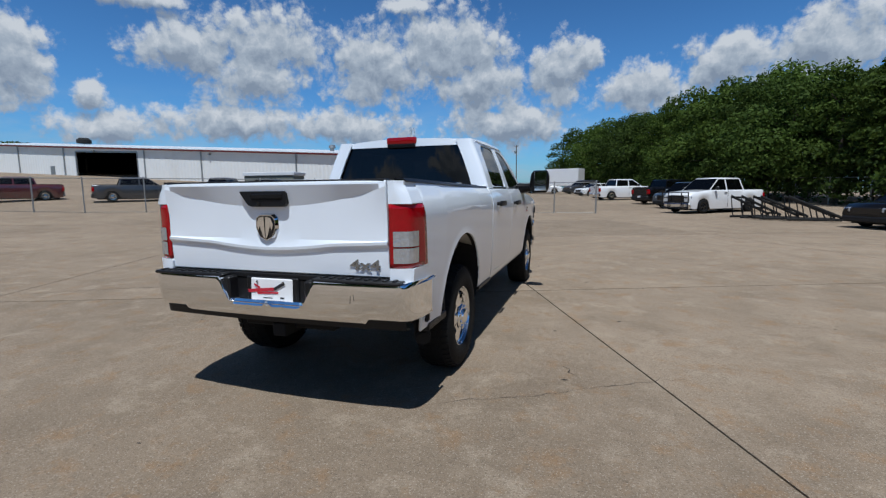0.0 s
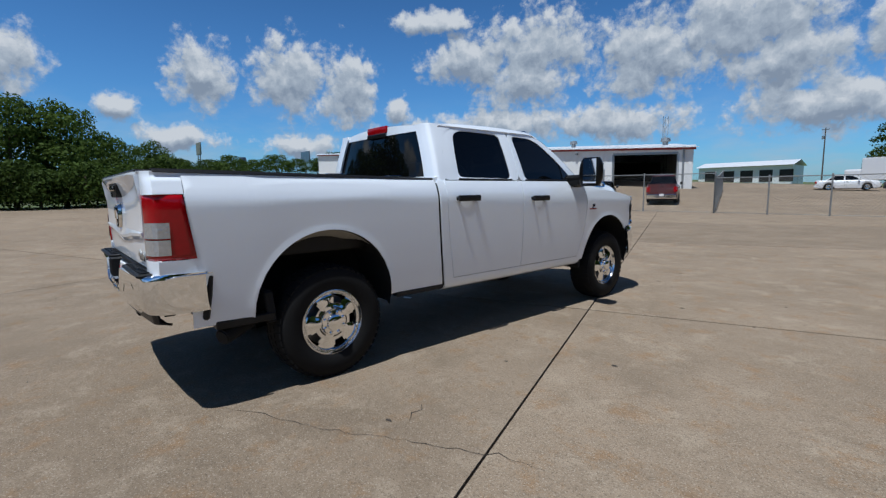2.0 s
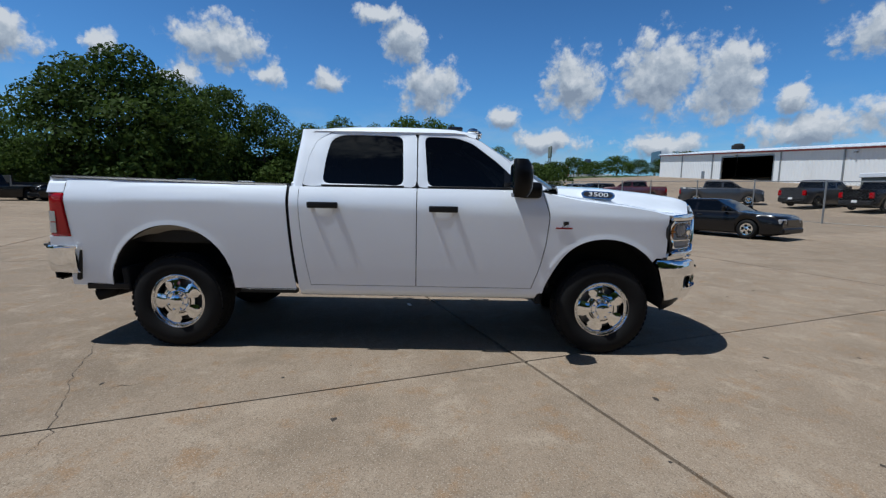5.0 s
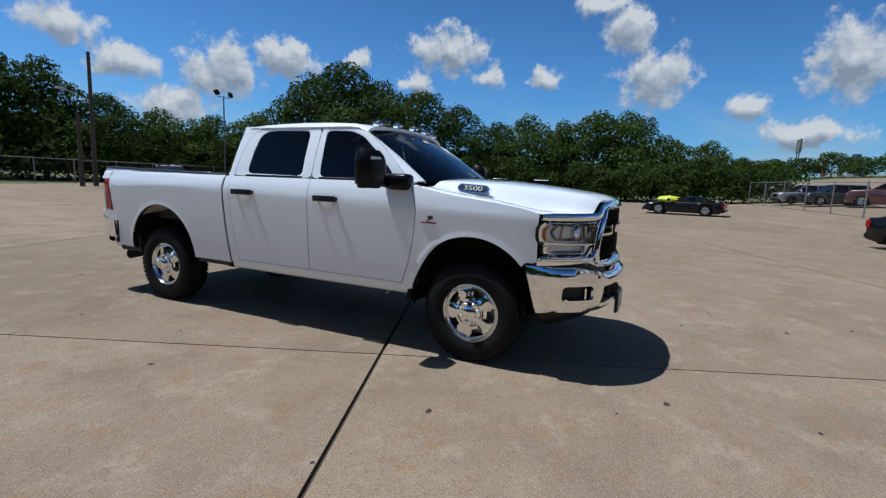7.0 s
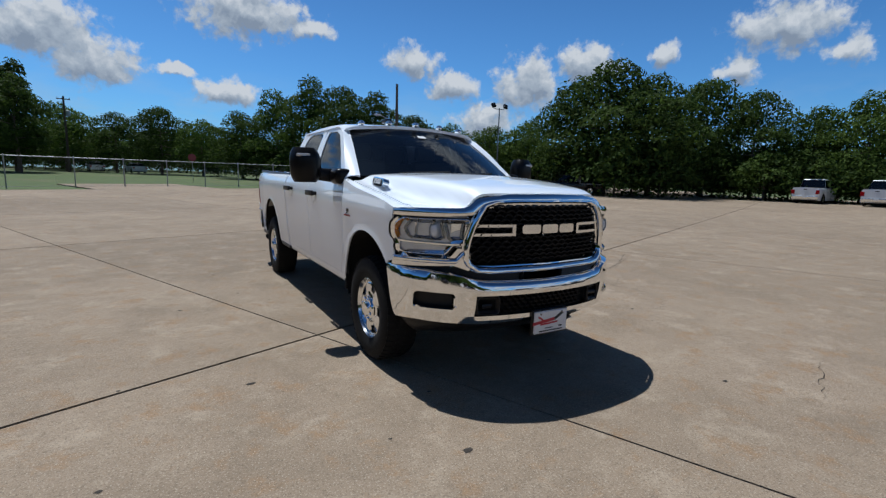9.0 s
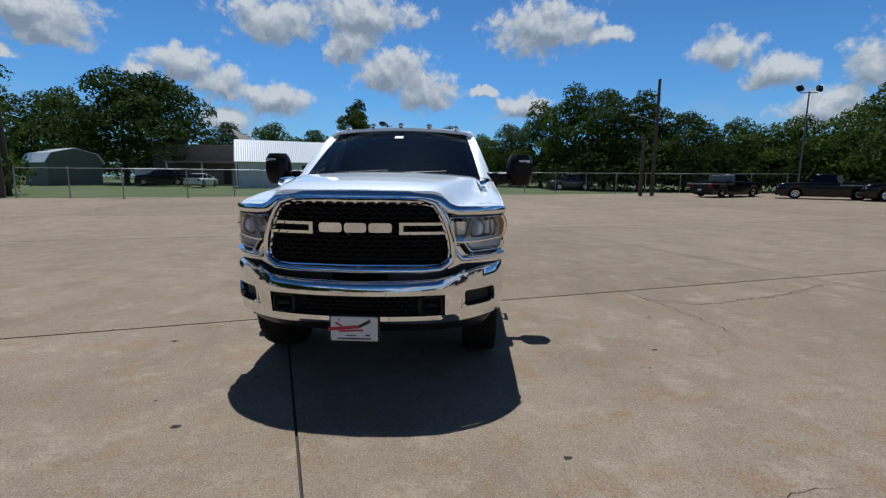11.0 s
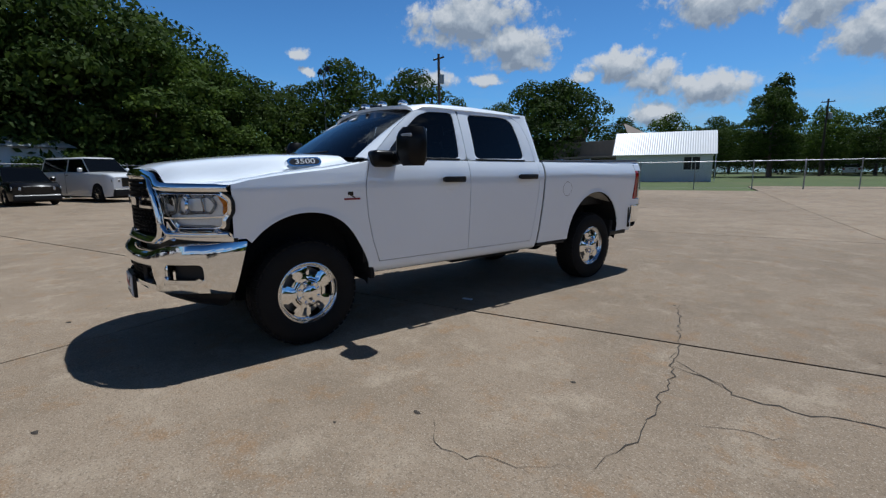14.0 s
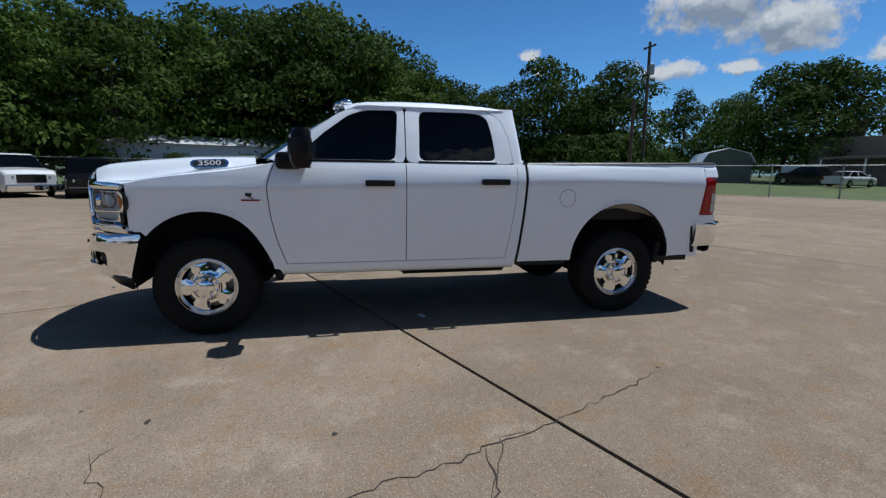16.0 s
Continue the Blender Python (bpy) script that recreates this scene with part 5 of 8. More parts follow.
def side_ring(name, truck, s, outer, inner, push, material, n=72, thick=0.03, label=""):
    a, b = resample(outer, n), resample(inner, n)
    # line the two outlines up by their nearest points
    k0 = min(range(n), key=lambda k: (b[k][0] - a[0][0]) ** 2 + (b[k][1] - a[0][1]) ** 2)
    b = b[k0:] + b[:k0]
    rows = []
    for t in (0, 0.33, 0.66, 1.0):
        rows.append([(s * (cab_glass_side(lerp(p[0], q[0], t), lerp(p[1], q[1], t)) + push - 0.004 * (t == 1.0)), lerp(p[0], q[0], t), lerp(p[1], q[1], t)) for p, q in zip(a, b)])
    bm = sheet(rows, closed=True)
    bmesh.ops.recalc_face_normals(bm, faces=bm.faces)
    if sum(f.normal.x * f.calc_area() for f in bm.faces) * s < 0:
        bmesh.ops.reverse_faces(bm, faces=bm.faces)
    return solid(part(name, bm, material, truck, label, smooth=50), thick)


def side_fill(name, parent, s, outline, push, material, thick=0.006, label=""):
    bm = bmesh.new()
    f = bm.faces.new([bm.verts.new((0, y, z)) for y, z in outline])
    bmesh.ops.triangulate(bm, faces=[f])
    for z in (1.5, 1.56, 1.62, 1.68, 1.74, 1.8, 1.86):
        bmesh.ops.bisect_plane(bm, geom=bm.verts[:] + bm.edges[:] + bm.faces[:], plane_co=(0, 0, z), plane_no=(0, 0, 1))
    for v in bm.verts:
        v.co.x = s * (cab_glass_side(v.co.y, v.co.z) + push)
    bmesh.ops.recalc_face_normals(bm, faces=bm.faces)
    if sum(f.normal.x * f.calc_area() for f in bm.faces) * s < 0:
        bmesh.ops.reverse_faces(bm, faces=bm.faces)
    return part(name, bm, material, parent, label, smooth=50)


def roof_z(y):
    return float(np.interp(y, [0.98, 1.05, 1.2, 1.6, 2.0, 2.4, 2.6, 2.72], [1.938, 1.968, 1.990, 2.003, 2.005, 1.993, 1.970, 1.955]))


def ws_point(u, v):
    """The windscreen: u across from -1 to 1, v from the cowl up to the roof."""
    half = lerp(0.855, 0.70, v)
    x = u * half
    yc, zc = lerp(3.52, 2.66, v), lerp(1.475, 1.955, v) + 0.018 * math.sin(math.pi * v)
    return x, yc - lerp(0.24, 0.16, v) * abs(u) ** 2.2, zc - 0.012 * abs(u) ** 3


def fender_z(y):
    """Top line of the front wing."""
    return float(np.interp(y, [3.1, 3.25, 3.6, 4.0, 4.2, 4.31], [1.452, 1.427, 1.376, 1.330, 1.300, 1.272]))


def hood_z(x, y):
    """Hood: a raised middle with steep shoulders, falling to the nose."""
    mid = float(np.interp(y, [3.2, 3.5, 3.9, 4.3, 4.55, 4.75, 4.85], [1.508, 1.512, 1.500, 1.463, 1.432, 1.400, 1.388]))
    edge = float(np.interp(y, [3.2, 3.6, 4.0, 4.3, 4.6, 4.8], [1.448, 1.388, 1.338, 1.284, 1.270, 1.268]))
    a = abs(x)
    step = 1 / (1 + math.exp((a - float(np.interp(y, [3.2, 3.7, 4.2, 4.7], [0.845, 0.80, 0.70, 0.590]))) / float(np.interp(y, [3.2, 4.2, 4.7], [0.018, 0.028, 0.022]))))
    return lerp(edge + 0.010, mid + 0.012, step) - 0.022 * (a / 0.6) ** 2 * step


def settle(y, z):
    """Cab and bed against the wheelbase, the sweep of the gap between them, and the crown of the roof."""
    along = float(np.interp(y, [-1.3, 0.9, 1.12, 1.385, 1.95, 2.07, 2.17, 2.445, 2.9, 3.2, 3.5], [0.08, 0.070, 0.075, 0.075, 0.067, 0.062, 0.06, 0.045, 0.03, 0.015, 0.0]))
    sweep = 0.075 * min(1.0, max(0.0, (1.37 - z) / 0.82)) ** 1.6 * max(0.0, 1 - abs(y - 0.94) / 0.40)
    return y + along + sweep, float(np.interp(z, [1.93, 1.96, 2.005, 2.06], [1.93, 1.983, 2.047, 2.102])) if z > 1.93 else z


def pickup():
    T = thing("pickup_truck", "white crew cab heavy duty pickup truck with chrome bumpers and wheels", "pickup truck")
    for s in (1, -1):
        # bed side
        ys = arch_stops(-1.005, 0.925, 40)
        body_panel("bed_side", T, s, [-1.165, -1.13, -1.07, -1.0105] + ys, lambda y: max(under(y, 0.555), 1.372 if y < -1.008 else 0), rail_z, 22)
        ylow = [-1.165, -1.12, -1.06, -1.005]
        body_panel("bed_corner", T, s, ylow, lambda y: 0.90 if y < -0.93 else 0.6, lambda y: 0.985, 6)
        body_panel("bed_corner", T, s, [-1.005, -0.985, -0.965], lambda y: 0.60, lambda y: 1.37, 14)
        for z0, z1 in ((1.370, None), (0.895, 0.988)):
            rows = []
            for u in np.linspace(0, 1, 7):
                zt = rail_z(-1.16) if z1 is None else z1
                x = lerp(0.836, side_x(-1.165, 1.43), u)
                y = -1.205 + 0.042 * u ** 3
                rows.append([(s * lerp(0.836, side_x(-1.165, z), u), y, z) for z in np.linspace(z0, zt, 7)])
            solid(part("bed_corner_post", outward(sheet(rows)), WHITE, T, smooth=50), 0.02)
        # rail cap
        rows = []
        for y in np.linspace(-1.15, 0.92, 30):
            xo = side_x(y, 1.45) - 0.018
            z = rail_z(y)
            rows.append([(s * xo, y, z - 0.006), (s * (xo - 0.012), y, z + 0.012), (s * (xo - 0.075), y, z + 0.014), (s * (xo - 0.085), y, z - 0.05)])
        solid(part("rail_cap", outward(sheet(rows)), BLACKP, T, smooth=60), 0.008, 0)
        for yy in (0.02, 0.55):
            part("stake_pocket", box((s * 0.87, yy - 0.07, rail_z(yy) + 0.012), (s * 0.915, yy + 0.07, rail_z(yy) + 0.024), 0.004), CHROME, T)
        # doors and fender below the belt
        belt = lambda y: 1.462  # noqa: E731
        sill = lambda y: 0.600  # noqa: E731
        dr = body_panel("rear_door", T, s, list(np.linspace(1.035, 2.066, 26)), sill, belt, 18, slant=lambda y, z: 0.10 * max(0, 1.3 - z) ** 2 * (2.066 - y) / 1.031)
        front_edge = lambda z: float(np.interp(z, [0.58, 0.8, 1.0, 1.25, 1.47], [3.125, 3.205, 3.25, 3.275, 3.20]))  # noqa: E731
        df = body_panel("front_door", T, s, list(np.linspace(2.074, 3.2, 30)), lambda y: 0.60, belt, 18, slant=lambda y, z: (front_edge(z) - 3.2) * max(0, (y - 2.074) / 1.126) ** 2)
        for door, y0 in ((dr, 1.12), (df, 2.18)):
            zc = 1.305 if y0 < 2 else 1.287
            xo = side_x(y0 + 0.13, zc)
            hb = part("door_handle", box((s * (xo + 0.028), y0, zc - 0.026), (s * (xo + 0.058), y0 + 0.265, zc + 0.028), 0.012, seg=2), BLACKP, door, "black pull handle", smooth=40)
            part("handle_post", box((s * (xo - 0.01), y0 + 0.01, zc - 0.018), (s * (xo + 0.035), y0 + 0.045, zc + 0.018), 0.006), BLACKP, hb)
            part("handle_post", box((s * (xo - 0.01), y0 + 0.20, zc - 0.018), (s * (xo + 0.035), y0 + 0.255, zc + 0.018), 0.006), BLACKP, hb)
            cup = bmesh.new()
            bmesh.ops.create_uvsphere(cup, u_segments=16, v_segments=8, radius=1.0, matrix=Matrix.Translation((s * (xo + 0.001), y0 + 0.14, zc - 0.045)) @ Matrix.Diagonal((0.004, 0.085, 0.055, 1)))
            part("handle_cup", cup, WHITE, door, smooth=60)
        # cab corner behind the rear door
        body_panel("cab_corner", T, s, list(np.linspace(0.952, 1.03, 5)), lambda y: 0.56, belt, 18, slant=lambda y, z: 0.10 * max(0, 1.3 - z) ** 2 * (y - 0.952) / 0.078)
        # dark sheet added behind the door gaps, its colour standing for their shade
        part("shut_face", sheet([[(s * (side_x(y, z) - 0.016), y, z) for z in np.linspace(0.60, 1.44, 12)] for y in np.linspace(0.93, 3.3, 20)]), DARK, T)
        # sill
        rows = []
        for y in np.linspace(0.96, 3.21, 24):
            rows.append([(s * (side_x(y, z) - d), y, z) for z, d in ((0.594, 0.004), (0.56, 0.0), (0.52, 0.004), (0.495, 0.03), (0.49, 0.09))])
        solid(part("sill", outward(sheet(rows)), WHITE, T, smooth=50), 0.015)
        # front fender
        ys = [y for y in arch_stops(3.14, 4.325, 30)]

        def fen_top(y):
            return fender_z(y)
        body_panel("front_fender", T, s, ys, lambda y: max(under(y, 0.555), 0.89 if y > 4.22 else 0), fen_top, 20, slant=lambda y, z: max(0, (front_edge(z) + 0.008 - 3.14)) * max(0, 1 - (y - 3.14) / 0.5) ** 2 + (0.0 if y < 4.0 else (0.055 * max(0, (1.13 - abs(z - 1.13) * 2) - 0.95) * (y - 4.0) / 0.3) * -1))
        for k in (0, 1):
            wheel_well(T, s, k)
        # wheels
        wheel(T, 0.838, 0.0, s)
        wheel(T, 0.838, AXLE, s)

        # greenhouse: rear door frame, front door frame and their glass
        ro = [(1.045, 1.470), (2.064, 1.470), (2.055, 1.948), (1.50, 1.952), (1.26, 1.938), (1.15, 1.885), (1.09, 1.70)]
        ri = [(1.225, 1.492), (1.945, 1.484), (1.925, 1.922), (1.50, 1.928), (1.36, 1.922), (1.28, 1.88), (1.245, 1.72)]
        ro_r, ri_r = rounded(ro, 0.05), rounded(ri, 0.06)
        side_ring("rear_door_frame", T, s, ro_r, ri_r, 0.0, WHITE)
        side_fill("rear_door_glass", T, s, rounded([(1.215, 1.482), (1.955, 1.476), (1.935, 1.932), (1.50, 1.938), (1.35, 1.930), (1.27, 1.887), (1.235, 1.72)], 0.05), -0.012, PRIVACY, label="dark privacy glass")
        fo = [(2.074, 1.470), (3.19, 1.468), (2.86, 1.745), (2.62, 1.905), (2.45, 1.946), (2.067, 1.950)]
        fi = [(2.165, 1.484), (3.02, 1.480), (2.975, 1.545), (2.80, 1.702), (2.575, 1.868), (2.43, 1.916), (2.125, 1.924)]
        side_ring("front_door_frame", T, s, rounded(fo, 0.04), rounded(fi, 0.05), 0.0, WHITE)
        side_fill("front_door_glass", T, s, rounded([(2.155, 1.476), (3.03, 1.472), (2.985, 1.55), (2.805, 1.712), (2.58, 1.878), (2.43, 1.926), (2.115, 1.934)], 0.04), -0.012, TINTED, label="tinted front door glass")
        # black belt strips
        for a, b in ((1.22, 1.95), (2.165, 3.03)):
            part("belt_strip", box((s * 0.934, a, 1.466), (s * 0.951, b, 1.484), 0.004), BLACKP, T)
        # triangle at the mirror
        side_fill("mirror_sail", T, s, [(2.86, 1.478), (3.06, 1.478), (2.98, 1.56), (2.86, 1.66)], -0.004, GLOSSB)
        # tow mirror
        shell = bmesh.new()
        for f in np.linspace(0, 1, 9):
            z = lerp(1.405, 1.708, f)
            pinch = 1 - 0.30 * abs(2 * f - 1) ** 3.5
            lean = 0.02 * f
            ring = rounded([(1.095 + lean, 2.885), (1.355 + lean * 0.5, 2.885), (1.37 + lean * 0.4, 2.950), (1.33, 3.045), (1.16, 3.080), (1.095 + lean, 3.010)], 0.05, 3)
            mx, my = 1.25, 2.91
            for a, b in ring:
                shell.verts.new((s * (mx + (a - mx) * pinch), my + (b - my) * pinch, z))
        shell.verts.ensure_lookup_table()
        per = len(shell.verts) // 9
        for k in range(8):
            for q in range(per):
                shell.faces.new([shell.verts[w] for w in (k * per + q, k * per + (q + 1) % per, (k + 1) * per + (q + 1) % per, (k + 1) * per + q)])
        shell.faces.new([shell.verts[q] for q in range(per)][::-1])
        shell.faces.new([shell.verts[8 * per + q] for q in range(per)])
        bmesh.ops.recalc_face_normals(shell, faces=shell.faces)
        mb = part("mirror", shell, MIRRORB, T, "tall black tow mirror", smooth=40)
        arm = [[(s * x, 2.972 + 0.044 * math.cos(a), zc + hz * math.sin(a)) for a in np.linspace(0, 2 * math.pi, 16, endpoint=False)] for x, zc, hz in ((0.93, 1.468, 0.066), (1.0, 1.470, 0.062), (1.08, 1.476, 0.058), (1.15, 1.484, 0.060), (1.20, 1.49, 0.064))]
        bm = sheet([row + row[:1] for row in arm])
        bmesh.ops.remove_doubles(bm, verts=bm.verts, dist=1e-5)
        part("mirror_arm", outward(bm, (s * 1.06, 2.972, 1.474)), MIRRORB, mb, smooth=60)
        part("mirror_foot", box((s * 0.885, 2.980, 1.395), (s * 1.03, 3.200, 1.535), 0.05, seg=3), MIRRORB, mb, smooth=40)
        part("mirror_glass", box((s * 1.175, 2.878, 1.52), (s * 1.335, 2.884, 1.695), 0.002), CHROME, mb)
        part("mirror_glass", box((s * 1.175, 2.878, 1.435), (s * 1.335, 2.884, 1.505), 0.002), CHROME, mb, "small convex lower mirror")
        part("mirror_lamp", box((s * 1.215, 3.038, 1.628), (s * 1.335, 3.052, 1.655), 0.006, rot=Euler((0, 0, -s * 0.18))), CLEARLENS, mb, "pale marker lamp strip")
        # tail lamp, wrapping the corner
        t = part("tail_lamp", bmesh.new(), REDLENS, T, "red and clear wrap-round tail lamp")
        rows = []
        for z in np.linspace(0.99, 1.368, 14):
            edge = lerp(-0.965, -1.02, (z - 0.99) / 0.378)
            row = []
            for u in np.linspace(0, 1, 12):
                if u < 0.5:
                    q = u / 0.5
                    x, y = lerp(0.838, 0.955, q), -1.205 + 0.035 * q * q
                else:
                    q = (u - 0.5) / 0.5
                    x, y = lerp(0.955, side_x(edge, z) + 0.004, q ** 0.6), lerp(-1.17, edge, q)
                row.append((s * x, y, z))
            rows.append(row)
        bm = sheet(rows)
        bmesh.ops.recalc_face_normals(bm, faces=bm.faces)
        if sum(f.normal.y * f.calc_area() for f in bm.faces) > 0:
            bmesh.ops.reverse_faces(bm, faces=bm.faces)
        bm.to_mesh(t.data)
        bm.free()
        solid(t, 0.02)
        for p in t.data.polygons:
            p.use_smooth = True
        for z0, z1 in ((1.018, 1.108), (1.118, 1.208)):
            rows = []
            for z in (z0, z1):
                row = []
                for u in np.linspace(0.11, 0.70, 12):
                    if u < 0.5:
                        q = u / 0.5
                        x, y = lerp(0.838, 0.955, q), -1.205 + 0.035 * q * q
                    else:
                        q = (u - 0.5) / 0.5
                        x, y = lerp(0.955, side_x(-1.0, z) + 0.004, q ** 0.6), lerp(-1.17, -0.98, q)
                    row.append((s * (x + (0.001 if u < 0.5 else 0.006)), y - (0.006 if u < 0.5 else 0.003), z))
                rows.append(row)
            part("reversing_lens", sheet(rows), CLEARLENS, t, "clear reversing lens")

        # headlamp
        hl = [(0.610, 1.208), (0.80, 1.211), (0.958, 1.206), (0.994, 1.16), (0.992, 1.09), (0.970, 1.055), (0.71, 1.043), (0.622, 1.050)]
        hl = rounded([(s * a, b) for a, b in hl], 0.02, 3)
        lamp = face_plate("headlamp", T, hl, -0.035, REFLECT, 0.02, label="clear headlamp with bright reflector")
        lens = face_plate("headlamp_lens", lamp, hl, 0.0, LENSGLASS, 0.004)
        lens.modifiers.clear()
        lens.visible_shadow = False
        cx, r = 0.785, 0.060
        bm = lathe([(-0.03, 0.02), (-0.02, r * 0.8), (0.0, r), (0.02, r * 1.05)], 24, m=Matrix.Translation((s * cx, front_y(cx) - 0.042, 1.130)) @ Matrix.Rotation(radians(90), 4, "Z"))
        part("lamp_bowl", bm, BOWL, lamp, smooth=50)
        bm = bmesh.new()
        bmesh.ops.create_uvsphere(bm, u_segments=20, v_segments=12, radius=1.0, matrix=Matrix.Translation((s * cx, front_y(cx) - 0.034, 1.130)) @ Matrix.Diagonal((r * 0.9, 0.025, r * 0.9, 1)))
        part("projector_lens", bm, PROJECTOR, lamp, "clear round projector lens", smooth=60)
        for fx, wide, ang in ((0.672, 0.040, 0.45), (0.878, 0.026, -0.45)):
            part("facet", box((s * fx - wide, front_y(fx) - 0.046, 1.082), (s * fx + wide, front_y(fx) - 0.036, 1.182), 0.003, rot=Euler((-0.12, 0, -s * ang))), BOWL, lamp)
        # dark rims of the two reflector chambers
        for chamber in ([(0.632, 1.188), (0.742, 1.192), (0.720, 1.075), (0.645, 1.072)], [(0.760, 1.193), (0.915, 1.190), (0.942, 1.135), (0.920, 1.078), (0.738, 1.075)]):
            mx, mz = sum(p[0] for p in chamber) / len(chamber), sum(p[1] for p in chamber) / len(chamber)
            co = [(s * a, b) for a, b in rounded(chamber, 0.012, 3)]
            ci = [(s * (mx + (a - mx) * 0.90), mz + (b - mz) * 0.88) for a, b in rounded(chamber, 0.012, 3)]
            face_ring("chamber_rim", lamp, co, ci, -0.026, BADGEG, 0.02, 48, bulge=0.004)
        amb = rounded([(s * 0.952, 1.203), (s * 0.961, 1.202), (s * 0.991, 1.160), (s * 0.989, 1.092), (s * 0.973, 1.064), (s * 0.968, 1.082), (s * 0.974, 1.130)], 0.006, 2)
        face_plate("side_marker", lamp, amb, -0.008, AMBER, 0.02, label="amber side marker lens")
        hl2 = rounded([(s * 0.705, 1.036), (s * 0.965, 1.046), (s * 0.972, 0.995), (s * 0.945, 0.974), (s * 0.755, 0.976)], 0.012, 3)
        lo = face_plate("lower_lamp", T, hl2, -0.03, REFLECT, 0.02, label="lower turn lamp under the headlamp")
        lens = face_plate("lower_lens", lo, hl2, -0.004, LENSGLASS, 0.004)
        lens.modifiers.clear()
        lens.visible_shadow = False
        # black and chrome surround of the lamps
        so = [(s * a, b) for a, b in rounded([(0.600, 1.222), (0.965, 1.220), (1.006, 1.168), (1.006, 1.085), (0.988, 1.03), (0.986, 0.972), (0.955, 0.955), (0.735, 0.957), (0.690, 1.028), (0.612, 1.034)], 0.015, 3)]
        si = [(s * a, b) for a, b in rounded([(0.608, 1.210), (0.959, 1.208), (0.995, 1.162), (0.994, 1.088), (0.974, 1.04), (0.975, 0.985), (0.948, 0.969), (0.748, 0.971), (0.700, 1.041), (0.619, 1.046)], 0.015, 3)]
        sj = [(s * a, b) for a, b in rounded([(0.616, 1.203), (0.956, 1.201), (0.988, 1.158), (0.987, 1.092), (0.967, 1.045), (0.967, 0.990), (0.943, 0.976), (0.756, 0.978), (0.708, 1.048), (0.627, 1.053)], 0.015, 3)]
        face_ring("lamp_surround", T, so, si, -0.012, BLACKP, 0.03, 80, bulge=0.006)
        face_ring("lamp_bezel", T, si, sj, -0.004, CHROME, 0.03, 80, bulge=0.004)
        bar = [(s * a, b) for a, b in [(0.615, 1.050), (0.72, 1.046), (0.975, 1.057), (0.975, 1.046), (0.72, 1.035), (0.62, 1.038)]]
        face_plate("lamp_bar", T, bar, 0.0, CHROME, 0.02)
        # chrome cheek under the lamps, with a rolled upper edge
        face_plate("lamp_chin", T, rounded([(s * 0.60, 0.985), (s * 0.675, 1.020), (s * 0.725, 0.948), (s * 0.99, 0.945), (s * 1.0, 0.878), (s * 0.70, 0.900), (s * 0.60, 0.862)], 0.012, 2), -0.008, CHROME, 0.03)
        rows = []
        for u in np.linspace(0, 1, 25):
            x = lerp(0.655, 0.998, u)
            zc = 0.930 + 0.05 * max(0.0, (0.12 - u) / 0.12)
            rows.append([(s * x, front_y(x) + 0.004 + 0.024 * math.sin(math.pi * k / 6), zc + 0.018 * math.cos(math.pi * k / 6)) for k in range(7)])
        part("chin_roll", outward(sheet(rows)), CHROME, T, smooth=60)
        # black gap above the bumper
        face_plate("bumper_gap", T, [(s * 0.2, 0.89), (s * 0.99, 0.90), (s * 0.985, 0.80), (s * 0.2, 0.72)], -0.05, BLACKP, 0.03)
        # 3500 badge on the hood side and engine badge on the fender
        yb, xb, zb = 3.74, 0.836, 1.428
        bm = bmesh.new()
        lean = Matrix.Translation((s * xb, yb, zb)) @ Matrix.Rotation(math.atan2(-0.09, 1.0) * s, 4, "Z") @ Matrix.Rotation(s * radians(-16), 4, "Y") @ Matrix.Rotation(radians(90) * s, 4, "Z") @ Matrix.Rotation(radians(90), 4, "X") @ Matrix.Rotation(-s * 0.05, 4, "Z")
        o = rounded([(-0.145, -0.012), (-0.12, -0.034), (0.12, -0.034), (0.145, -0.012), (0.145, 0.012), (0.12, 0.034), (-0.12, 0.034), (-0.145, 0.012)], 0.015, 3)
        bm.faces.new([bm.verts.new((a, b, 0)) for a, b in o])
        bm.transform(lean)
        bd = solid(part("hood_badge", bm, CHROME, T, "chrome framed series badge", smooth=40), 0.05, 0)
        bm = bmesh.new()
        bm.faces.new([bm.verts.new((a * 0.88, b * 0.72, 0.0265)) for a, b in o])
        bm.transform(lean)
        part("badge_field", bm, INK, bd)
        bm = text_mesh("3500", 0.055, 0.003)
        bm.transform(lean @ Matrix.Translation((0, 0, 0.0295)) @ Matrix.Diagonal((1.6, 1, 1, 1)))
        part("badge_number", bm, PLATEW, bd)
        xe = side_x(3.40, 1.17)
        eb = part("fender_badge", box((s * xe, 3.335, 1.134), (s * (xe + 0.004), 3.485, 1.148), 0.001), DARKRED, T, "small engine badge with red bar")
        part("badge_mark", box((s * xe, 3.385, 1.16), (s * (xe + 0.006), 3.435, 1.168), 0.001, rot=Euler((0.5, 0, 0))), GLOSSB, eb)
        part("badge_mark", box((s * xe, 3.40, 1.172), (s * (xe + 0.006), 3.45, 1.20), 0.002), GLOSSB, eb)
        # mud guards behind wheels
        part("wheel_liner", box((s * 0.60, -0.56, 0.50), (s * 0.955, -0.50, 0.72), 0.01, rot=Euler((0.12, 0, 0))), DARK, T)
        part("wheel_liner", box((s * 0.60, 3.19, 0.45), (s * 0.955, 3.24, 0.72), 0.01, rot=Euler((-0.12, 0, 0))), DARK, T)
        part("bed_lower_trim", box((s * 0.90, 0.50, 0.515), (s * 0.965, 0.93, 0.556), 0.008), BLACKP, T)
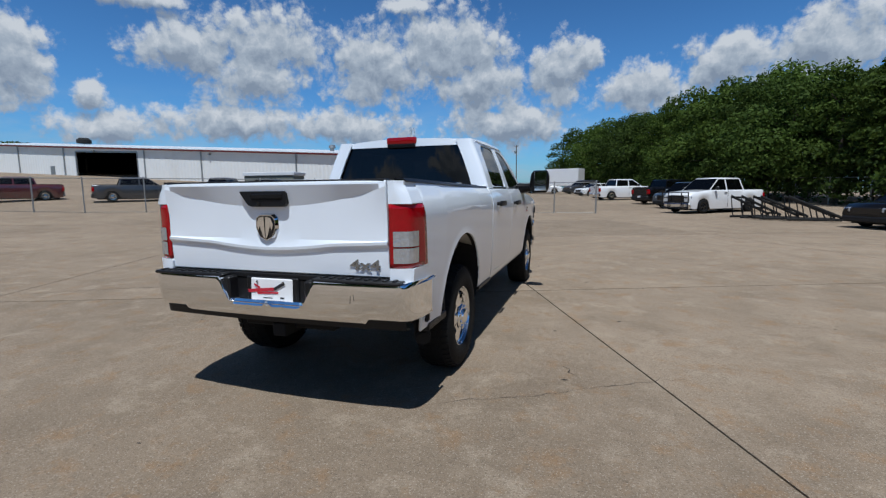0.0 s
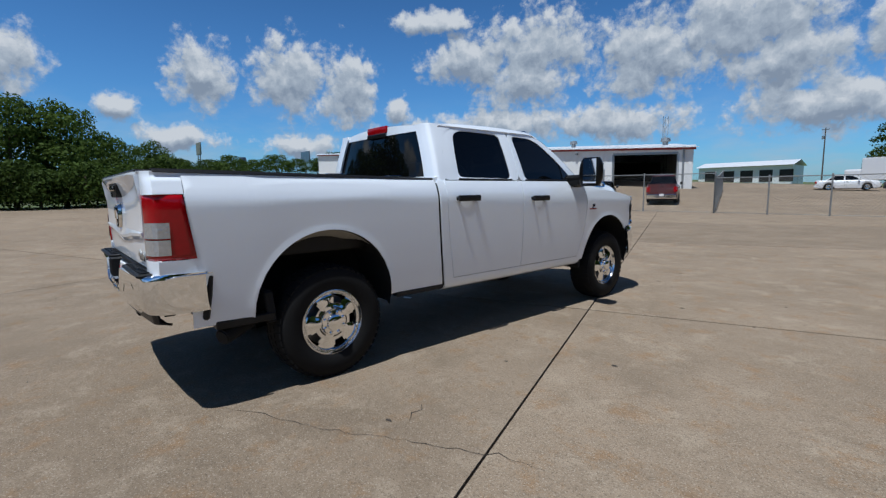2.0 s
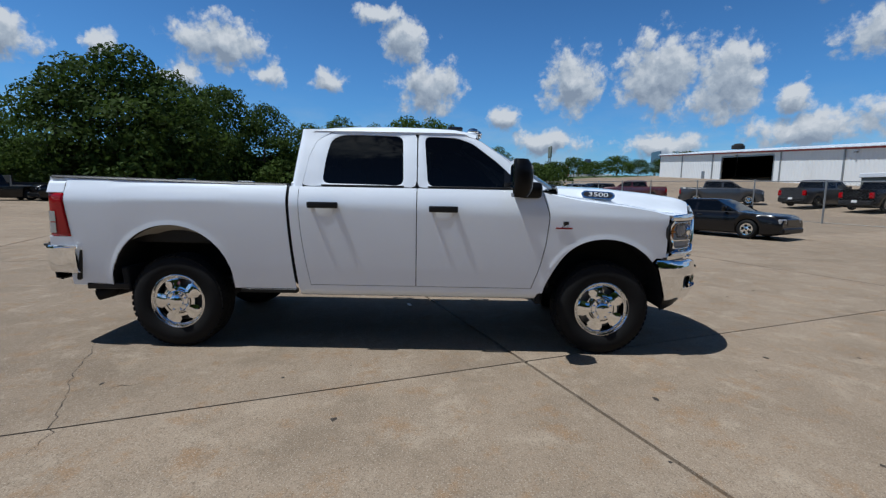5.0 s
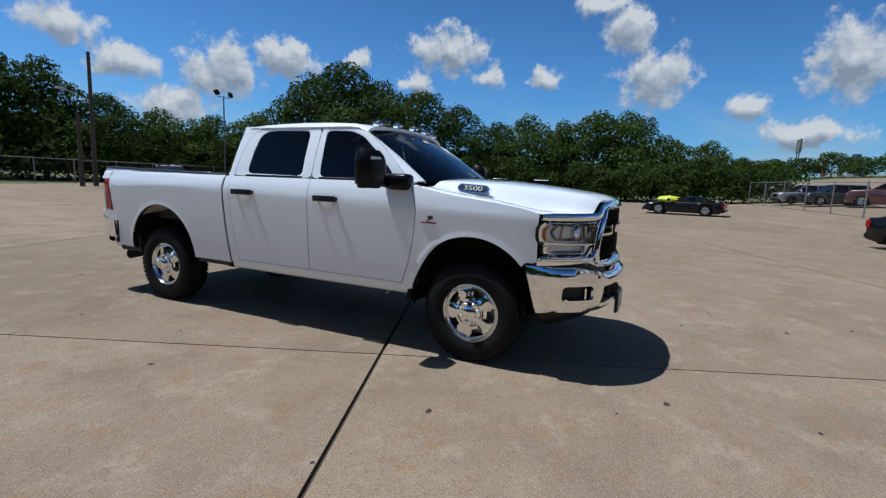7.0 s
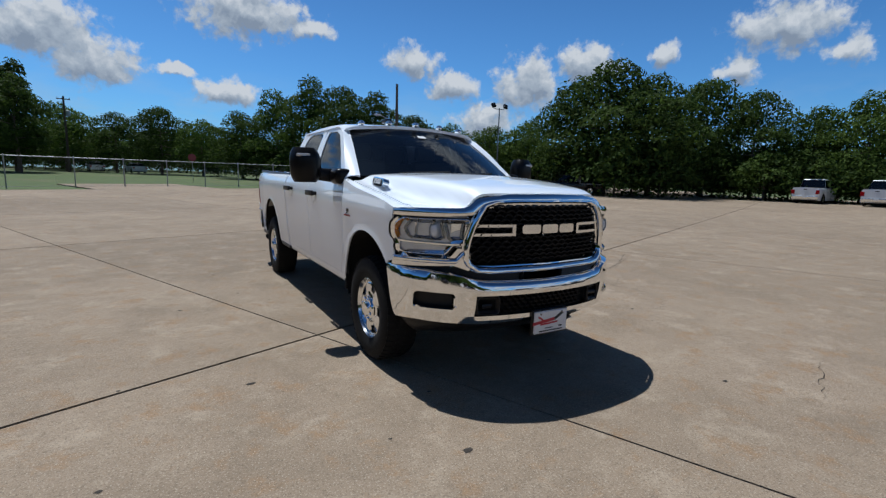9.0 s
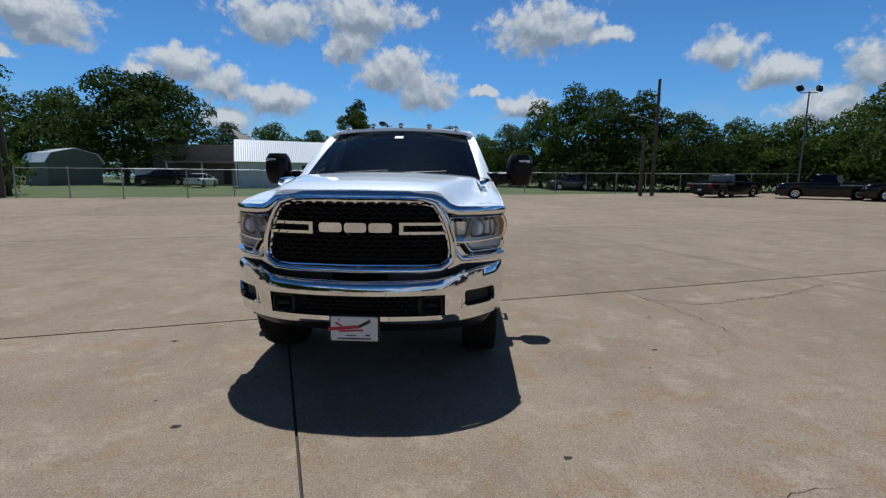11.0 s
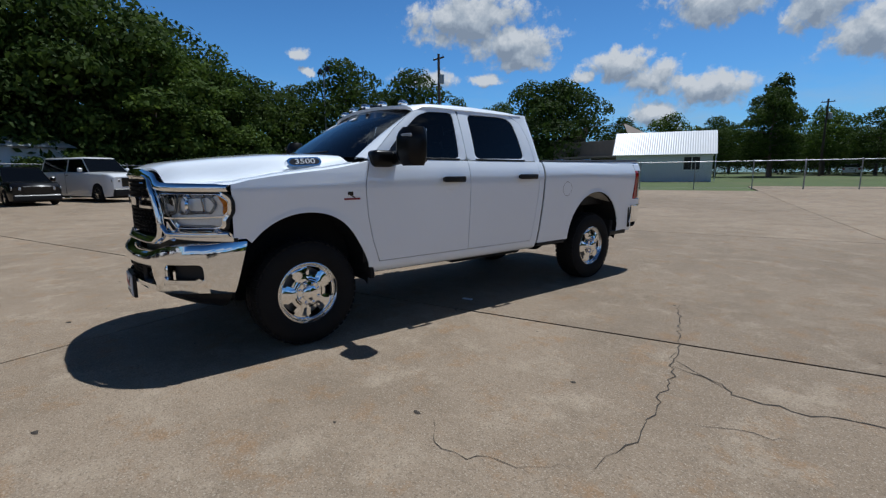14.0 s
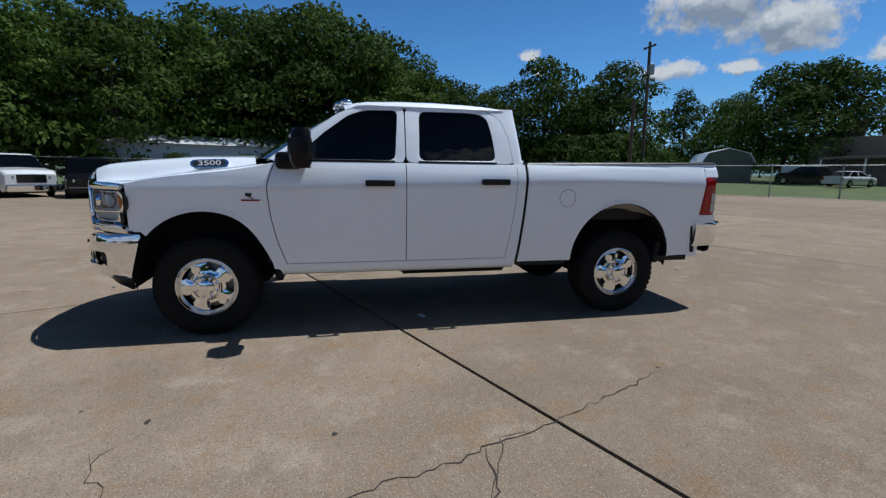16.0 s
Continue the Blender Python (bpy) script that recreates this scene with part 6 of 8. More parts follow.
        part("bed_lower_trim", box((s * 0.88, -0.88, 0.52), (s * 0.962, -0.50, 0.575), 0.008), BLACKP, T)

    # fuel door on the left
    rows = []
    for r in (0.080, 0.0835):
        rows.append([(-side_x(0.525 + r * math.cos(a), 1.16 + r * math.sin(a)) - 0.0015, 0.525 + r * math.cos(a), 1.16 + r * math.sin(a)) for a in np.linspace(0, 2 * math.pi, 40, endpoint=False)])
    bm = sheet(rows, closed=True)
    part("fuel_door_gap", bm, DARK, T, "round fuel door outline")

    # roof shell
    rows = []
    for y in (1.0, 1.03, 1.08, 1.15, 1.3, 1.5, 1.8, 2.1, 2.4, 2.50, 2.56, 2.60):
        zt = roof_z(y)
        row = []
        for u in np.linspace(-1, 1, 33):
            w = cab_glass_side(y, 1.93) + 0.004
            a = abs(u)
            if a > 0.86:
                q = (a - 0.86) / 0.14
                x = lerp(w * 0.86, w - 0.002, math.sin(q * math.pi / 2))
                z = lerp(zt - 0.022, min(zt - 0.02, 1.947 if y < 2.5 else lerp(1.942, 1.885, (y - 2.5) / 0.18)), 1 - math.cos(q * math.pi / 2))
            else:
                x, z = w * a, zt - 0.022 * (a / 0.86) ** 2
            row.append((math.copysign(x, u), y + 0.07 * (1 - a ** 2) * max(0, (y - 2.4) / 0.2) + 0.10 * a ** 5 * max(0, (1.18 - y) / 0.18), z))
        rows.append(row)
    solid(part("roof", outward(sheet(rows)), WHITE, T, smooth=60), 0.03)
    for s in (1, -1):
        # C pillar down to the bed and A pillar down to the cowl
        rows = []
        for z in np.linspace(1.44, 1.955, 12):
            f = (z - 1.44) / 0.515
            yb, yf = lerp(0.955, 1.005, f), float(np.interp(z, [1.44, 1.72, 1.885, 1.938, 1.955], [1.05, 1.094, 1.156, 1.27, 1.32]))
            xs = [cab_glass_side(lerp(yb, yf, t), z) + 0.002 for t in (0, 0.35, 0.7, 1)]
            rows.append([(s * (xs[0] - 0.16), yb - 0.004, z), (s * (xs[0] - 0.04), yb, z), (s * (xs[0] - 0.008), yb + 0.018, z)] + [(s * x, lerp(yb + 0.03, yf, t), z) for x, t in zip(xs, (0.1, 0.4, 0.7, 1.0))])
        solid(part("rear_pillar", outward(sheet(rows)), WHITE, T, smooth=60), 0.02)
        rows = []
        for k in range(15):
            v = k / 14
            x0, y0, z0 = ws_point(1.0, v)
            yo = float(np.interp(z0, [1.46, 1.745, 1.905, 1.946, 1.975], [3.205, 2.868, 2.628, 2.46, 2.40]))
            xo = cab_glass_side(yo, min(z0, 1.946)) + 0.003
            rows.append([(s * (x0 - 0.015), y0 + 0.012, z0 + 0.004), (s * (x0 + 0.012), y0 - 0.005, z0 + 0.016), (s * lerp(x0, xo, 0.6), lerp(y0, yo, 0.4), z0 + 0.016), (s * xo, yo + 0.004, z0 - 0.002), (s * (xo - 0.02), yo, z0 - 0.03)])
        solid(part("front_pillar", outward(sheet(rows)), WHITE, T, smooth=60), 0.012)
        # roof side above the doors
    # glass
    rows = [[ws_point(u, v) for u in np.linspace(-1, 1, 21)] for v in np.linspace(0, 1, 12)]
    ws = part("windscreen", outward(sheet(rows)), WINDSHIELD, T, "raked windscreen with a paper sticker", smooth=60)
    ws.visible_shadow = False
    st = [[Vector(ws_point(u, v)) + Vector((0, 0.006, 0.006)) for u in (-0.06, 0.0, 0.06)] for v in (0.80, 0.86)]
    part("sticker", sheet(st), PLATEW, ws, "white paper sticker")
    rows = [[(lerp(0.775, 0.665, v) * u, lerp(0.955, 1.0, v) + 0.03 * (abs(u) ** 3), lerp(1.50, 1.925, v)) for u in np.linspace(-1, 1, 15)] for v in np.linspace(0, 1, 6)]
    rg = part("rear_glass", outward(sheet(rows)), PRIVACY, T, "dark rear cab window", smooth=60)
    part("rear_cab_panel", box((-0.93, 0.955, 0.6), (0.93, 1.0, 1.50), 0.01), WHITE, T)
    part("rear_header", sheet([[(x, 0.992 + 0.03 * abs(x / 0.7) ** 3, 1.915) for x in np.linspace(-0.72, 0.72, 9)], [(x, 0.998 + 0.03 * abs(x / 0.7) ** 3, 1.972 - 0.03 * abs(x / 0.72) ** 2) for x in np.linspace(-0.72, 0.72, 9)]], flip=True), WHITE, T, smooth=50)
    br = part("high_brake_light", box((-0.17, 0.975, 1.935), (0.17, 1.02, 1.982), 0.018, seg=2), REDLENS, T, "red high brake light with cargo lamp", smooth=40)
    part("cargo_lamp", box((-0.16, 0.968, 1.900), (0.16, 0.99, 1.938), 0.006), GLOSSB, br)
    for x in (-0.58, -0.30, 0.0, 0.30, 0.58):
        y = 2.58 + 0.08 * (1 - (x / 0.6) ** 2)
        bm = bmesh.new()
        bmesh.ops.create_uvsphere(bm, u_segments=12, v_segments=8, radius=1, matrix=Matrix.Translation((x, y, roof_z(2.55) + 0.010 - 0.02 * (x / 0.7) ** 2)) @ Matrix.Diagonal((0.032, 0.055, 0.022, 1)))
        part("roof_marker_lamp", bm, CHROME, T, "small clear roof clearance lamp", smooth=60)
    bm = box((0.20, 2.34, 2.0), (0.27, 2.50, 2.045), 0.02, seg=2)
    part("roof_antenna", bm, GLOSSB, T, "black shark fin antenna", smooth=40)

    # hood and cowl
    def hood_front(x):
        return front_y(x) - 0.055 + 0.022 * abs(x)

    def hood_back(x):
        return 3.46 - 0.10 * (x / 0.925) ** 2

    def hood_surface(x, y):
        t = (y - hood_back(x)) / (hood_front(x) - hood_back(x))
        return hood_z(x, y) - 0.022 * max(0.0, min(1.2, (t - 0.9) / 0.1)) ** 2
    rows = []
    for k in range(37):
        t = 1 - (1 - k / 36) ** 1.3
        row = []
        for u in np.linspace(-1, 1, 53):
            half = 0.925 - 0.035 * t ** 2
            x = u * half
            y = lerp(hood_back(x), hood_front(x), t)
            row.append((x, y, hood_surface(x, y)))
        rows.append(row)
    solid(part("hood", outward(sheet(rows)), WHITE, T, "white hood with raised centre", smooth=60), 0.02)
    part("cowl", sheet([[(u * 0.88, 3.52 - 0.24 * abs(u) ** 2.2 + d, z) for u in np.linspace(-1, 1, 15)] for d, z in ((0.02, 1.478), (-0.03, 1.47), (-0.12, 1.44))]), BLACKP, T, smooth=50)
    for x0, x1 in ((0.62, 0.02), (-0.05, -0.62)):
        part("wiper", rod(ws_point(x0, 0.04)[:1] + (ws_point(x0, 0.04)[1] + 0.03, ws_point(x0, 0.04)[2] + 0.015), ws_point(x1, 0.10)[:1] + (ws_point(x1, 0.10)[1] + 0.025, ws_point(x1, 0.10)[2] + 0.006), 0.008, None, 6), BLACKP, T)
    for s in (1, -1):
        # fender top beside the hood
        rows = []
        for y in list(np.linspace(3.2, 4.30, 23)) + [4.34, 4.38, 4.42, 4.46, 4.50]:
            zf = fender_z(min(y, 4.31))
            xo = min(side_x(min(y, 4.31), zf) - 0.002, float(np.interp(y, [4.28, 4.34, 4.40, 4.46, 4.50], [1.1, 0.965, 0.945, 0.915, 0.885])))
            xi = min(xo - 0.03, float(np.interp(y, [3.2, 3.9, 4.3, 4.44, 4.5], [0.925, 0.923, 0.905, 0.893, 0.86])))
            inner = hood_surface(xi, y) - 0.006
            rows.append([(s * xo, y, zf - 0.004), (s * lerp(xo, xi, 0.45), y, lerp(zf, inner, 0.5) + 0.004), (s * xi, y, inner), (s * (xi - 0.02), y, inner - 0.012), (s * (xi - 0.06), y, inner - 0.05)])
        part("fender_top", outward(sheet(rows)), WHITE, T, smooth=60)

    # grille
    outer = [(0, 1.345), (0.28, 1.345), (0.45, 1.338), (0.53, 1.315), (0.570, 1.26), (0.600, 1.195), (0.622, 1.12), (0.640, 1.06), (0.650, 1.0), (0.650, 0.95), (0.632, 0.90), (0.57, 0.856), (0.45, 0.850), (0, 0.852)]
    inner = [(0, 1.318), (0.28, 1.318), (0.43, 1.312), (0.50, 1.288), (0.535, 1.24), (0.565, 1.18), (0.588, 1.12), (0.604, 1.06), (0.612, 1.0), (0.610, 0.955), (0.595, 0.925), (0.55, 0.898), (0.45, 0.891), (0, 0.893)]
    # the two halves share their counts, so that the frame's width runs evenly round
    rows = []
    full_o, full_i = mirror_outline(outer), mirror_outline(inner)
    for t in (0.0, 0.15, 0.5, 0.85, 1.0):
        row = []
        for p, q in zip(full_o, full_i):
            x, z = lerp(p[0], q[0], t), lerp(p[1], q[1], t)
            row.append((x, front_y(x) + 0.012 + 0.028 * (1 - (2 * t - 1) ** 4) - 0.02 * t - NOSE_RAKE * max(0.0, z - 1.25), z))
        rows.append(row)
    bm = sheet(rows, closed=True)
    bmesh.ops.subdivide_edges(bm, edges=[e for e in bm.edges if e.calc_length() > 0.12], cuts=2, use_grid_fill=True)
    bmesh.ops.recalc_face_normals(bm, faces=bm.faces)
    if sum(f.normal.y * f.calc_area() for f in bm.faces) < 0:
        bmesh.ops.reverse_faces(bm, faces=bm.faces)
    G = solid(part("grille_surround", bm, CHROME, T, "polished chrome grille surround", smooth=60), 0.05)
    face_plate("grille_back", T, full_i, -0.10, DARK, 0.02)
    bm = bmesh.new()
    row_n = 0
    z = 0.925
    while z < 1.31:
        half = float(np.interp(z, [0.90, 0.94, 1.00, 1.12, 1.24, 1.30, 1.32], [0.54, 0.59, 0.605, 0.58, 0.53, 0.47, 0.42]))
        x = -half + (0.035 if row_n % 2 else 0)
        while x < half:
            y = front_y(x) - 0.035
            for a, b in (((x, z), (x + 0.018, z + 0.014)), ((x + 0.018, z + 0.014), (x + 0.052, z + 0.014)), ((x + 0.052, z + 0.014), (x + 0.07, z))):
                p, q = Vector((a[0], y, a[1])), Vector((b[0], front_y(b[0]) - 0.035, b[1]))
                m = Matrix.Translation((p + q) / 2) @ Matrix.Rotation(-math.atan2(q.z - p.z, q.x - p.x), 4, "Y")
                bmesh.ops.create_cube(bm, size=1, matrix=m @ Matrix.Diagonal(((q - p).length, 0.04, 0.009, 1)))
            x += 0.07
        z += 0.030
        row_n += 1
    part("grille_mesh", bm, GRILLEB, G, "black honeycomb grille insert")
    for s in (1, -1):
        # open chrome brackets either side of the maker's mark
        for z0, z1 in ((1.158, 1.177), (1.098, 1.117)):
            face_plate("grille_bar", G, [(s * 0.285, z1), (s * 0.572, z1), (s * 0.585, z0), (s * 0.285, z0)], -0.008, CHROME, 0.04)
        face_plate("grille_bar", G, [(s * 0.285, 1.177), (s * 0.312, 1.177), (s * 0.312, 1.098), (s * 0.285, 1.098)], -0.007, CHROME, 0.04)
    # chrome crown along the hood's edge, over the grille and both lamps
    crown_top = curve([0, 0.345, 0.42, 0.54, 0.575, 0.617, 0.66, 0.86, 0.95, 1.0], [1.384, 1.379, 1.368, 1.352, 1.336, 1.300, 1.284, 1.279, 1.276, 1.268])
    crown_low = curve([0, 0.416, 0.49, 0.53, 0.57, 0.60, 0.66, 0.81, 0.95, 1.0], [1.322, 1.321, 1.312, 1.298, 1.268, 1.240, 1.229, 1.224, 1.222, 1.224])
    rows = []
    for x in np.linspace(-1.0, 1.0, 141):
        a, b = crown_top(abs(x)), crown_low(abs(x))
        row = []
        for k in range(9):
            q = k / 8
            z = lerp(a, b, q)
            row.append((x, front_y(x) + 0.012 + 0.012 * math.sin(math.pi * q) ** 0.6 - NOSE_RAKE * max(0.0, z - 1.25), z))
        rows.append(row)
    solid(part("crown", outward(sheet(rows), (0, 3.5, 1.0)), CHROME, G, "blue sky reflecting chrome crown over grille and lamps", smooth=60), 0.03)
    for x0, x1 in ((0.085, 0.24), (-0.075, 0.07), (-0.24, -0.09)):
        o = rounded([(x0, 1.174), (x1, 1.174), (x1, 1.112), (x0, 1.112)], 0.02, 3)
        face_plate("maker_mark", G, o, 0.002, CHROME, 0.02, label="plain chrome block of the maker's mark")

    # front bumper
    def bumper(name, rows_xz, material, label="", thick=0.03, dy=0.0):
        rows = []
        for z, off, half in rows_xz:
            row = []
            for u in np.linspace(-1, 1, 61):
                x = u * half
                zz = z(abs(x)) if callable(z) else z
                yy = front_y(x) + off
                if abs(u) > 0.93:
                    q = (abs(u) - 0.93) / 0.07
                    yy = lerp(front_y(half * 0.93) + off, 4.245 + 0.28 * max(0.0, 0.86 - zz), q)
                    x = math.copysign(lerp(half * 0.93, half, math.sin(q * math.pi / 2) ** 0.8), u)
                row.append((x, yy + dy, zz))
            rows.append(row)
        bm = sheet(rows)
        bmesh.ops.recalc_face_normals(bm, faces=bm.faces)
        if sum(f.normal.y * f.calc_area() for f in bm.faces) < 0:
            bmesh.ops.reverse_faces(bm, faces=bm.faces)
        return bm
    top = lambda x: float(np.interp(x, [0, 0.35, 0.53, 0.60, 0.69, 0.80, 1.0], [0.797, 0.800, 0.808, 0.828, 0.856, 0.870, 0.872]))  # noqa: E731
    bm = bumper("front_bumper", [(lambda x: top(x) - 0.002, -0.06, 0.985), (lambda x: top(x) + 0.002, 0.01, 0.995), (lambda x: top(x) - 0.018, 0.055, 1.0), (lambda x: lerp(top(x), 0.735, 0.55), 0.065, 1.0), (lambda x: 0.728, 0.068, 1.0), (lambda x: 0.64, 0.060, 0.998), (lambda x: 0.562, 0.042, 0.99), (lambda x: 0.525 - 0.02 * math.sin(min(1.0, x / 0.95) * math.pi), 0.02, 0.98), (lambda x: 0.510 - 0.02 * math.sin(min(1.0, x / 0.95) * math.pi), -0.05, 0.97)], CHROME)
    # openings through the bumper: the lower intake and two lamp pockets
    def hole(f):
        c = f.calc_center_median()
        a = abs(c.x)
        return (a < 0.588 and 0.562 < c.z < 0.706) or (0.715 < a < 0.925 and 0.600 < c.z < 0.728)
    for cut in (0.562, 0.706, 0.600, 0.728):
        bmesh.ops.bisect_plane(bm, geom=bm.verts[:] + bm.edges[:] + bm.faces[:], plane_co=(0, 0, cut), plane_no=(0, 0, 1))
    for cut in (-0.925, -0.715, -0.588, 0.588, 0.715, 0.925):
        bmesh.ops.bisect_plane(bm, geom=bm.verts[:] + bm.edges[:] + bm.faces[:], plane_co=(cut, 0, 0), plane_no=(1, 0, 0))
    bmesh.ops.delete(bm, geom=[f for f in bm.faces if hole(f)], context="FACES")
    B = solid(part("front_bumper", bm, CHROME, T, "polished chrome front bumper", smooth=50), 0.03)
    face_plate("intake_back", B, [(-0.62, 0.72), (0.62, 0.72), (0.62, 0.54), (-0.62, 0.54)], -0.03, DARK, 0.02)
    bm = bmesh.new()
    for r in range(5):
        z = 0.578 + r * 0.027
        for k in range(-7, 8):
            x = k * 0.05 + (0.025 if r % 2 else 0)
            if abs(x) < 0.36:
                bmesh.ops.create_cube(bm, size=1, matrix=Matrix.Translation((x, front_y(x) + 0.0, z)) @ Matrix.Diagonal((0.036, 0.03, 0.008, 1)))
                bmesh.ops.create_cube(bm, size=1, matrix=Matrix.Translation((x + 0.022, front_y(x) + 0.0, z + 0.013)) @ Matrix.Diagonal((0.006, 0.03, 0.018, 1)))
    part("intake_mesh", bm, GRILLEB, B)
    for s in (1, -1):
        o = rounded([(s * 0.41, 0.703), (s * 0.582, 0.703), (s * 0.582, 0.566), (s * 0.41, 0.566)], 0.03, 3)
        i = rounded([(s * 0.435, 0.688), (s * 0.562, 0.688), (s * 0.562, 0.588), (s * 0.435, 0.588)], 0.03, 3)
        face_ring("tow_hook_bezel", B, o, i, 0.03, BLACKP, 0.03, 40)
        part("tow_hook", rod((s * 0.46, front_y(0.5) + 0.02, 0.63), (s * 0.54, front_y(0.5) + 0.02, 0.63), 0.018, None, 8), BLACKP, B)
        o = rounded([(s * 0.700, 0.745), (s * 0.935, 0.745), (s * 0.935, 0.585), (s * 0.700, 0.585)], 0.03, 3)
        i = rounded([(s * 0.725, 0.722), (s * 0.915, 0.726), (s * 0.928, 0.690), (s * 0.925, 0.620), (s * 0.90, 0.606), (s * 0.735, 0.604), (s * 0.712, 0.630), (s * 0.712, 0.690)], 0.022, 3)
        face_ring("lamp_pocket_frame", B, o, i, 0.064, CHROME, 0.03, 64, bulge=0.003)
        face_plate("lamp_pocket", B, o, -0.01, BLACKP, 0.03)
        face_plate("pocket_lip", B, [(s * 0.735, 0.616), (s * 0.895, 0.618), (s * 0.912, 0.632), (s * 0.925, 0.616), (s * 0.90, 0.600), (s * 0.735, 0.598), (s * 0.708, 0.622), (s * 0.718, 0.636)], 0.074, CHROME, 0.03)
        part("parking_sensor", rod((s * 0.66, front_y(0.66) + 0.055, 0.785), (s * 0.66, front_y(0.66) + 0.072, 0.785), 0.012, None, 12), GLOSSB, B)
    bm = bumper("air_dam", [(0.525, -0.05, 0.94), (0.48, -0.06, 0.92), (0.43, -0.11, 0.88), (0.395, -0.18, 0.84)], BLACKP)
    solid(part("air_dam", bm, BLACKP, T, "black plastic air dam", smooth=50), 0.02)
    pl = part("dealer_plate", box((-0.155, 4.868, 0.405), (0.155, 4.882, 0.568), 0.006), PLATEW, T, "white dealer plate with red script", smooth=30)
    part("plate_holder", box((-0.167, 4.845, 0.395), (0.167, 4.870, 0.580), 0.006), BLACKP, pl)

    def plate_print(plate, y, z, s):
        for x0, z0, w, h, rot, mt in ((-0.07, 0.005, 0.20, 0.022, 0.10, PLATER), (-0.02, -0.012, 0.16, 0.012, 0.05, PLATER), (0.07, 0.035, 0.09, 0.02, 0.5, INK), (-0.10, 0.03, 0.05, 0.012, -0.5, PLATER), (0.0, -0.065, 0.22, 0.008, 0, INK), (0.09, -0.042, 0.03, 0.010, 0, INK), (-0.02, -0.045, 0.07, 0.006, 0, INK)):
            part("print_bar", box((s * x0 - w / 2, y - 0.001, z + z0 - h / 2), (s * x0 + w / 2, y + 0.001, z + z0 + h / 2), rot=Euler((0, -rot * s, 0))), mt, plate)
        for x0 in (-0.1, 0.1):
            part("bolt", rod((x0, y - 0.003, z + 0.06), (x0, y + 0.003, z + 0.06), 0.007, None, 8), BADGEG, plate)
    plate_print(pl, 4.8835, 0.488, -1)

    # tailgate with a lipped top, pressed lower crease and handle recess
    rows = []
    for z, y in ((0.925, -1.180), (0.935, -1.196), (1.02, -1.203), (1.075, -1.206), (1.10, -1.222), (1.118, -1.224), (1.15, -1.214), (1.22, -1.212), (1.30, -1.212), (1.355, -1.212), (1.488, -1.248), (1.500, -1.246), (1.508, -1.225), (1.508, -1.19), (1.505, -1.16)):
        row = []
        for u in np.linspace(-1, 1, 41):
            zz, yy = z, y
            if 1.06 < z < 1.13:
                zz = z + 0.030 * abs(u) ** 1.5 - 0.022 * (1 - min(1.0, abs(u) / 0.55) ** 2)
            if z == 1.355:
                # lower edge of the hollow under the top lip, an arc that meets the lip at both ends
                zz = z + 0.118 * abs(u) ** 2.2
                yy = lerp(y, -1.236, abs(u) ** 8)
            if z > 1.48:
                yy = lerp(y, max(y, -1.215), 0.7 * abs(u) ** 8)
            row.append((u * 0.83, yy + 0.006 * abs(u) ** 4, zz))
        rows.append(row)
    tg = solid(part("tailgate", outward(sheet(rows)), WHITE, T, "white pressed tailgate", smooth=11), 0.03)
    part("tailgate_inner", box((-0.82, -1.17, 0.93), (0.82, -1.13, 1.495), 0.01), WHITE, tg)
    part("tailgate_cap", box((-0.82, -1.225, 1.503), (0.82, -1.13, 1.518), 0.006), BLACKP, tg)
    bm = bmesh.new()
    hv = [(-0.19, 1.452), (0.155, 1.452), (0.165, 1.44), (0.165, 1.375), (0.14, 1.355), (-0.10, 1.355), (-0.125, 1.365)]
    f = bm.faces.new([bm.verts.new((x, -1.247, z)) for x, z in rounded(hv, 0.015, 3)])
    r = bmesh.ops.extrude_face_region(bm, geom=[f])
    for v in [g for g in r["geom"] if isinstance(g, bmesh.types.BMVert)]:
        v.co.y += 0.05
    bmesh.ops.recalc_face_normals(bm, faces=bm.faces)
    hd = part("tailgate_handle", bm, BLACKP, tg, "black tailgate handle with camera")
    part("handle_grip", box((-0.10, -1.256, 1.40), (0.14, -1.242, 1.44), 0.008), GLOSSB, hd)
    part("camera_eye", rod((-0.04, -1.254, 1.375), (-0.04, -1.244, 1.375), 0.014, None, 12), GLOSSB, hd)
    sh = [(0.0, 1.313), (0.055, 1.31), (0.082, 1.285), (0.085, 1.22), (0.055, 1.155), (0.0, 1.13)]
    bm = bmesh.new()
    f = bm.faces.new([bm.verts.new((x - 0.008, -1.214, z)) for x, z in rounded(mirror_outline(sh), 0.01, 2)])
    r = bmesh.ops.extrude_face_region(bm, geom=[f])
    for v in [g for g in r["geom"] if isinstance(g, bmesh.types.BMVert)]:
        v.co.y -= 0.02
        v.co.x, v.co.z = (v.co.x + 0.008) * 0.86 - 0.008, (v.co.z - 1.22) * 0.9 + 1.22
    bmesh.ops.recalc_face_normals(bm, faces=bm.faces)
    em = part("shield_emblem", bm, CHROME, tg, "chrome shield emblem", smooth=30)
    bm = bmesh.new()
    bm.faces.new([bm.verts.new((x * 0.80 - 0.008, -1.2355, (z - 1.22) * 0.84 + 1.22)) for x, z in rounded(mirror_outline(sh), 0.01, 2)])
    solid(part("emblem_field", bm, GLOSSB, em), 0.003, 0)
    for m in (1, -1):
        bm = bmesh.new()
        mark = [(0.006, 1.292), (0.045, 1.285), (0.062, 1.245), (0.050, 1.205), (0.040, 1.235), (0.030, 1.245), (0.016, 1.165), (0.002, 1.150)]
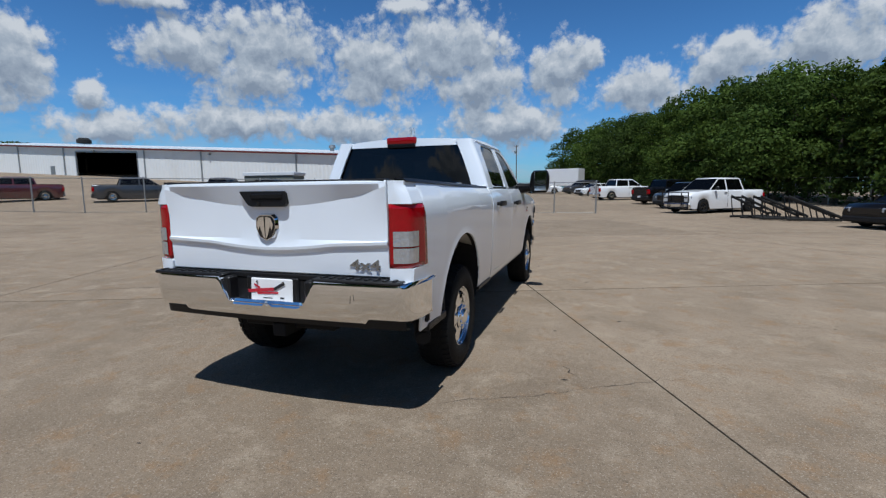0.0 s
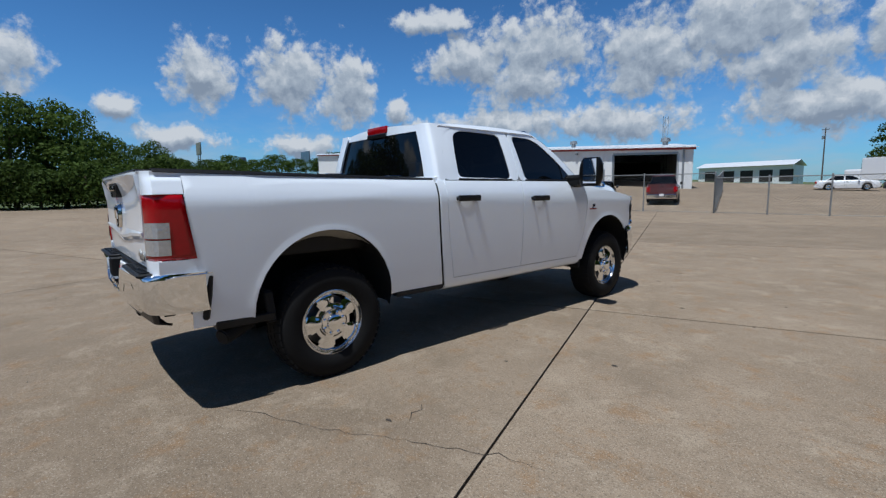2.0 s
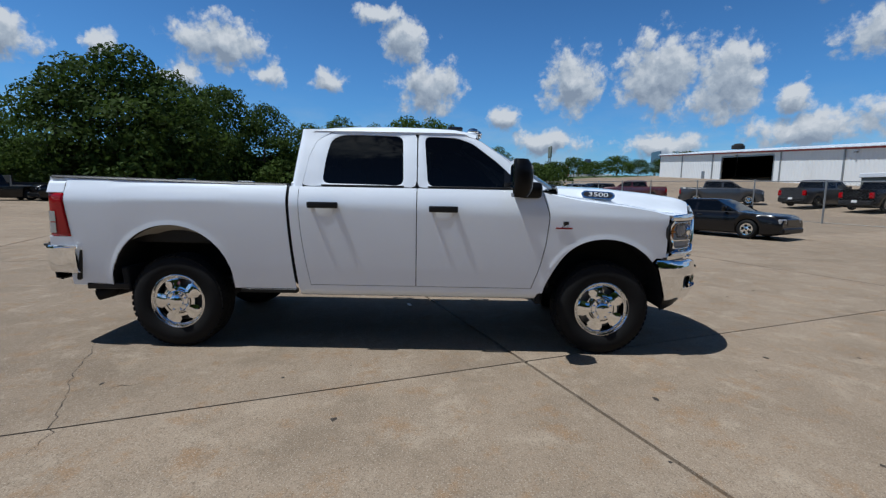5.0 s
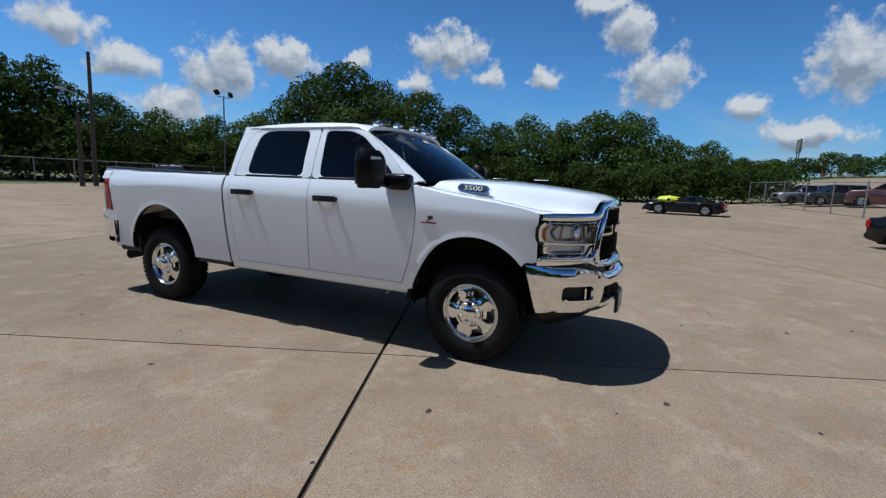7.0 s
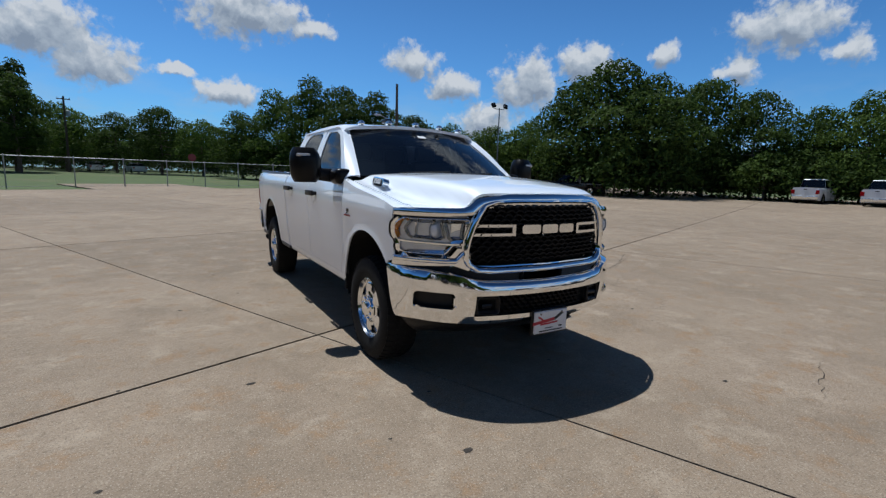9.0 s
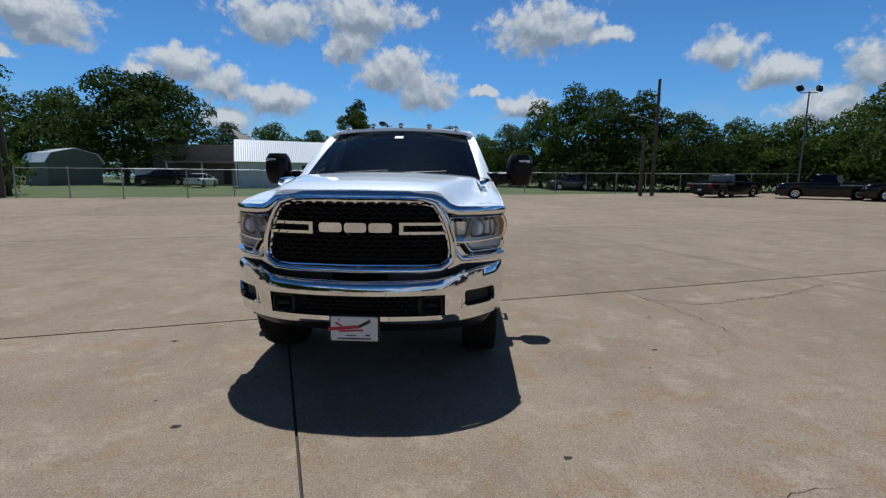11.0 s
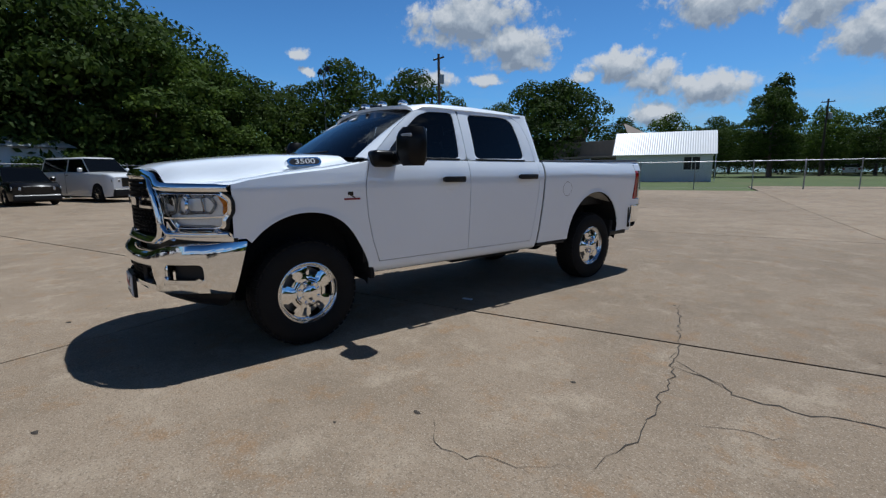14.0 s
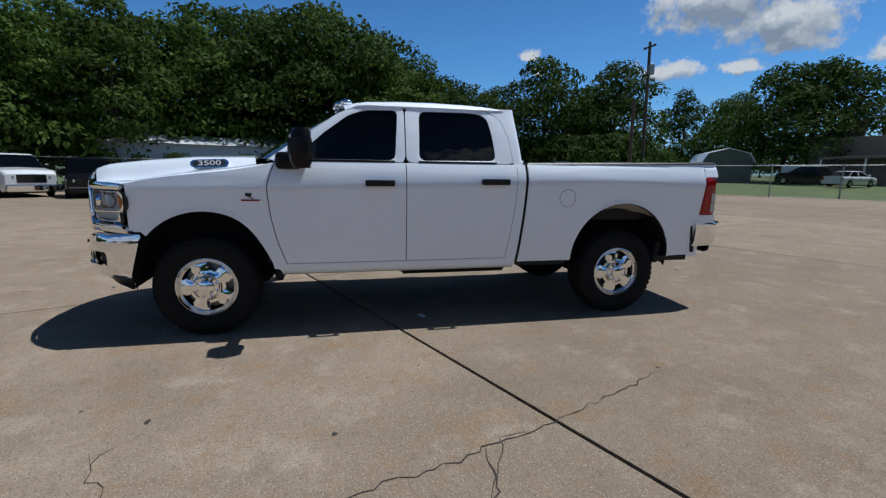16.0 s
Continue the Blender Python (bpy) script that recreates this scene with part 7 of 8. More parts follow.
        bm.faces.new([bm.verts.new((m * x - 0.008, -1.2400, z)) for x, z in mark])
        bmesh.ops.triangulate(bm, faces=bm.faces[:])
        solid(part("emblem_mark", bm, CHROME, em), 0.004, 0)
    bm = text_mesh("4x4", 0.085, 0.002, 0.002)
    bm.transform(Matrix.Translation((0.675, -1.2035, 1.0)) @ Matrix.Rotation(radians(90), 4, "X") @ Matrix.Diagonal((1.6, 1, 1, 1)))
    part("drive_badge", bm, BADGEG, tg, "grey 4x4 badge")

    # rear bumper with step pads and a plate recess
    def rb(u):
        x = u * 1.005
        a = abs(x)
        y = -1.30 + 0.035 * (a / 0.9) ** 2
        if a > 0.9:
            q = min(1.0, (a - 0.9) / 0.105)
            y = lerp(-1.265, -0.93, 1 - math.cos(q * math.pi / 2))
            x = math.copysign(0.9 + 0.105 * math.sin(q * math.pi / 2), x)
        return x, y
    bm = bmesh.new()
    us = [-1 + 0.02 * k for k in range(101)]
    us = sorted(us + [-0.985, -0.995, 0.985, 0.995])
    rows = []
    for z, off in ((0.900, 0.10), (0.908, 0.03), (0.896, 0.004), (0.87, 0.0), (0.79, 0.004), (0.725, 0.012), (0.682, 0.03), (0.67, 0.05)):
        row = []
        for u in us:
            x, y = rb(u)
            a = abs(x)
            drop = 0.0
            if a < 0.36:
                q = min(1.0, (0.36 - a) / 0.08)
                if z > 0.74:
                    drop = q * (z - 0.745)
            row.append((x * (1 - 0.02 * (0.9 - z)), y + off * (1 if a < 0.95 else 0.4), z - drop - 0.025 * max(0, (0.74 - z) / 0.07) * (1 if a < 0.7 else 0.0)))
        rows.append(row)
    sheet(rows, bm)
    bmesh.ops.recalc_face_normals(bm, faces=bm.faces)
    if sum(f.normal.y * f.calc_area() for f in bm.faces) > 0:
        bmesh.ops.reverse_faces(bm, faces=bm.faces)
    R = solid(part("rear_bumper", bm, CHROME, T, "polished chrome rear step bumper", smooth=45), 0.02)
    for s in (1, -1):
        bm = box((s * 0.34, -1.275, 0.895), (s * 0.93, -1.13, 0.917), 0.008)
        for k in range(9):
            x = s * (0.40 + 0.06 * k)
            bmesh.ops.create_cube(bm, size=1, matrix=Matrix.Translation((x, -1.205, 0.92)) @ Matrix.Diagonal((0.022, 0.10, 0.008, 1)))
        part("step_pad", bm, BLACKP, R, "ribbed black step pad")
        part("bumper_end_cap", box((s * 0.90, -0.935, 0.60), (s * 0.985, -0.895, 0.885), 0.012, rot=Euler((-0.16, 0, 0))), BLACKP, R)
        part("recess_wall", box((s * 0.285, -1.28, 0.70), (s * 0.34, -1.14, 0.90), 0.012), BLACKP, R)
    part("plate_recess", box((-0.34, -1.20, 0.70), (0.34, -1.14, 0.90), 0.01), BLACKP, R)
    rows = []
    for z, off in ((0.69, 0.06), (0.615, 0.070), (0.600, 0.13)):
        rows.append([(rb(u)[0] * 0.985, rb(u)[1] + off, z) for u in us[6:-6]])
    solid(part("bumper_valance", sheet(rows), BLACKP, R, smooth=40), 0.015, 0)
    part("top_filler", box((-0.86, -1.20, 0.875), (0.86, -1.10, 0.922), 0.006), BLACKP, R)
    pr = part("dealer_plate", box((-0.155, -1.232, 0.722), (0.165, -1.220, 0.892), 0.006, rot=Euler((-0.06, 0, 0))), PLATEW, T, "white dealer plate with red script")
    plate_print(pr, -1.2355, 0.81, 1)
    part("plate_backing", box((-0.20, -1.219, 0.70), (0.20, -1.20, 0.90), 0.01), BLACKP, pr)
    bm = rod((0.62, -1.300, 0.83), (0.62, -1.306, 0.785), 0.002, None, 5)
    part("hang_tag", bm, GLOSSB, R)

    # bed inside, front wall and floor
    part("bed_floor", box((-0.80, -1.13, 0.93), (0.80, 0.91, 0.96)), BLACKP, T)
    part("bed_head", box((-0.90, 0.88, 0.60), (0.90, 0.92, 1.475)), BLACKP, T)
    for s in (1, -1):
        part("bed_inner_side", box((s * 0.80, -1.13, 0.95), (s * 0.84, 0.88, 1.47)), BLACKP, T)

    # frame, axles, exhaust, tank
    for s in (1, -1):
        part("frame_rail", box((s * 0.38, -0.90, 0.52), (s * 0.48, 4.4, 0.66), 0.01), DARK, T)
    part("cab_floor", box((-0.90, 0.97, 0.50), (0.90, 3.25, 0.62), 0.02), DARK, T)
    part("engine_bay", box((-0.60, 3.2, 0.55), (0.60, 4.55, 1.20), 0.05), DARK, T)
    part("inner_tub", box((-0.86, 1.0, 0.58), (0.86, 3.2, 1.12), 0.02), DARK, T)
    for y in (0.0, AXLE):
        ax = part("axle", rod((-0.74, y, TYRE_R), (0.74, y, TYRE_R), 0.055, None, 12), DARK, T, smooth=40)
        bm = bmesh.new()
        bmesh.ops.create_uvsphere(bm, u_segments=16, v_segments=10, radius=0.17, matrix=Matrix.Translation((0.0 if y < 1 else -0.25, y, TYRE_R)))
        part("differential", bm, DARK, ax, smooth=60)
    part("drive_shaft", rod((0, 0.1, 0.45), (0, 2.6, 0.55), 0.05, None, 10), DARK, T)
    part("fuel_tank", box((-0.75, 0.95, 0.42), (-0.40, 2.1, 0.55), 0.04), DARK, T)
    part("spare_tyre", lathe([(0.52, 0.1), (0.52, 0.33), (0.58, 0.38), (0.70, 0.38), (0.74, 0.33), (0.74, 0.1)], 28, m=Matrix(((0, 1, 0, 0), (0, 0, 1, -0.62), (1, 0, 0, 0), (0, 0, 0, 1)))), RUBBER, T, smooth=40)
    ex = part("exhaust", rod((0.55, 0.4, 0.55), (0.72, -0.45, 0.56), 0.05, None, 14), STEEL, T, smooth=40)
    part("tailpipe", rod((0.72, -0.45, 0.56), (0.90, -0.83, 0.455), 0.055, None, 18), DARK, ex, smooth=40)
    part("tailpipe_mouth", rod((0.89, -0.815, 0.46), (0.903, -0.838, 0.452), 0.046, None, 18), DARK, ex)
    hr = part("hitch_receiver", box((-0.36, -1.06, 0.52), (0.36, -0.98, 0.58), 0.01), DARK, T)
    part("receiver_tube", box((-0.05, -1.17, 0.49), (0.05, -0.98, 0.58), 0.006), DARK, hr)

    # cabin
    for x in (-0.42, 0.42):
        for y in (1.50, 2.45):
            st = part("seat", box((x - 0.27, y - 0.22, 0.95), (x + 0.27, y + 0.30, 1.12), 0.05, seg=2), SEATCLOTH, T, smooth=40)
            part("backrest", box((x - 0.25, y - 0.34, 1.05), (x + 0.25, y - 0.20, 1.66), 0.06, seg=2, rot=Euler((-0.2, 0, 0))), SEATCLOTH, st, smooth=40)
            part("headrest", box((x - 0.13, y - 0.42, 1.66), (x + 0.13, y - 0.32, 1.84), 0.04, seg=2), SEATCLOTH, st, smooth=40)
    part("dashboard", box((-0.84, 2.98, 1.05), (0.84, 3.35, 1.44), 0.07, seg=3), CABIN, T, smooth=40)
    part("dash_top", sheet([[(u * 0.83, y, z) for u in np.linspace(-1, 1, 9)] for y, z in ((2.95, 1.40), (3.10, 1.45), (3.38, 1.465))]), CABIN, T)
    bm = lathe([(0.0, 0.175), (0.014, 0.19), (0.0, 0.205), (-0.014, 0.19), (0.0, 0.175)], 28, m=Matrix.Translation((-0.42, 2.87, 1.36)) @ Matrix.Rotation(radians(65), 4, "X") @ Matrix.Rotation(radians(90), 4, "Y"))
    sw = part("steering_wheel", bm, CABIN, T, smooth=60)
    part("wheel_boss", box((-0.50, 2.85, 1.32), (-0.34, 2.89, 1.40), 0.02), CABIN, sw)
    part("headliner", box((-0.68, 1.1, 1.905), (0.68, 2.5, 1.925)), SEATCLOTH, T)
    part("inside_mirror", box((-0.13, 2.62, 1.80), (0.13, 2.66, 1.87), 0.02), CABIN, T)
    part("cabin_back", box((-0.74, 1.03, 1.1), (0.74, 1.07, 1.55)), CABIN, T)
    for ob in T.children_recursive:
        running = {ob.name.split(".")[0], ob.parent.name.split(".")[0]}
        if not running & {"wheel", "axle"}:
            for v in ob.data.vertices:
                v.co.y, v.co.z = settle(v.co.y, v.co.z)
    return T


pickup()

# ---- parked vehicles ----
def car_wheel(v, x, y, r, s, rim=None):
    w = part("wheel", lathe([(-0.10, 0.05), (-0.11, r * 0.62), (-0.115, r * 0.82), (-0.08, r * 0.97), (0, r), (0.08, r * 0.97), (0.115, r * 0.82), (0.108, r * 0.64), (0.09, r * 0.62)], 24), RUBBER, v, smooth=40)
    w.location = (s * x, y, r)
    if s < 0:
        w.rotation_euler = (0, 0, math.pi)
    bm = bmesh.new()
    n = 30
    rings = [[bm.verts.new((d, q * r * math.cos(2 * math.pi * k / n), q * r * math.sin(2 * math.pi * k / n))) for k in range(n)] for d, q in ((0.10, 0.10), (0.092, 0.24), (0.085, 0.50), (0.09, 0.63))]
    for i in range(3):
        for k in range(n):
            if i == 1 and k % 6 in (1, 2, 3):
                continue
            bm.faces.new((rings[i][k], rings[i + 1][k], rings[i + 1][(k + 1) % n], rings[i][(k + 1) % n]))
    part("rim", bm, rim or ALLOY, w, smooth=40)
    part("hub", lathe([(0.06, r * 0.55), (0.07, 0.0)], 16), DARK, w)
    return w


def vehicle(name, label, category, colour, x, y, heading, L, W, H, belt, hood, wheel_r, base, glass, bed=None, roof=None, nose=0.0, guard=False, flat=False, group="", dark_rims=False):
    """A parked vehicle from its side view: lengths run from the rear bumper (0) to the nose (L). glass: where the cabin's
    rear foot, rear top, front top and front foot stand; bed: where the open bed ends; base: the two axles."""
    z0 = level(x, y)
    a = math.atan2(-heading[0], heading[1])
    v = thing(name, label, category, Matrix.Translation((x, y, z0)) @ Matrix.Rotation(a, 4, "Z") @ Matrix.Translation((0, -L / 2, 0)), group)
    paint = CAR[colour]
    hw = W / 2
    g0, g1, g2, g3 = glass
    low = wheel_r * 0.62

    def top(q):
        if bed is not None and q < bed:
            return belt
        if q < g0:
            return belt if bed is None else belt
        if q < g3:
            return belt
        t = (q - g3) / max(0.01, L - g3)
        return lerp(belt, hood, t ** 0.8) - (0.16 + nose) * max(0, (t - 0.75) / 0.25) ** 2

    def half(q):
        e = min(q, L - q)
        return hw * (1 - 0.10 * max(0, 1 - e / 0.5) ** 2)
    stops = sorted(set(list(np.linspace(0, L, 36).round(3)) + [round(c + d, 3) for c in base for d in np.linspace(-1.12 * wheel_r, 1.12 * wheel_r, 11)]))
    rows = []
    for q in stops:
        zl = low + 0.06 * max(0, 1 - min(q, L - q) / 0.4)
        for c in base:
            r = wheel_r * 1.13
            if abs(q - c) < r:
                zl = max(zl, wheel_r + math.sqrt(r * r - (q - c) ** 2) * 0.98)
        zt, h = top(q), half(q)
        zl = min(zl, zt - 0.08)
        sec = [(h * 0.95, zl), (h, lerp(zl, zt, 0.35)), (h * 1.0, lerp(zl, zt, 0.68)), (h * 0.965, zt - 0.06), (h * 0.90, zt)]
        row = [(px, q, pz) for px, pz in sec] + [(0.0, q, zt + 0.03)] + [(-px, q, pz) for px, pz in sec[::-1]]
        rows.append(row)
    bm = sheet(rows)
    for row in (0, -1):
        bm.verts.ensure_lookup_table()
        n = len(rows[0])
        ends = [bm.verts[k if row == 0 else len(bm.verts) - n + k] for k in range(n)]
        try:
            bm.faces.new(ends)
        except ValueError:
            pass
    bmesh.ops.recalc_face_normals(bm, faces=bm.faces)
    body = part("body", bm, paint, v, smooth=40)
    part("underbody", box((-hw * 0.82, 0.3, low * 0.75), (hw * 0.82, L - 0.3, wheel_r * 2 + 0.12)), DARK, v)
    rz = H
    # cabin: glass box with roof and pillars
    foot, roofw = hw * 0.90, hw * (0.72 if roof is None else roof)
    zb = belt - 0.02

    def ring(q0, q1, w0, z):
        return [(-w0, q0, z), (w0, q0, z), (w0, q1, z), (-w0, q1, z)]
    bm = sheet([ring(g0, g3, foot, zb), ring(lerp(g0, g1, 0.92), lerp(g3, g2, 0.92), lerp(foot, roofw, 0.92), lerp(zb, rz, 0.92))], closed=True)
    part("cabin_glass", bm, CARGLASS, v, "dark tinted windows")
    bm = sheet([ring(lerp(g0, g1, 0.88), lerp(g3, g2, 0.88), lerp(foot, roofw, 0.88) + 0.012, lerp(zb, rz, 0.88)), ring(lerp(g0, g1, 0.96), lerp(g3, g2, 0.96), roofw + 0.02, rz - 0.035), ring(g1 + 0.05, g2 - 0.05, roofw * 0.93, rz), ring(g1 + 0.3, g2 - 0.3, roofw * 0.4, rz + 0.02)], closed=True)
    bm.verts.ensure_lookup_table()
    bm.faces.new([bm.verts[k] for k in range(len(bm.verts) - 4, len(bm.verts))])
    bmesh.ops.recalc_face_normals(bm, faces=bm.faces)
    part("roof", bm, paint, v, smooth=50)
    mids = [lerp(g0, g3, 0.5)] if L < 6.4 else [lerp(g0, g3, 0.55)]
    for s in (1, -1):
        for qa, qb in ((g0, g1), (g3, g2)) + tuple((m, m) for m in mids):
            w = 0.05
            part("pillar", sheet([[(s * (foot + 0.008), qa - w, zb), (s * (foot + 0.008), qa + w, zb)], [(s * (roofw + 0.012), qb - w, rz - 0.04), (s * (roofw + 0.012), qb + w, rz - 0.04)]]), paint, v)
        for c in base:
            car_wheel(v, hw - 0.11, c, wheel_r, s, GLOSSB if dark_rims else ALLOY)
        zh = lerp(low, hood, 0.70)
        part("headlight", box((s * hw * 0.56, L - 0.20, zh - 0.09), (s * hw * 0.93, L - 0.015, zh + 0.08), 0.03, rot=Euler((0, 0, -s * 0.22))), CLEARLENS, v)
        zt = lerp(low, belt, 0.70)
        part("tail_light", box((s * hw * 0.72, -0.02, zt - (0.2 if bed is not None else 0.08)), (s * hw * 0.965, 0.12, zt + 0.14), 0.02), REDLENS, v)
        part("door_mirror", box((s * (hw + 0.01), g3 - 0.45, belt), (s * (hw + 0.20), g3 - 0.30, belt + 0.20), 0.04), BLACKP if bed is not None else paint, v)
        for m in mids:
            part("door_handle", box((s * (hw - 0.01), m + 0.1, belt - 0.17), (s * (hw + 0.02), m + 0.28, belt - 0.13), 0.006), BLACKP, v)
            part("door_gap", box((s * (hw * 0.985), m - 0.006, low + 0.1), (s * (hw * 1.003), m + 0.006, belt - 0.04)), DARK, v)
    part("grille", box((-hw * 0.54, L - 0.10, lerp(low, hood, 0.42)), (hw * 0.54, L + 0.012, lerp(low, hood, 0.84)), 0.03), GLOSSB, v)
    bump = CHROME if bed is not None and colour in ("white", "maroon") else BLACKP
    part("front_bumper", box((-hw * 0.90, L - 0.16, low + 0.02), (hw * 0.90, L + 0.05, lerp(low, hood, 0.36)), 0.05), bump, v)
    part("rear_bumper", box((-hw * 0.92, -0.08, low + 0.08), (hw * 0.92, 0.14, lerp(low, belt, 0.36)), 0.05), bump if bed is not None else paint, v)
    part("number_plate", box((-0.15, -0.092, lerp(low, belt, 0.24)), (0.15, -0.08, lerp(low, belt, 0.24) + 0.15)), PLATEW, v)
    if bed is not None:
        part("bed_hollow", box((-hw * 0.80, 0.10, belt - 0.02), (hw * 0.80, bed - 0.05, belt + 0.036), 0.005), BLACKP, v)
        part("tailgate_handle", box((-0.12, -0.025, belt - 0.16), (0.12, 0.01, belt - 0.09), 0.01), BLACKP, v)
    if guard:
        gd = part("grille_guard", box((-hw * 0.9, L + 0.10, low + 0.35), (hw * 0.9, L + 0.15, low + 0.42), 0.01), BLACKP, v, "black steel grille guard")
        for px in (-0.9, -0.45, 0.45, 0.9):
            part("guard_bar", rod((hw * px, L + 0.12, low), (hw * px, L + 0.12, hood + 0.02), 0.03, None, 8), BLACKP, gd)
        for k in range(4):
            z = lerp(low + 0.1, hood, k / 3)
            part("guard_bar", rod((-hw * 0.9, L + 0.12, z), (hw * 0.9, L + 0.12, z), 0.025, None, 8), BLACKP, gd)
    return v


def pickup_far(label, colour, x, y, heading, H=1.95, guard=False, group="parked pickups", dark_rims=False):
    return vehicle("parked_pickup", label, "pickup truck", colour, x, y, heading, 5.9, 2.02, H, 1.30, 1.18, 0.40, (1.25, 4.92), (1.72, 1.92, 3.6, 4.45), bed=1.65, guard=guard, group=group, dark_rims=dark_rims)


def suv(label, colour, x, y, heading, group="parked cars"):
    return vehicle("parked_suv", label, "suv", colour, x, y, heading, 4.8, 1.92, 1.75, 1.08, 1.0, 0.36, (0.95, 3.80), (0.12, 0.55, 2.75, 3.6), group=group)


def sedan(label, colour, x, y, heading, group="parked cars"):
    return vehicle("parked_sedan", label, "sedan", colour, x, y, heading, 4.75, 1.84, 1.44, 0.95, 0.84, 0.33, (1.0, 3.78), (0.75, 1.5, 2.65, 3.55), group=group)


def yard_vehicles():
    E_ = "parked vehicles by the east fence"
    vehicle("parked_pickup", "tall white pickup with a windowed bed cap parked by the trees", "pickup truck", "white", 26.2, 3.9, (-0.90, -0.43), 6.4, 2.05, 2.2, 1.46, 1.38, 0.44, (1.3, 5.15), (0.12, 0.3, 3.7, 4.5), group=E_)
    vehicle("parked_minivan", "deep red minivan parked beside a white pickup", "minivan", "red", 26.6, -0.2, (-0.85, -0.53), 5.0, 1.95, 1.80, 1.06, 0.96, 0.35, (0.95, 4.0), (0.1, 0.5, 3.0, 4.25), group=E_)
    pickup_far("black pickup with bright wheels parked facing the lot", "black", 26.3, -6.0, (-0.86, -0.51), 2.0, False, E_)
    suv("white crossover with a black grille parked beside a black pickup", "white", 28.3, -10.2, (-0.97, -0.24), E_)
    pickup_far("white pickup parked nose out beside a black suv", "white", 21.4, 17.9, (-0.72, -0.69), 1.95, False, E_)
    vehicle("parked_suv", "boxy black suv parked under the trees", "suv", "black", 20.5, 14.2, (-0.90, -0.43), 4.3, 1.85, 1.80, 1.08, 1.02, 0.35, (0.85, 3.45), (0.06, 0.25, 2.75, 3.35), roof=0.82, group=E_)
    vehicle("parked_suv", "black compact suv parked beside a tall white pickup", "suv", "black", 24.5, 6.8, (-0.95, -0.31), 4.5, 1.86, 1.68, 1.04, 0.98, 0.35, (0.9, 3.6), (0.10, 0.5, 2.65, 3.45), group=E_)
    sedan("black sedan parked by the chain link fence", "black", 12.9, 17.0, (-0.92, -0.40), E_)
    pickup_far("white four door pickup with dark wheels", "white", 8.6, 27.9, (-0.77, -0.63), 2.0, True, E_, True)
    suv("dark blue grey crossover parked in the row", "blue", 8.0, 32.8, (-0.72, -0.69), E_)
    pickup_far("black pickup parked in the row", "black", 7.6, 38.5, (0.80, 0.6), 1.9, False, E_)
    pickup_far("white work pickup parked in the row", "white", 4.3, 45.5, (0.85, 0.5), 1.95, False, E_)
    sedan("white sedan parked far along the row", "white", 1.8, 55.0, (-0.8, -0.6), E_)
    suv("grey suv parked far along the row", "charcoal", 0.2, 60.0, (-0.8, -0.6), E_)
    sedan("white sedan parked outside the fence", "white", -4.6, 57.0, (0.95, 0.2), E_)
    b = thing("box_truck", "white box truck parked at the end of the row", "box truck", Matrix.Translation((-3.4, 76.0, level(-3.4, 76))) @ Matrix.Rotation(1.2, 4, "Z"))
    part("cargo_box", box((-1.25, -3.2, 1.0), (1.25, 2.4, 3.7), 0.04), CAR["white"], b)
    part("cab", box((-1.1, 2.5, 0.7), (1.1, 4.4, 2.4), 0.25, seg=2), CAR["white"], b)
    part("cab_glass", box((-1.0, 3.3, 1.6), (1.0, 4.43, 2.2), 0.1), CARGLASS, b)
    for s in (1, -1):
        for q in (-2.0, 3.4):
            car_wheel(b, 1.0, q, 0.45, s)
    # workshop yard
    Y_ = "vehicles in the workshop yard"
    pickup_far("white pickup parked with its tailgate to the fence", "white", -21.2, 31.7, (-0.3, 0.95), 1.95, False, Y_)
    vehicle("parked_hatchback", "dark grey hatchback parked outside the workshop", "hatchback", "charcoal", -16.4, 33.6, (-0.42, 0.9), 4.3, 1.8, 1.5, 0.98, 0.9, 0.32, (0.8, 3.4), (0.1, 0.6, 2.5, 3.3), group=Y_)
    pickup_far("maroon pickup parked at the open bay", "maroon", -11.5, 33.6, (-0.36, 0.93), 1.95, False, Y_)
    pickup_far("black pickup parked in the workshop yard", "black", -25.2, 30.8, (-0.3, 0.95), 1.9, False, Y_)
    pickup_far("charcoal pickup parked in the workshop yard", "charcoal", -29.0, 29.6, (-0.3, 0.95), 1.9, False, Y_)
    pickup_far("charcoal pickup standing before the open bay", "charcoal", -33.7, 25.1, (0.55, 0.83), 1.9, False, Y_)
    pickup_far("maroon pickup with a small trailer", "maroon", -41.5, 21.0, (-0.35, -0.94), 1.9, False, Y_)
    suv("silver suv parked in the yard", "silver", -47.0, 16.6, (0.2, -0.98), Y_)
    suv("charcoal suv parked in the yard", "charcoal", -44.4, 18.0, (0.2, -0.98), Y_)
    c = thing("canopy_trailer", "flat trailer under a cream canopy parked in the yard", "trailer", Matrix.Translation((-27.5, 34.5, level(-27.5, 34.5))) @ Matrix.Rotation(0.15, 4, "Z"))
    part("canopy", box((-2.6, -1.2, 2.0), (2.6, 1.2, 2.32), 0.03), SIDING, c)
    part("side", box((-2.5, -1.1, 1.0), (2.5, 1.1, 2.05), 0.02), SHEDG, c)
    part("deck", box((-2.6, -1.2, 0.55), (2.6, 1.2, 1.0), 0.02), DARK, c)
    for sx in (-0.5, 0.5):
        for sy in (-1.1, 1.1):
            part("wheel", lathe([(-0.1, 0), (-0.1, 0.33), (0.1, 0.33), (0.1, 0)], 14, m=Matrix.Translation((sx, sy, 0.33)) @ Matrix.Rotation(radians(90), 4, "Z")), RUBBER, c)
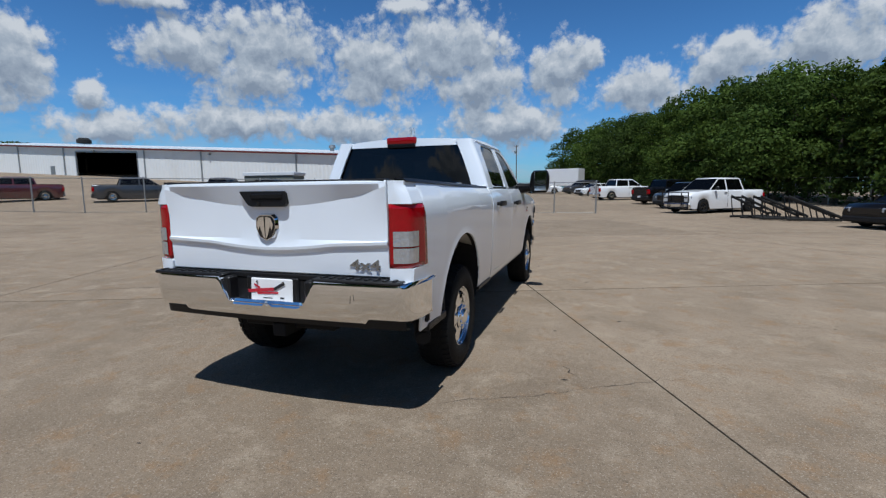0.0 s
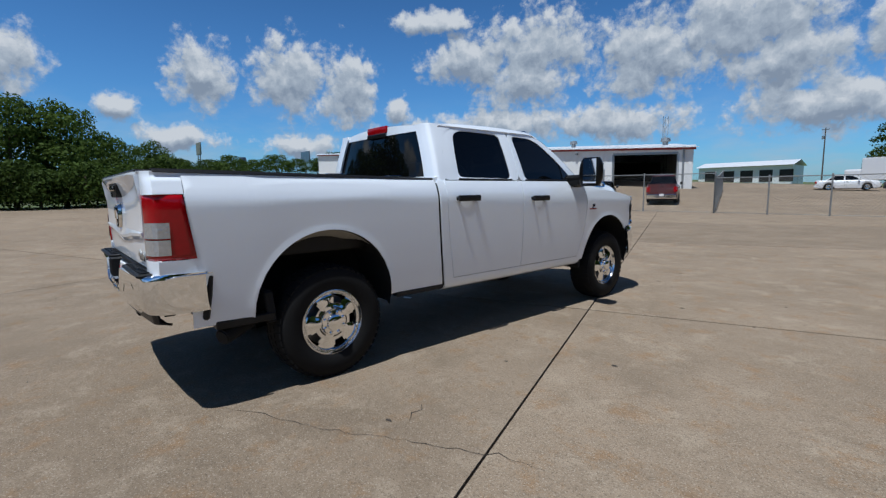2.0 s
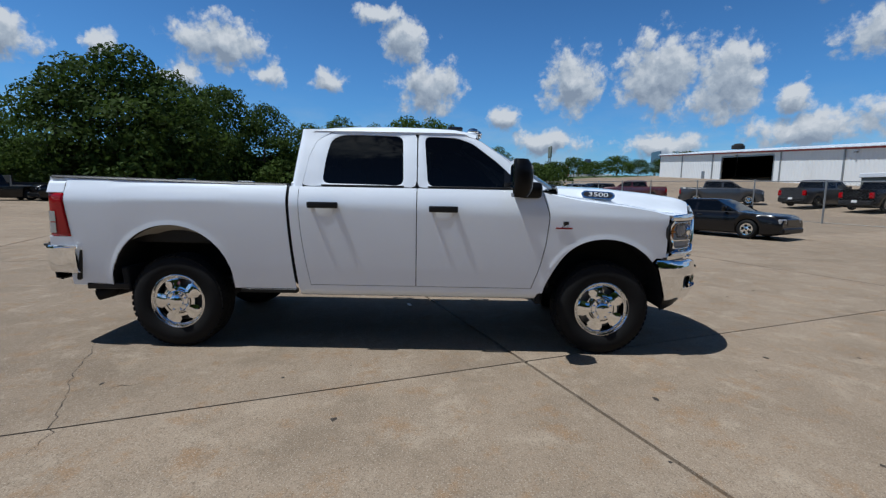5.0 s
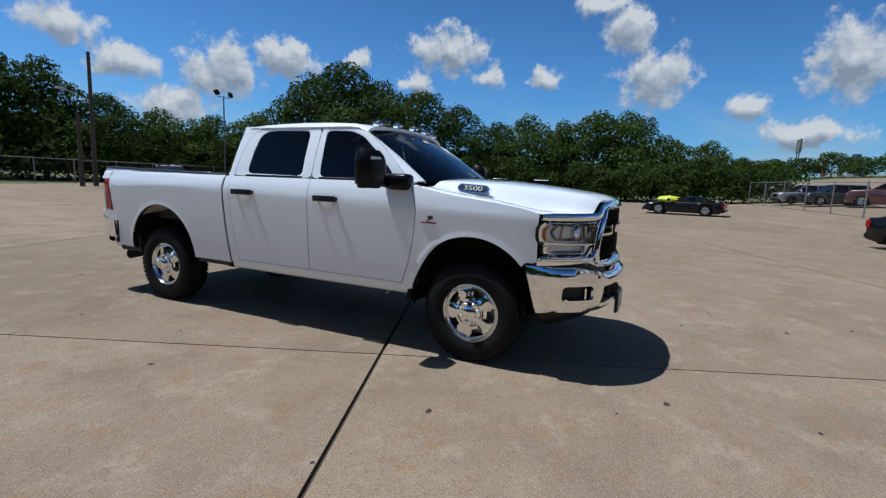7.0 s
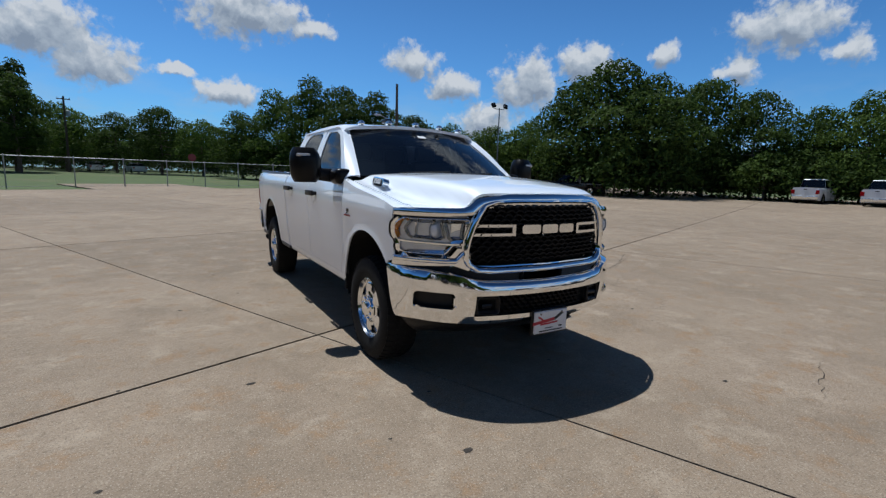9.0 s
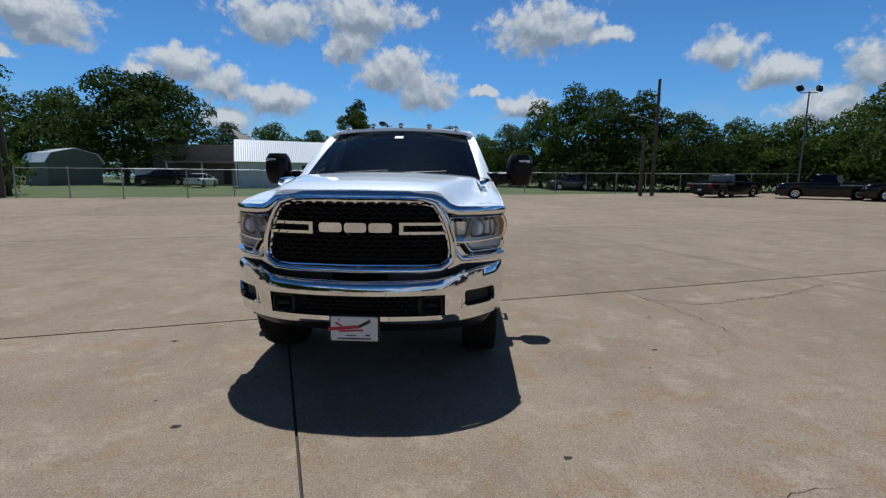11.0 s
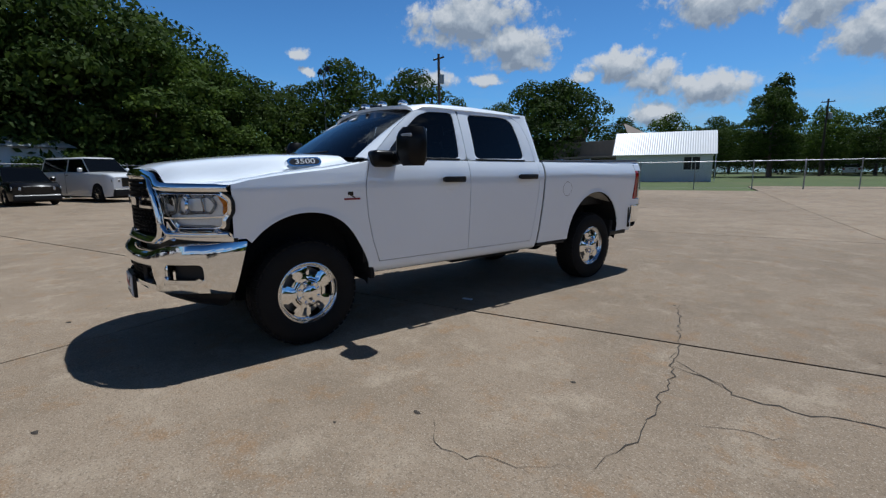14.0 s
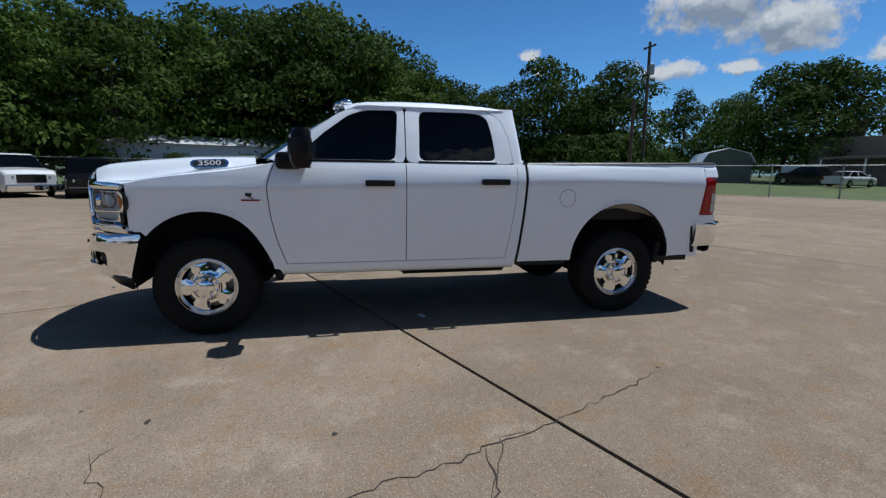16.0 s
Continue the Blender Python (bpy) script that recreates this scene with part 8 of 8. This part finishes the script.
    # lot
    v = vehicle("sports_car", "low black sports car with a yellow sheet on its bonnet", "sports car", "black", -28.6, 6.4, (-0.18, -0.98), 4.5, 2.0, 1.14, 0.80, 0.62, 0.33, (0.95, 3.55), (0.5, 1.3, 2.2, 3.35), nose=0.08)
    bm = bmesh.new()
    bmesh.ops.create_uvsphere(bm, u_segments=18, v_segments=10, radius=1.0, matrix=Matrix.Translation((-28.45, 5.6, level(-28.4, 5.6) + 0.92)) @ Matrix.Diagonal((0.8, 0.75, 0.22, 1)))
    for q in bm.verts:
        q.co += q.normal * 0.12 * noise.noise(q.co * 2.3)
    tagged(link("plastic_sheet", bm, YELLOWBAG, None, 30), "crumpled yellow plastic sheet lying on a black car", "sheet")
    vehicle("parked_coupe", "black hatchback coupe parked nose to the yard fence", "coupe", "black", -12.5, 12.8, (0.83, 0.56), 4.55, 1.78, 1.34, 0.92, 0.82, 0.33, (0.95, 3.5), (0.25, 1.35, 2.3, 3.15), group="cars on the open lot")
    for k, (x, y) in enumerate(((-46.8, -11.6), (-47.0, -7.0))):
        pickup_far("white pickup parked with its tailgate out", "white", x, y, (-0.99, -0.10), 2.05, False, "pickups by the west trees")
    # flatbed trucks along the south fence
    for x, y, h in ((-21.9, -32.1, (-0.9, -0.45)), (-27.5, -29.0, (0.85, -0.5)), (-31.2, -25.8, (0.9, -0.4))):
        v = vehicle("flatbed_truck", "black cab flatbed truck parked by the south fence", "flatbed truck", "black", x, y, h, 6.2, 2.0, 1.85, 1.25, 1.15, 0.40, (1.3, 5.0), (2.6, 2.8, 3.8, 4.5), bed=2.4, group="flatbed trucks")
        part("flat_deck", box((-1.12, -0.2, 0.98), (1.12, 2.45, 1.08), 0.01), STEEL, v)
        part("headboard", box((-1.1, 2.35, 1.08), (1.1, 2.43, 1.75), 0.01), STEEL, v)
    for x, y, h in ((29.1, -43.4, (0.1, -1)), (6.0, -75.9, (0.3, -0.95)), (11.0, -78.8, (0.2, -1))):
        sedan("white sedan parked beyond the fence", "white", x, y, h, "cars beyond the fence")
    pickup_far("dark pickup parked beyond the fence", "black", 34.5, -45.3, (1.0, 0.2), 1.9, False, "cars beyond the fence")
    suv("dark suv parked beyond the fence", "charcoal", -12.1, -46.2, (1, 0.1), "cars beyond the fence")


def ramp_frames():
    for k, (x, y, turn) in enumerate(((9.1, 21.9, 0.3), (9.7, 20.7, 0.1), (10.6, 19.9, -0.1))):
        t = thing("steel_ramp_frame", "black tubular steel ramp frame standing on the lot", "ramp", Matrix.Translation((x, y, level(x, y))) @ Matrix.Rotation(turn, 4, "Z") @ Matrix.Rotation(math.pi, 4, "Z") @ Matrix.Diagonal((0.66, 0.8, 1.25, 1)), "ramp frames")
        for s in (-0.5, 0.5):
            part("rail", rod((-1.4, s, 0.15), (1.4, s, 0.85), 0.05, None, 6), DARK, t)
            part("foot_rail", rod((-1.4, s, 0.08), (1.4, s, 0.08), 0.045, None, 6), DARK, t)
            for q in (-0.9, -0.2, 0.5, 1.2):
                part("strut", rod((q, s, 0.08), (q + 0.2, s, 0.50 + 0.25 * q + 0.05), 0.035, None, 6), DARK, t)
        for q in (-1.2, -0.4, 0.4, 1.2):
            part("rung", rod((q, -0.5, 0.5 + 0.25 * q), (q, 0.5, 0.5 + 0.25 * q), 0.035, None, 6), DARK, t)

fences_and_poles()
workshop()
houses()
far_sheds()
yard_vehicles()
ramp_frames()
woods()
lot()

pavement_wear()
litter()
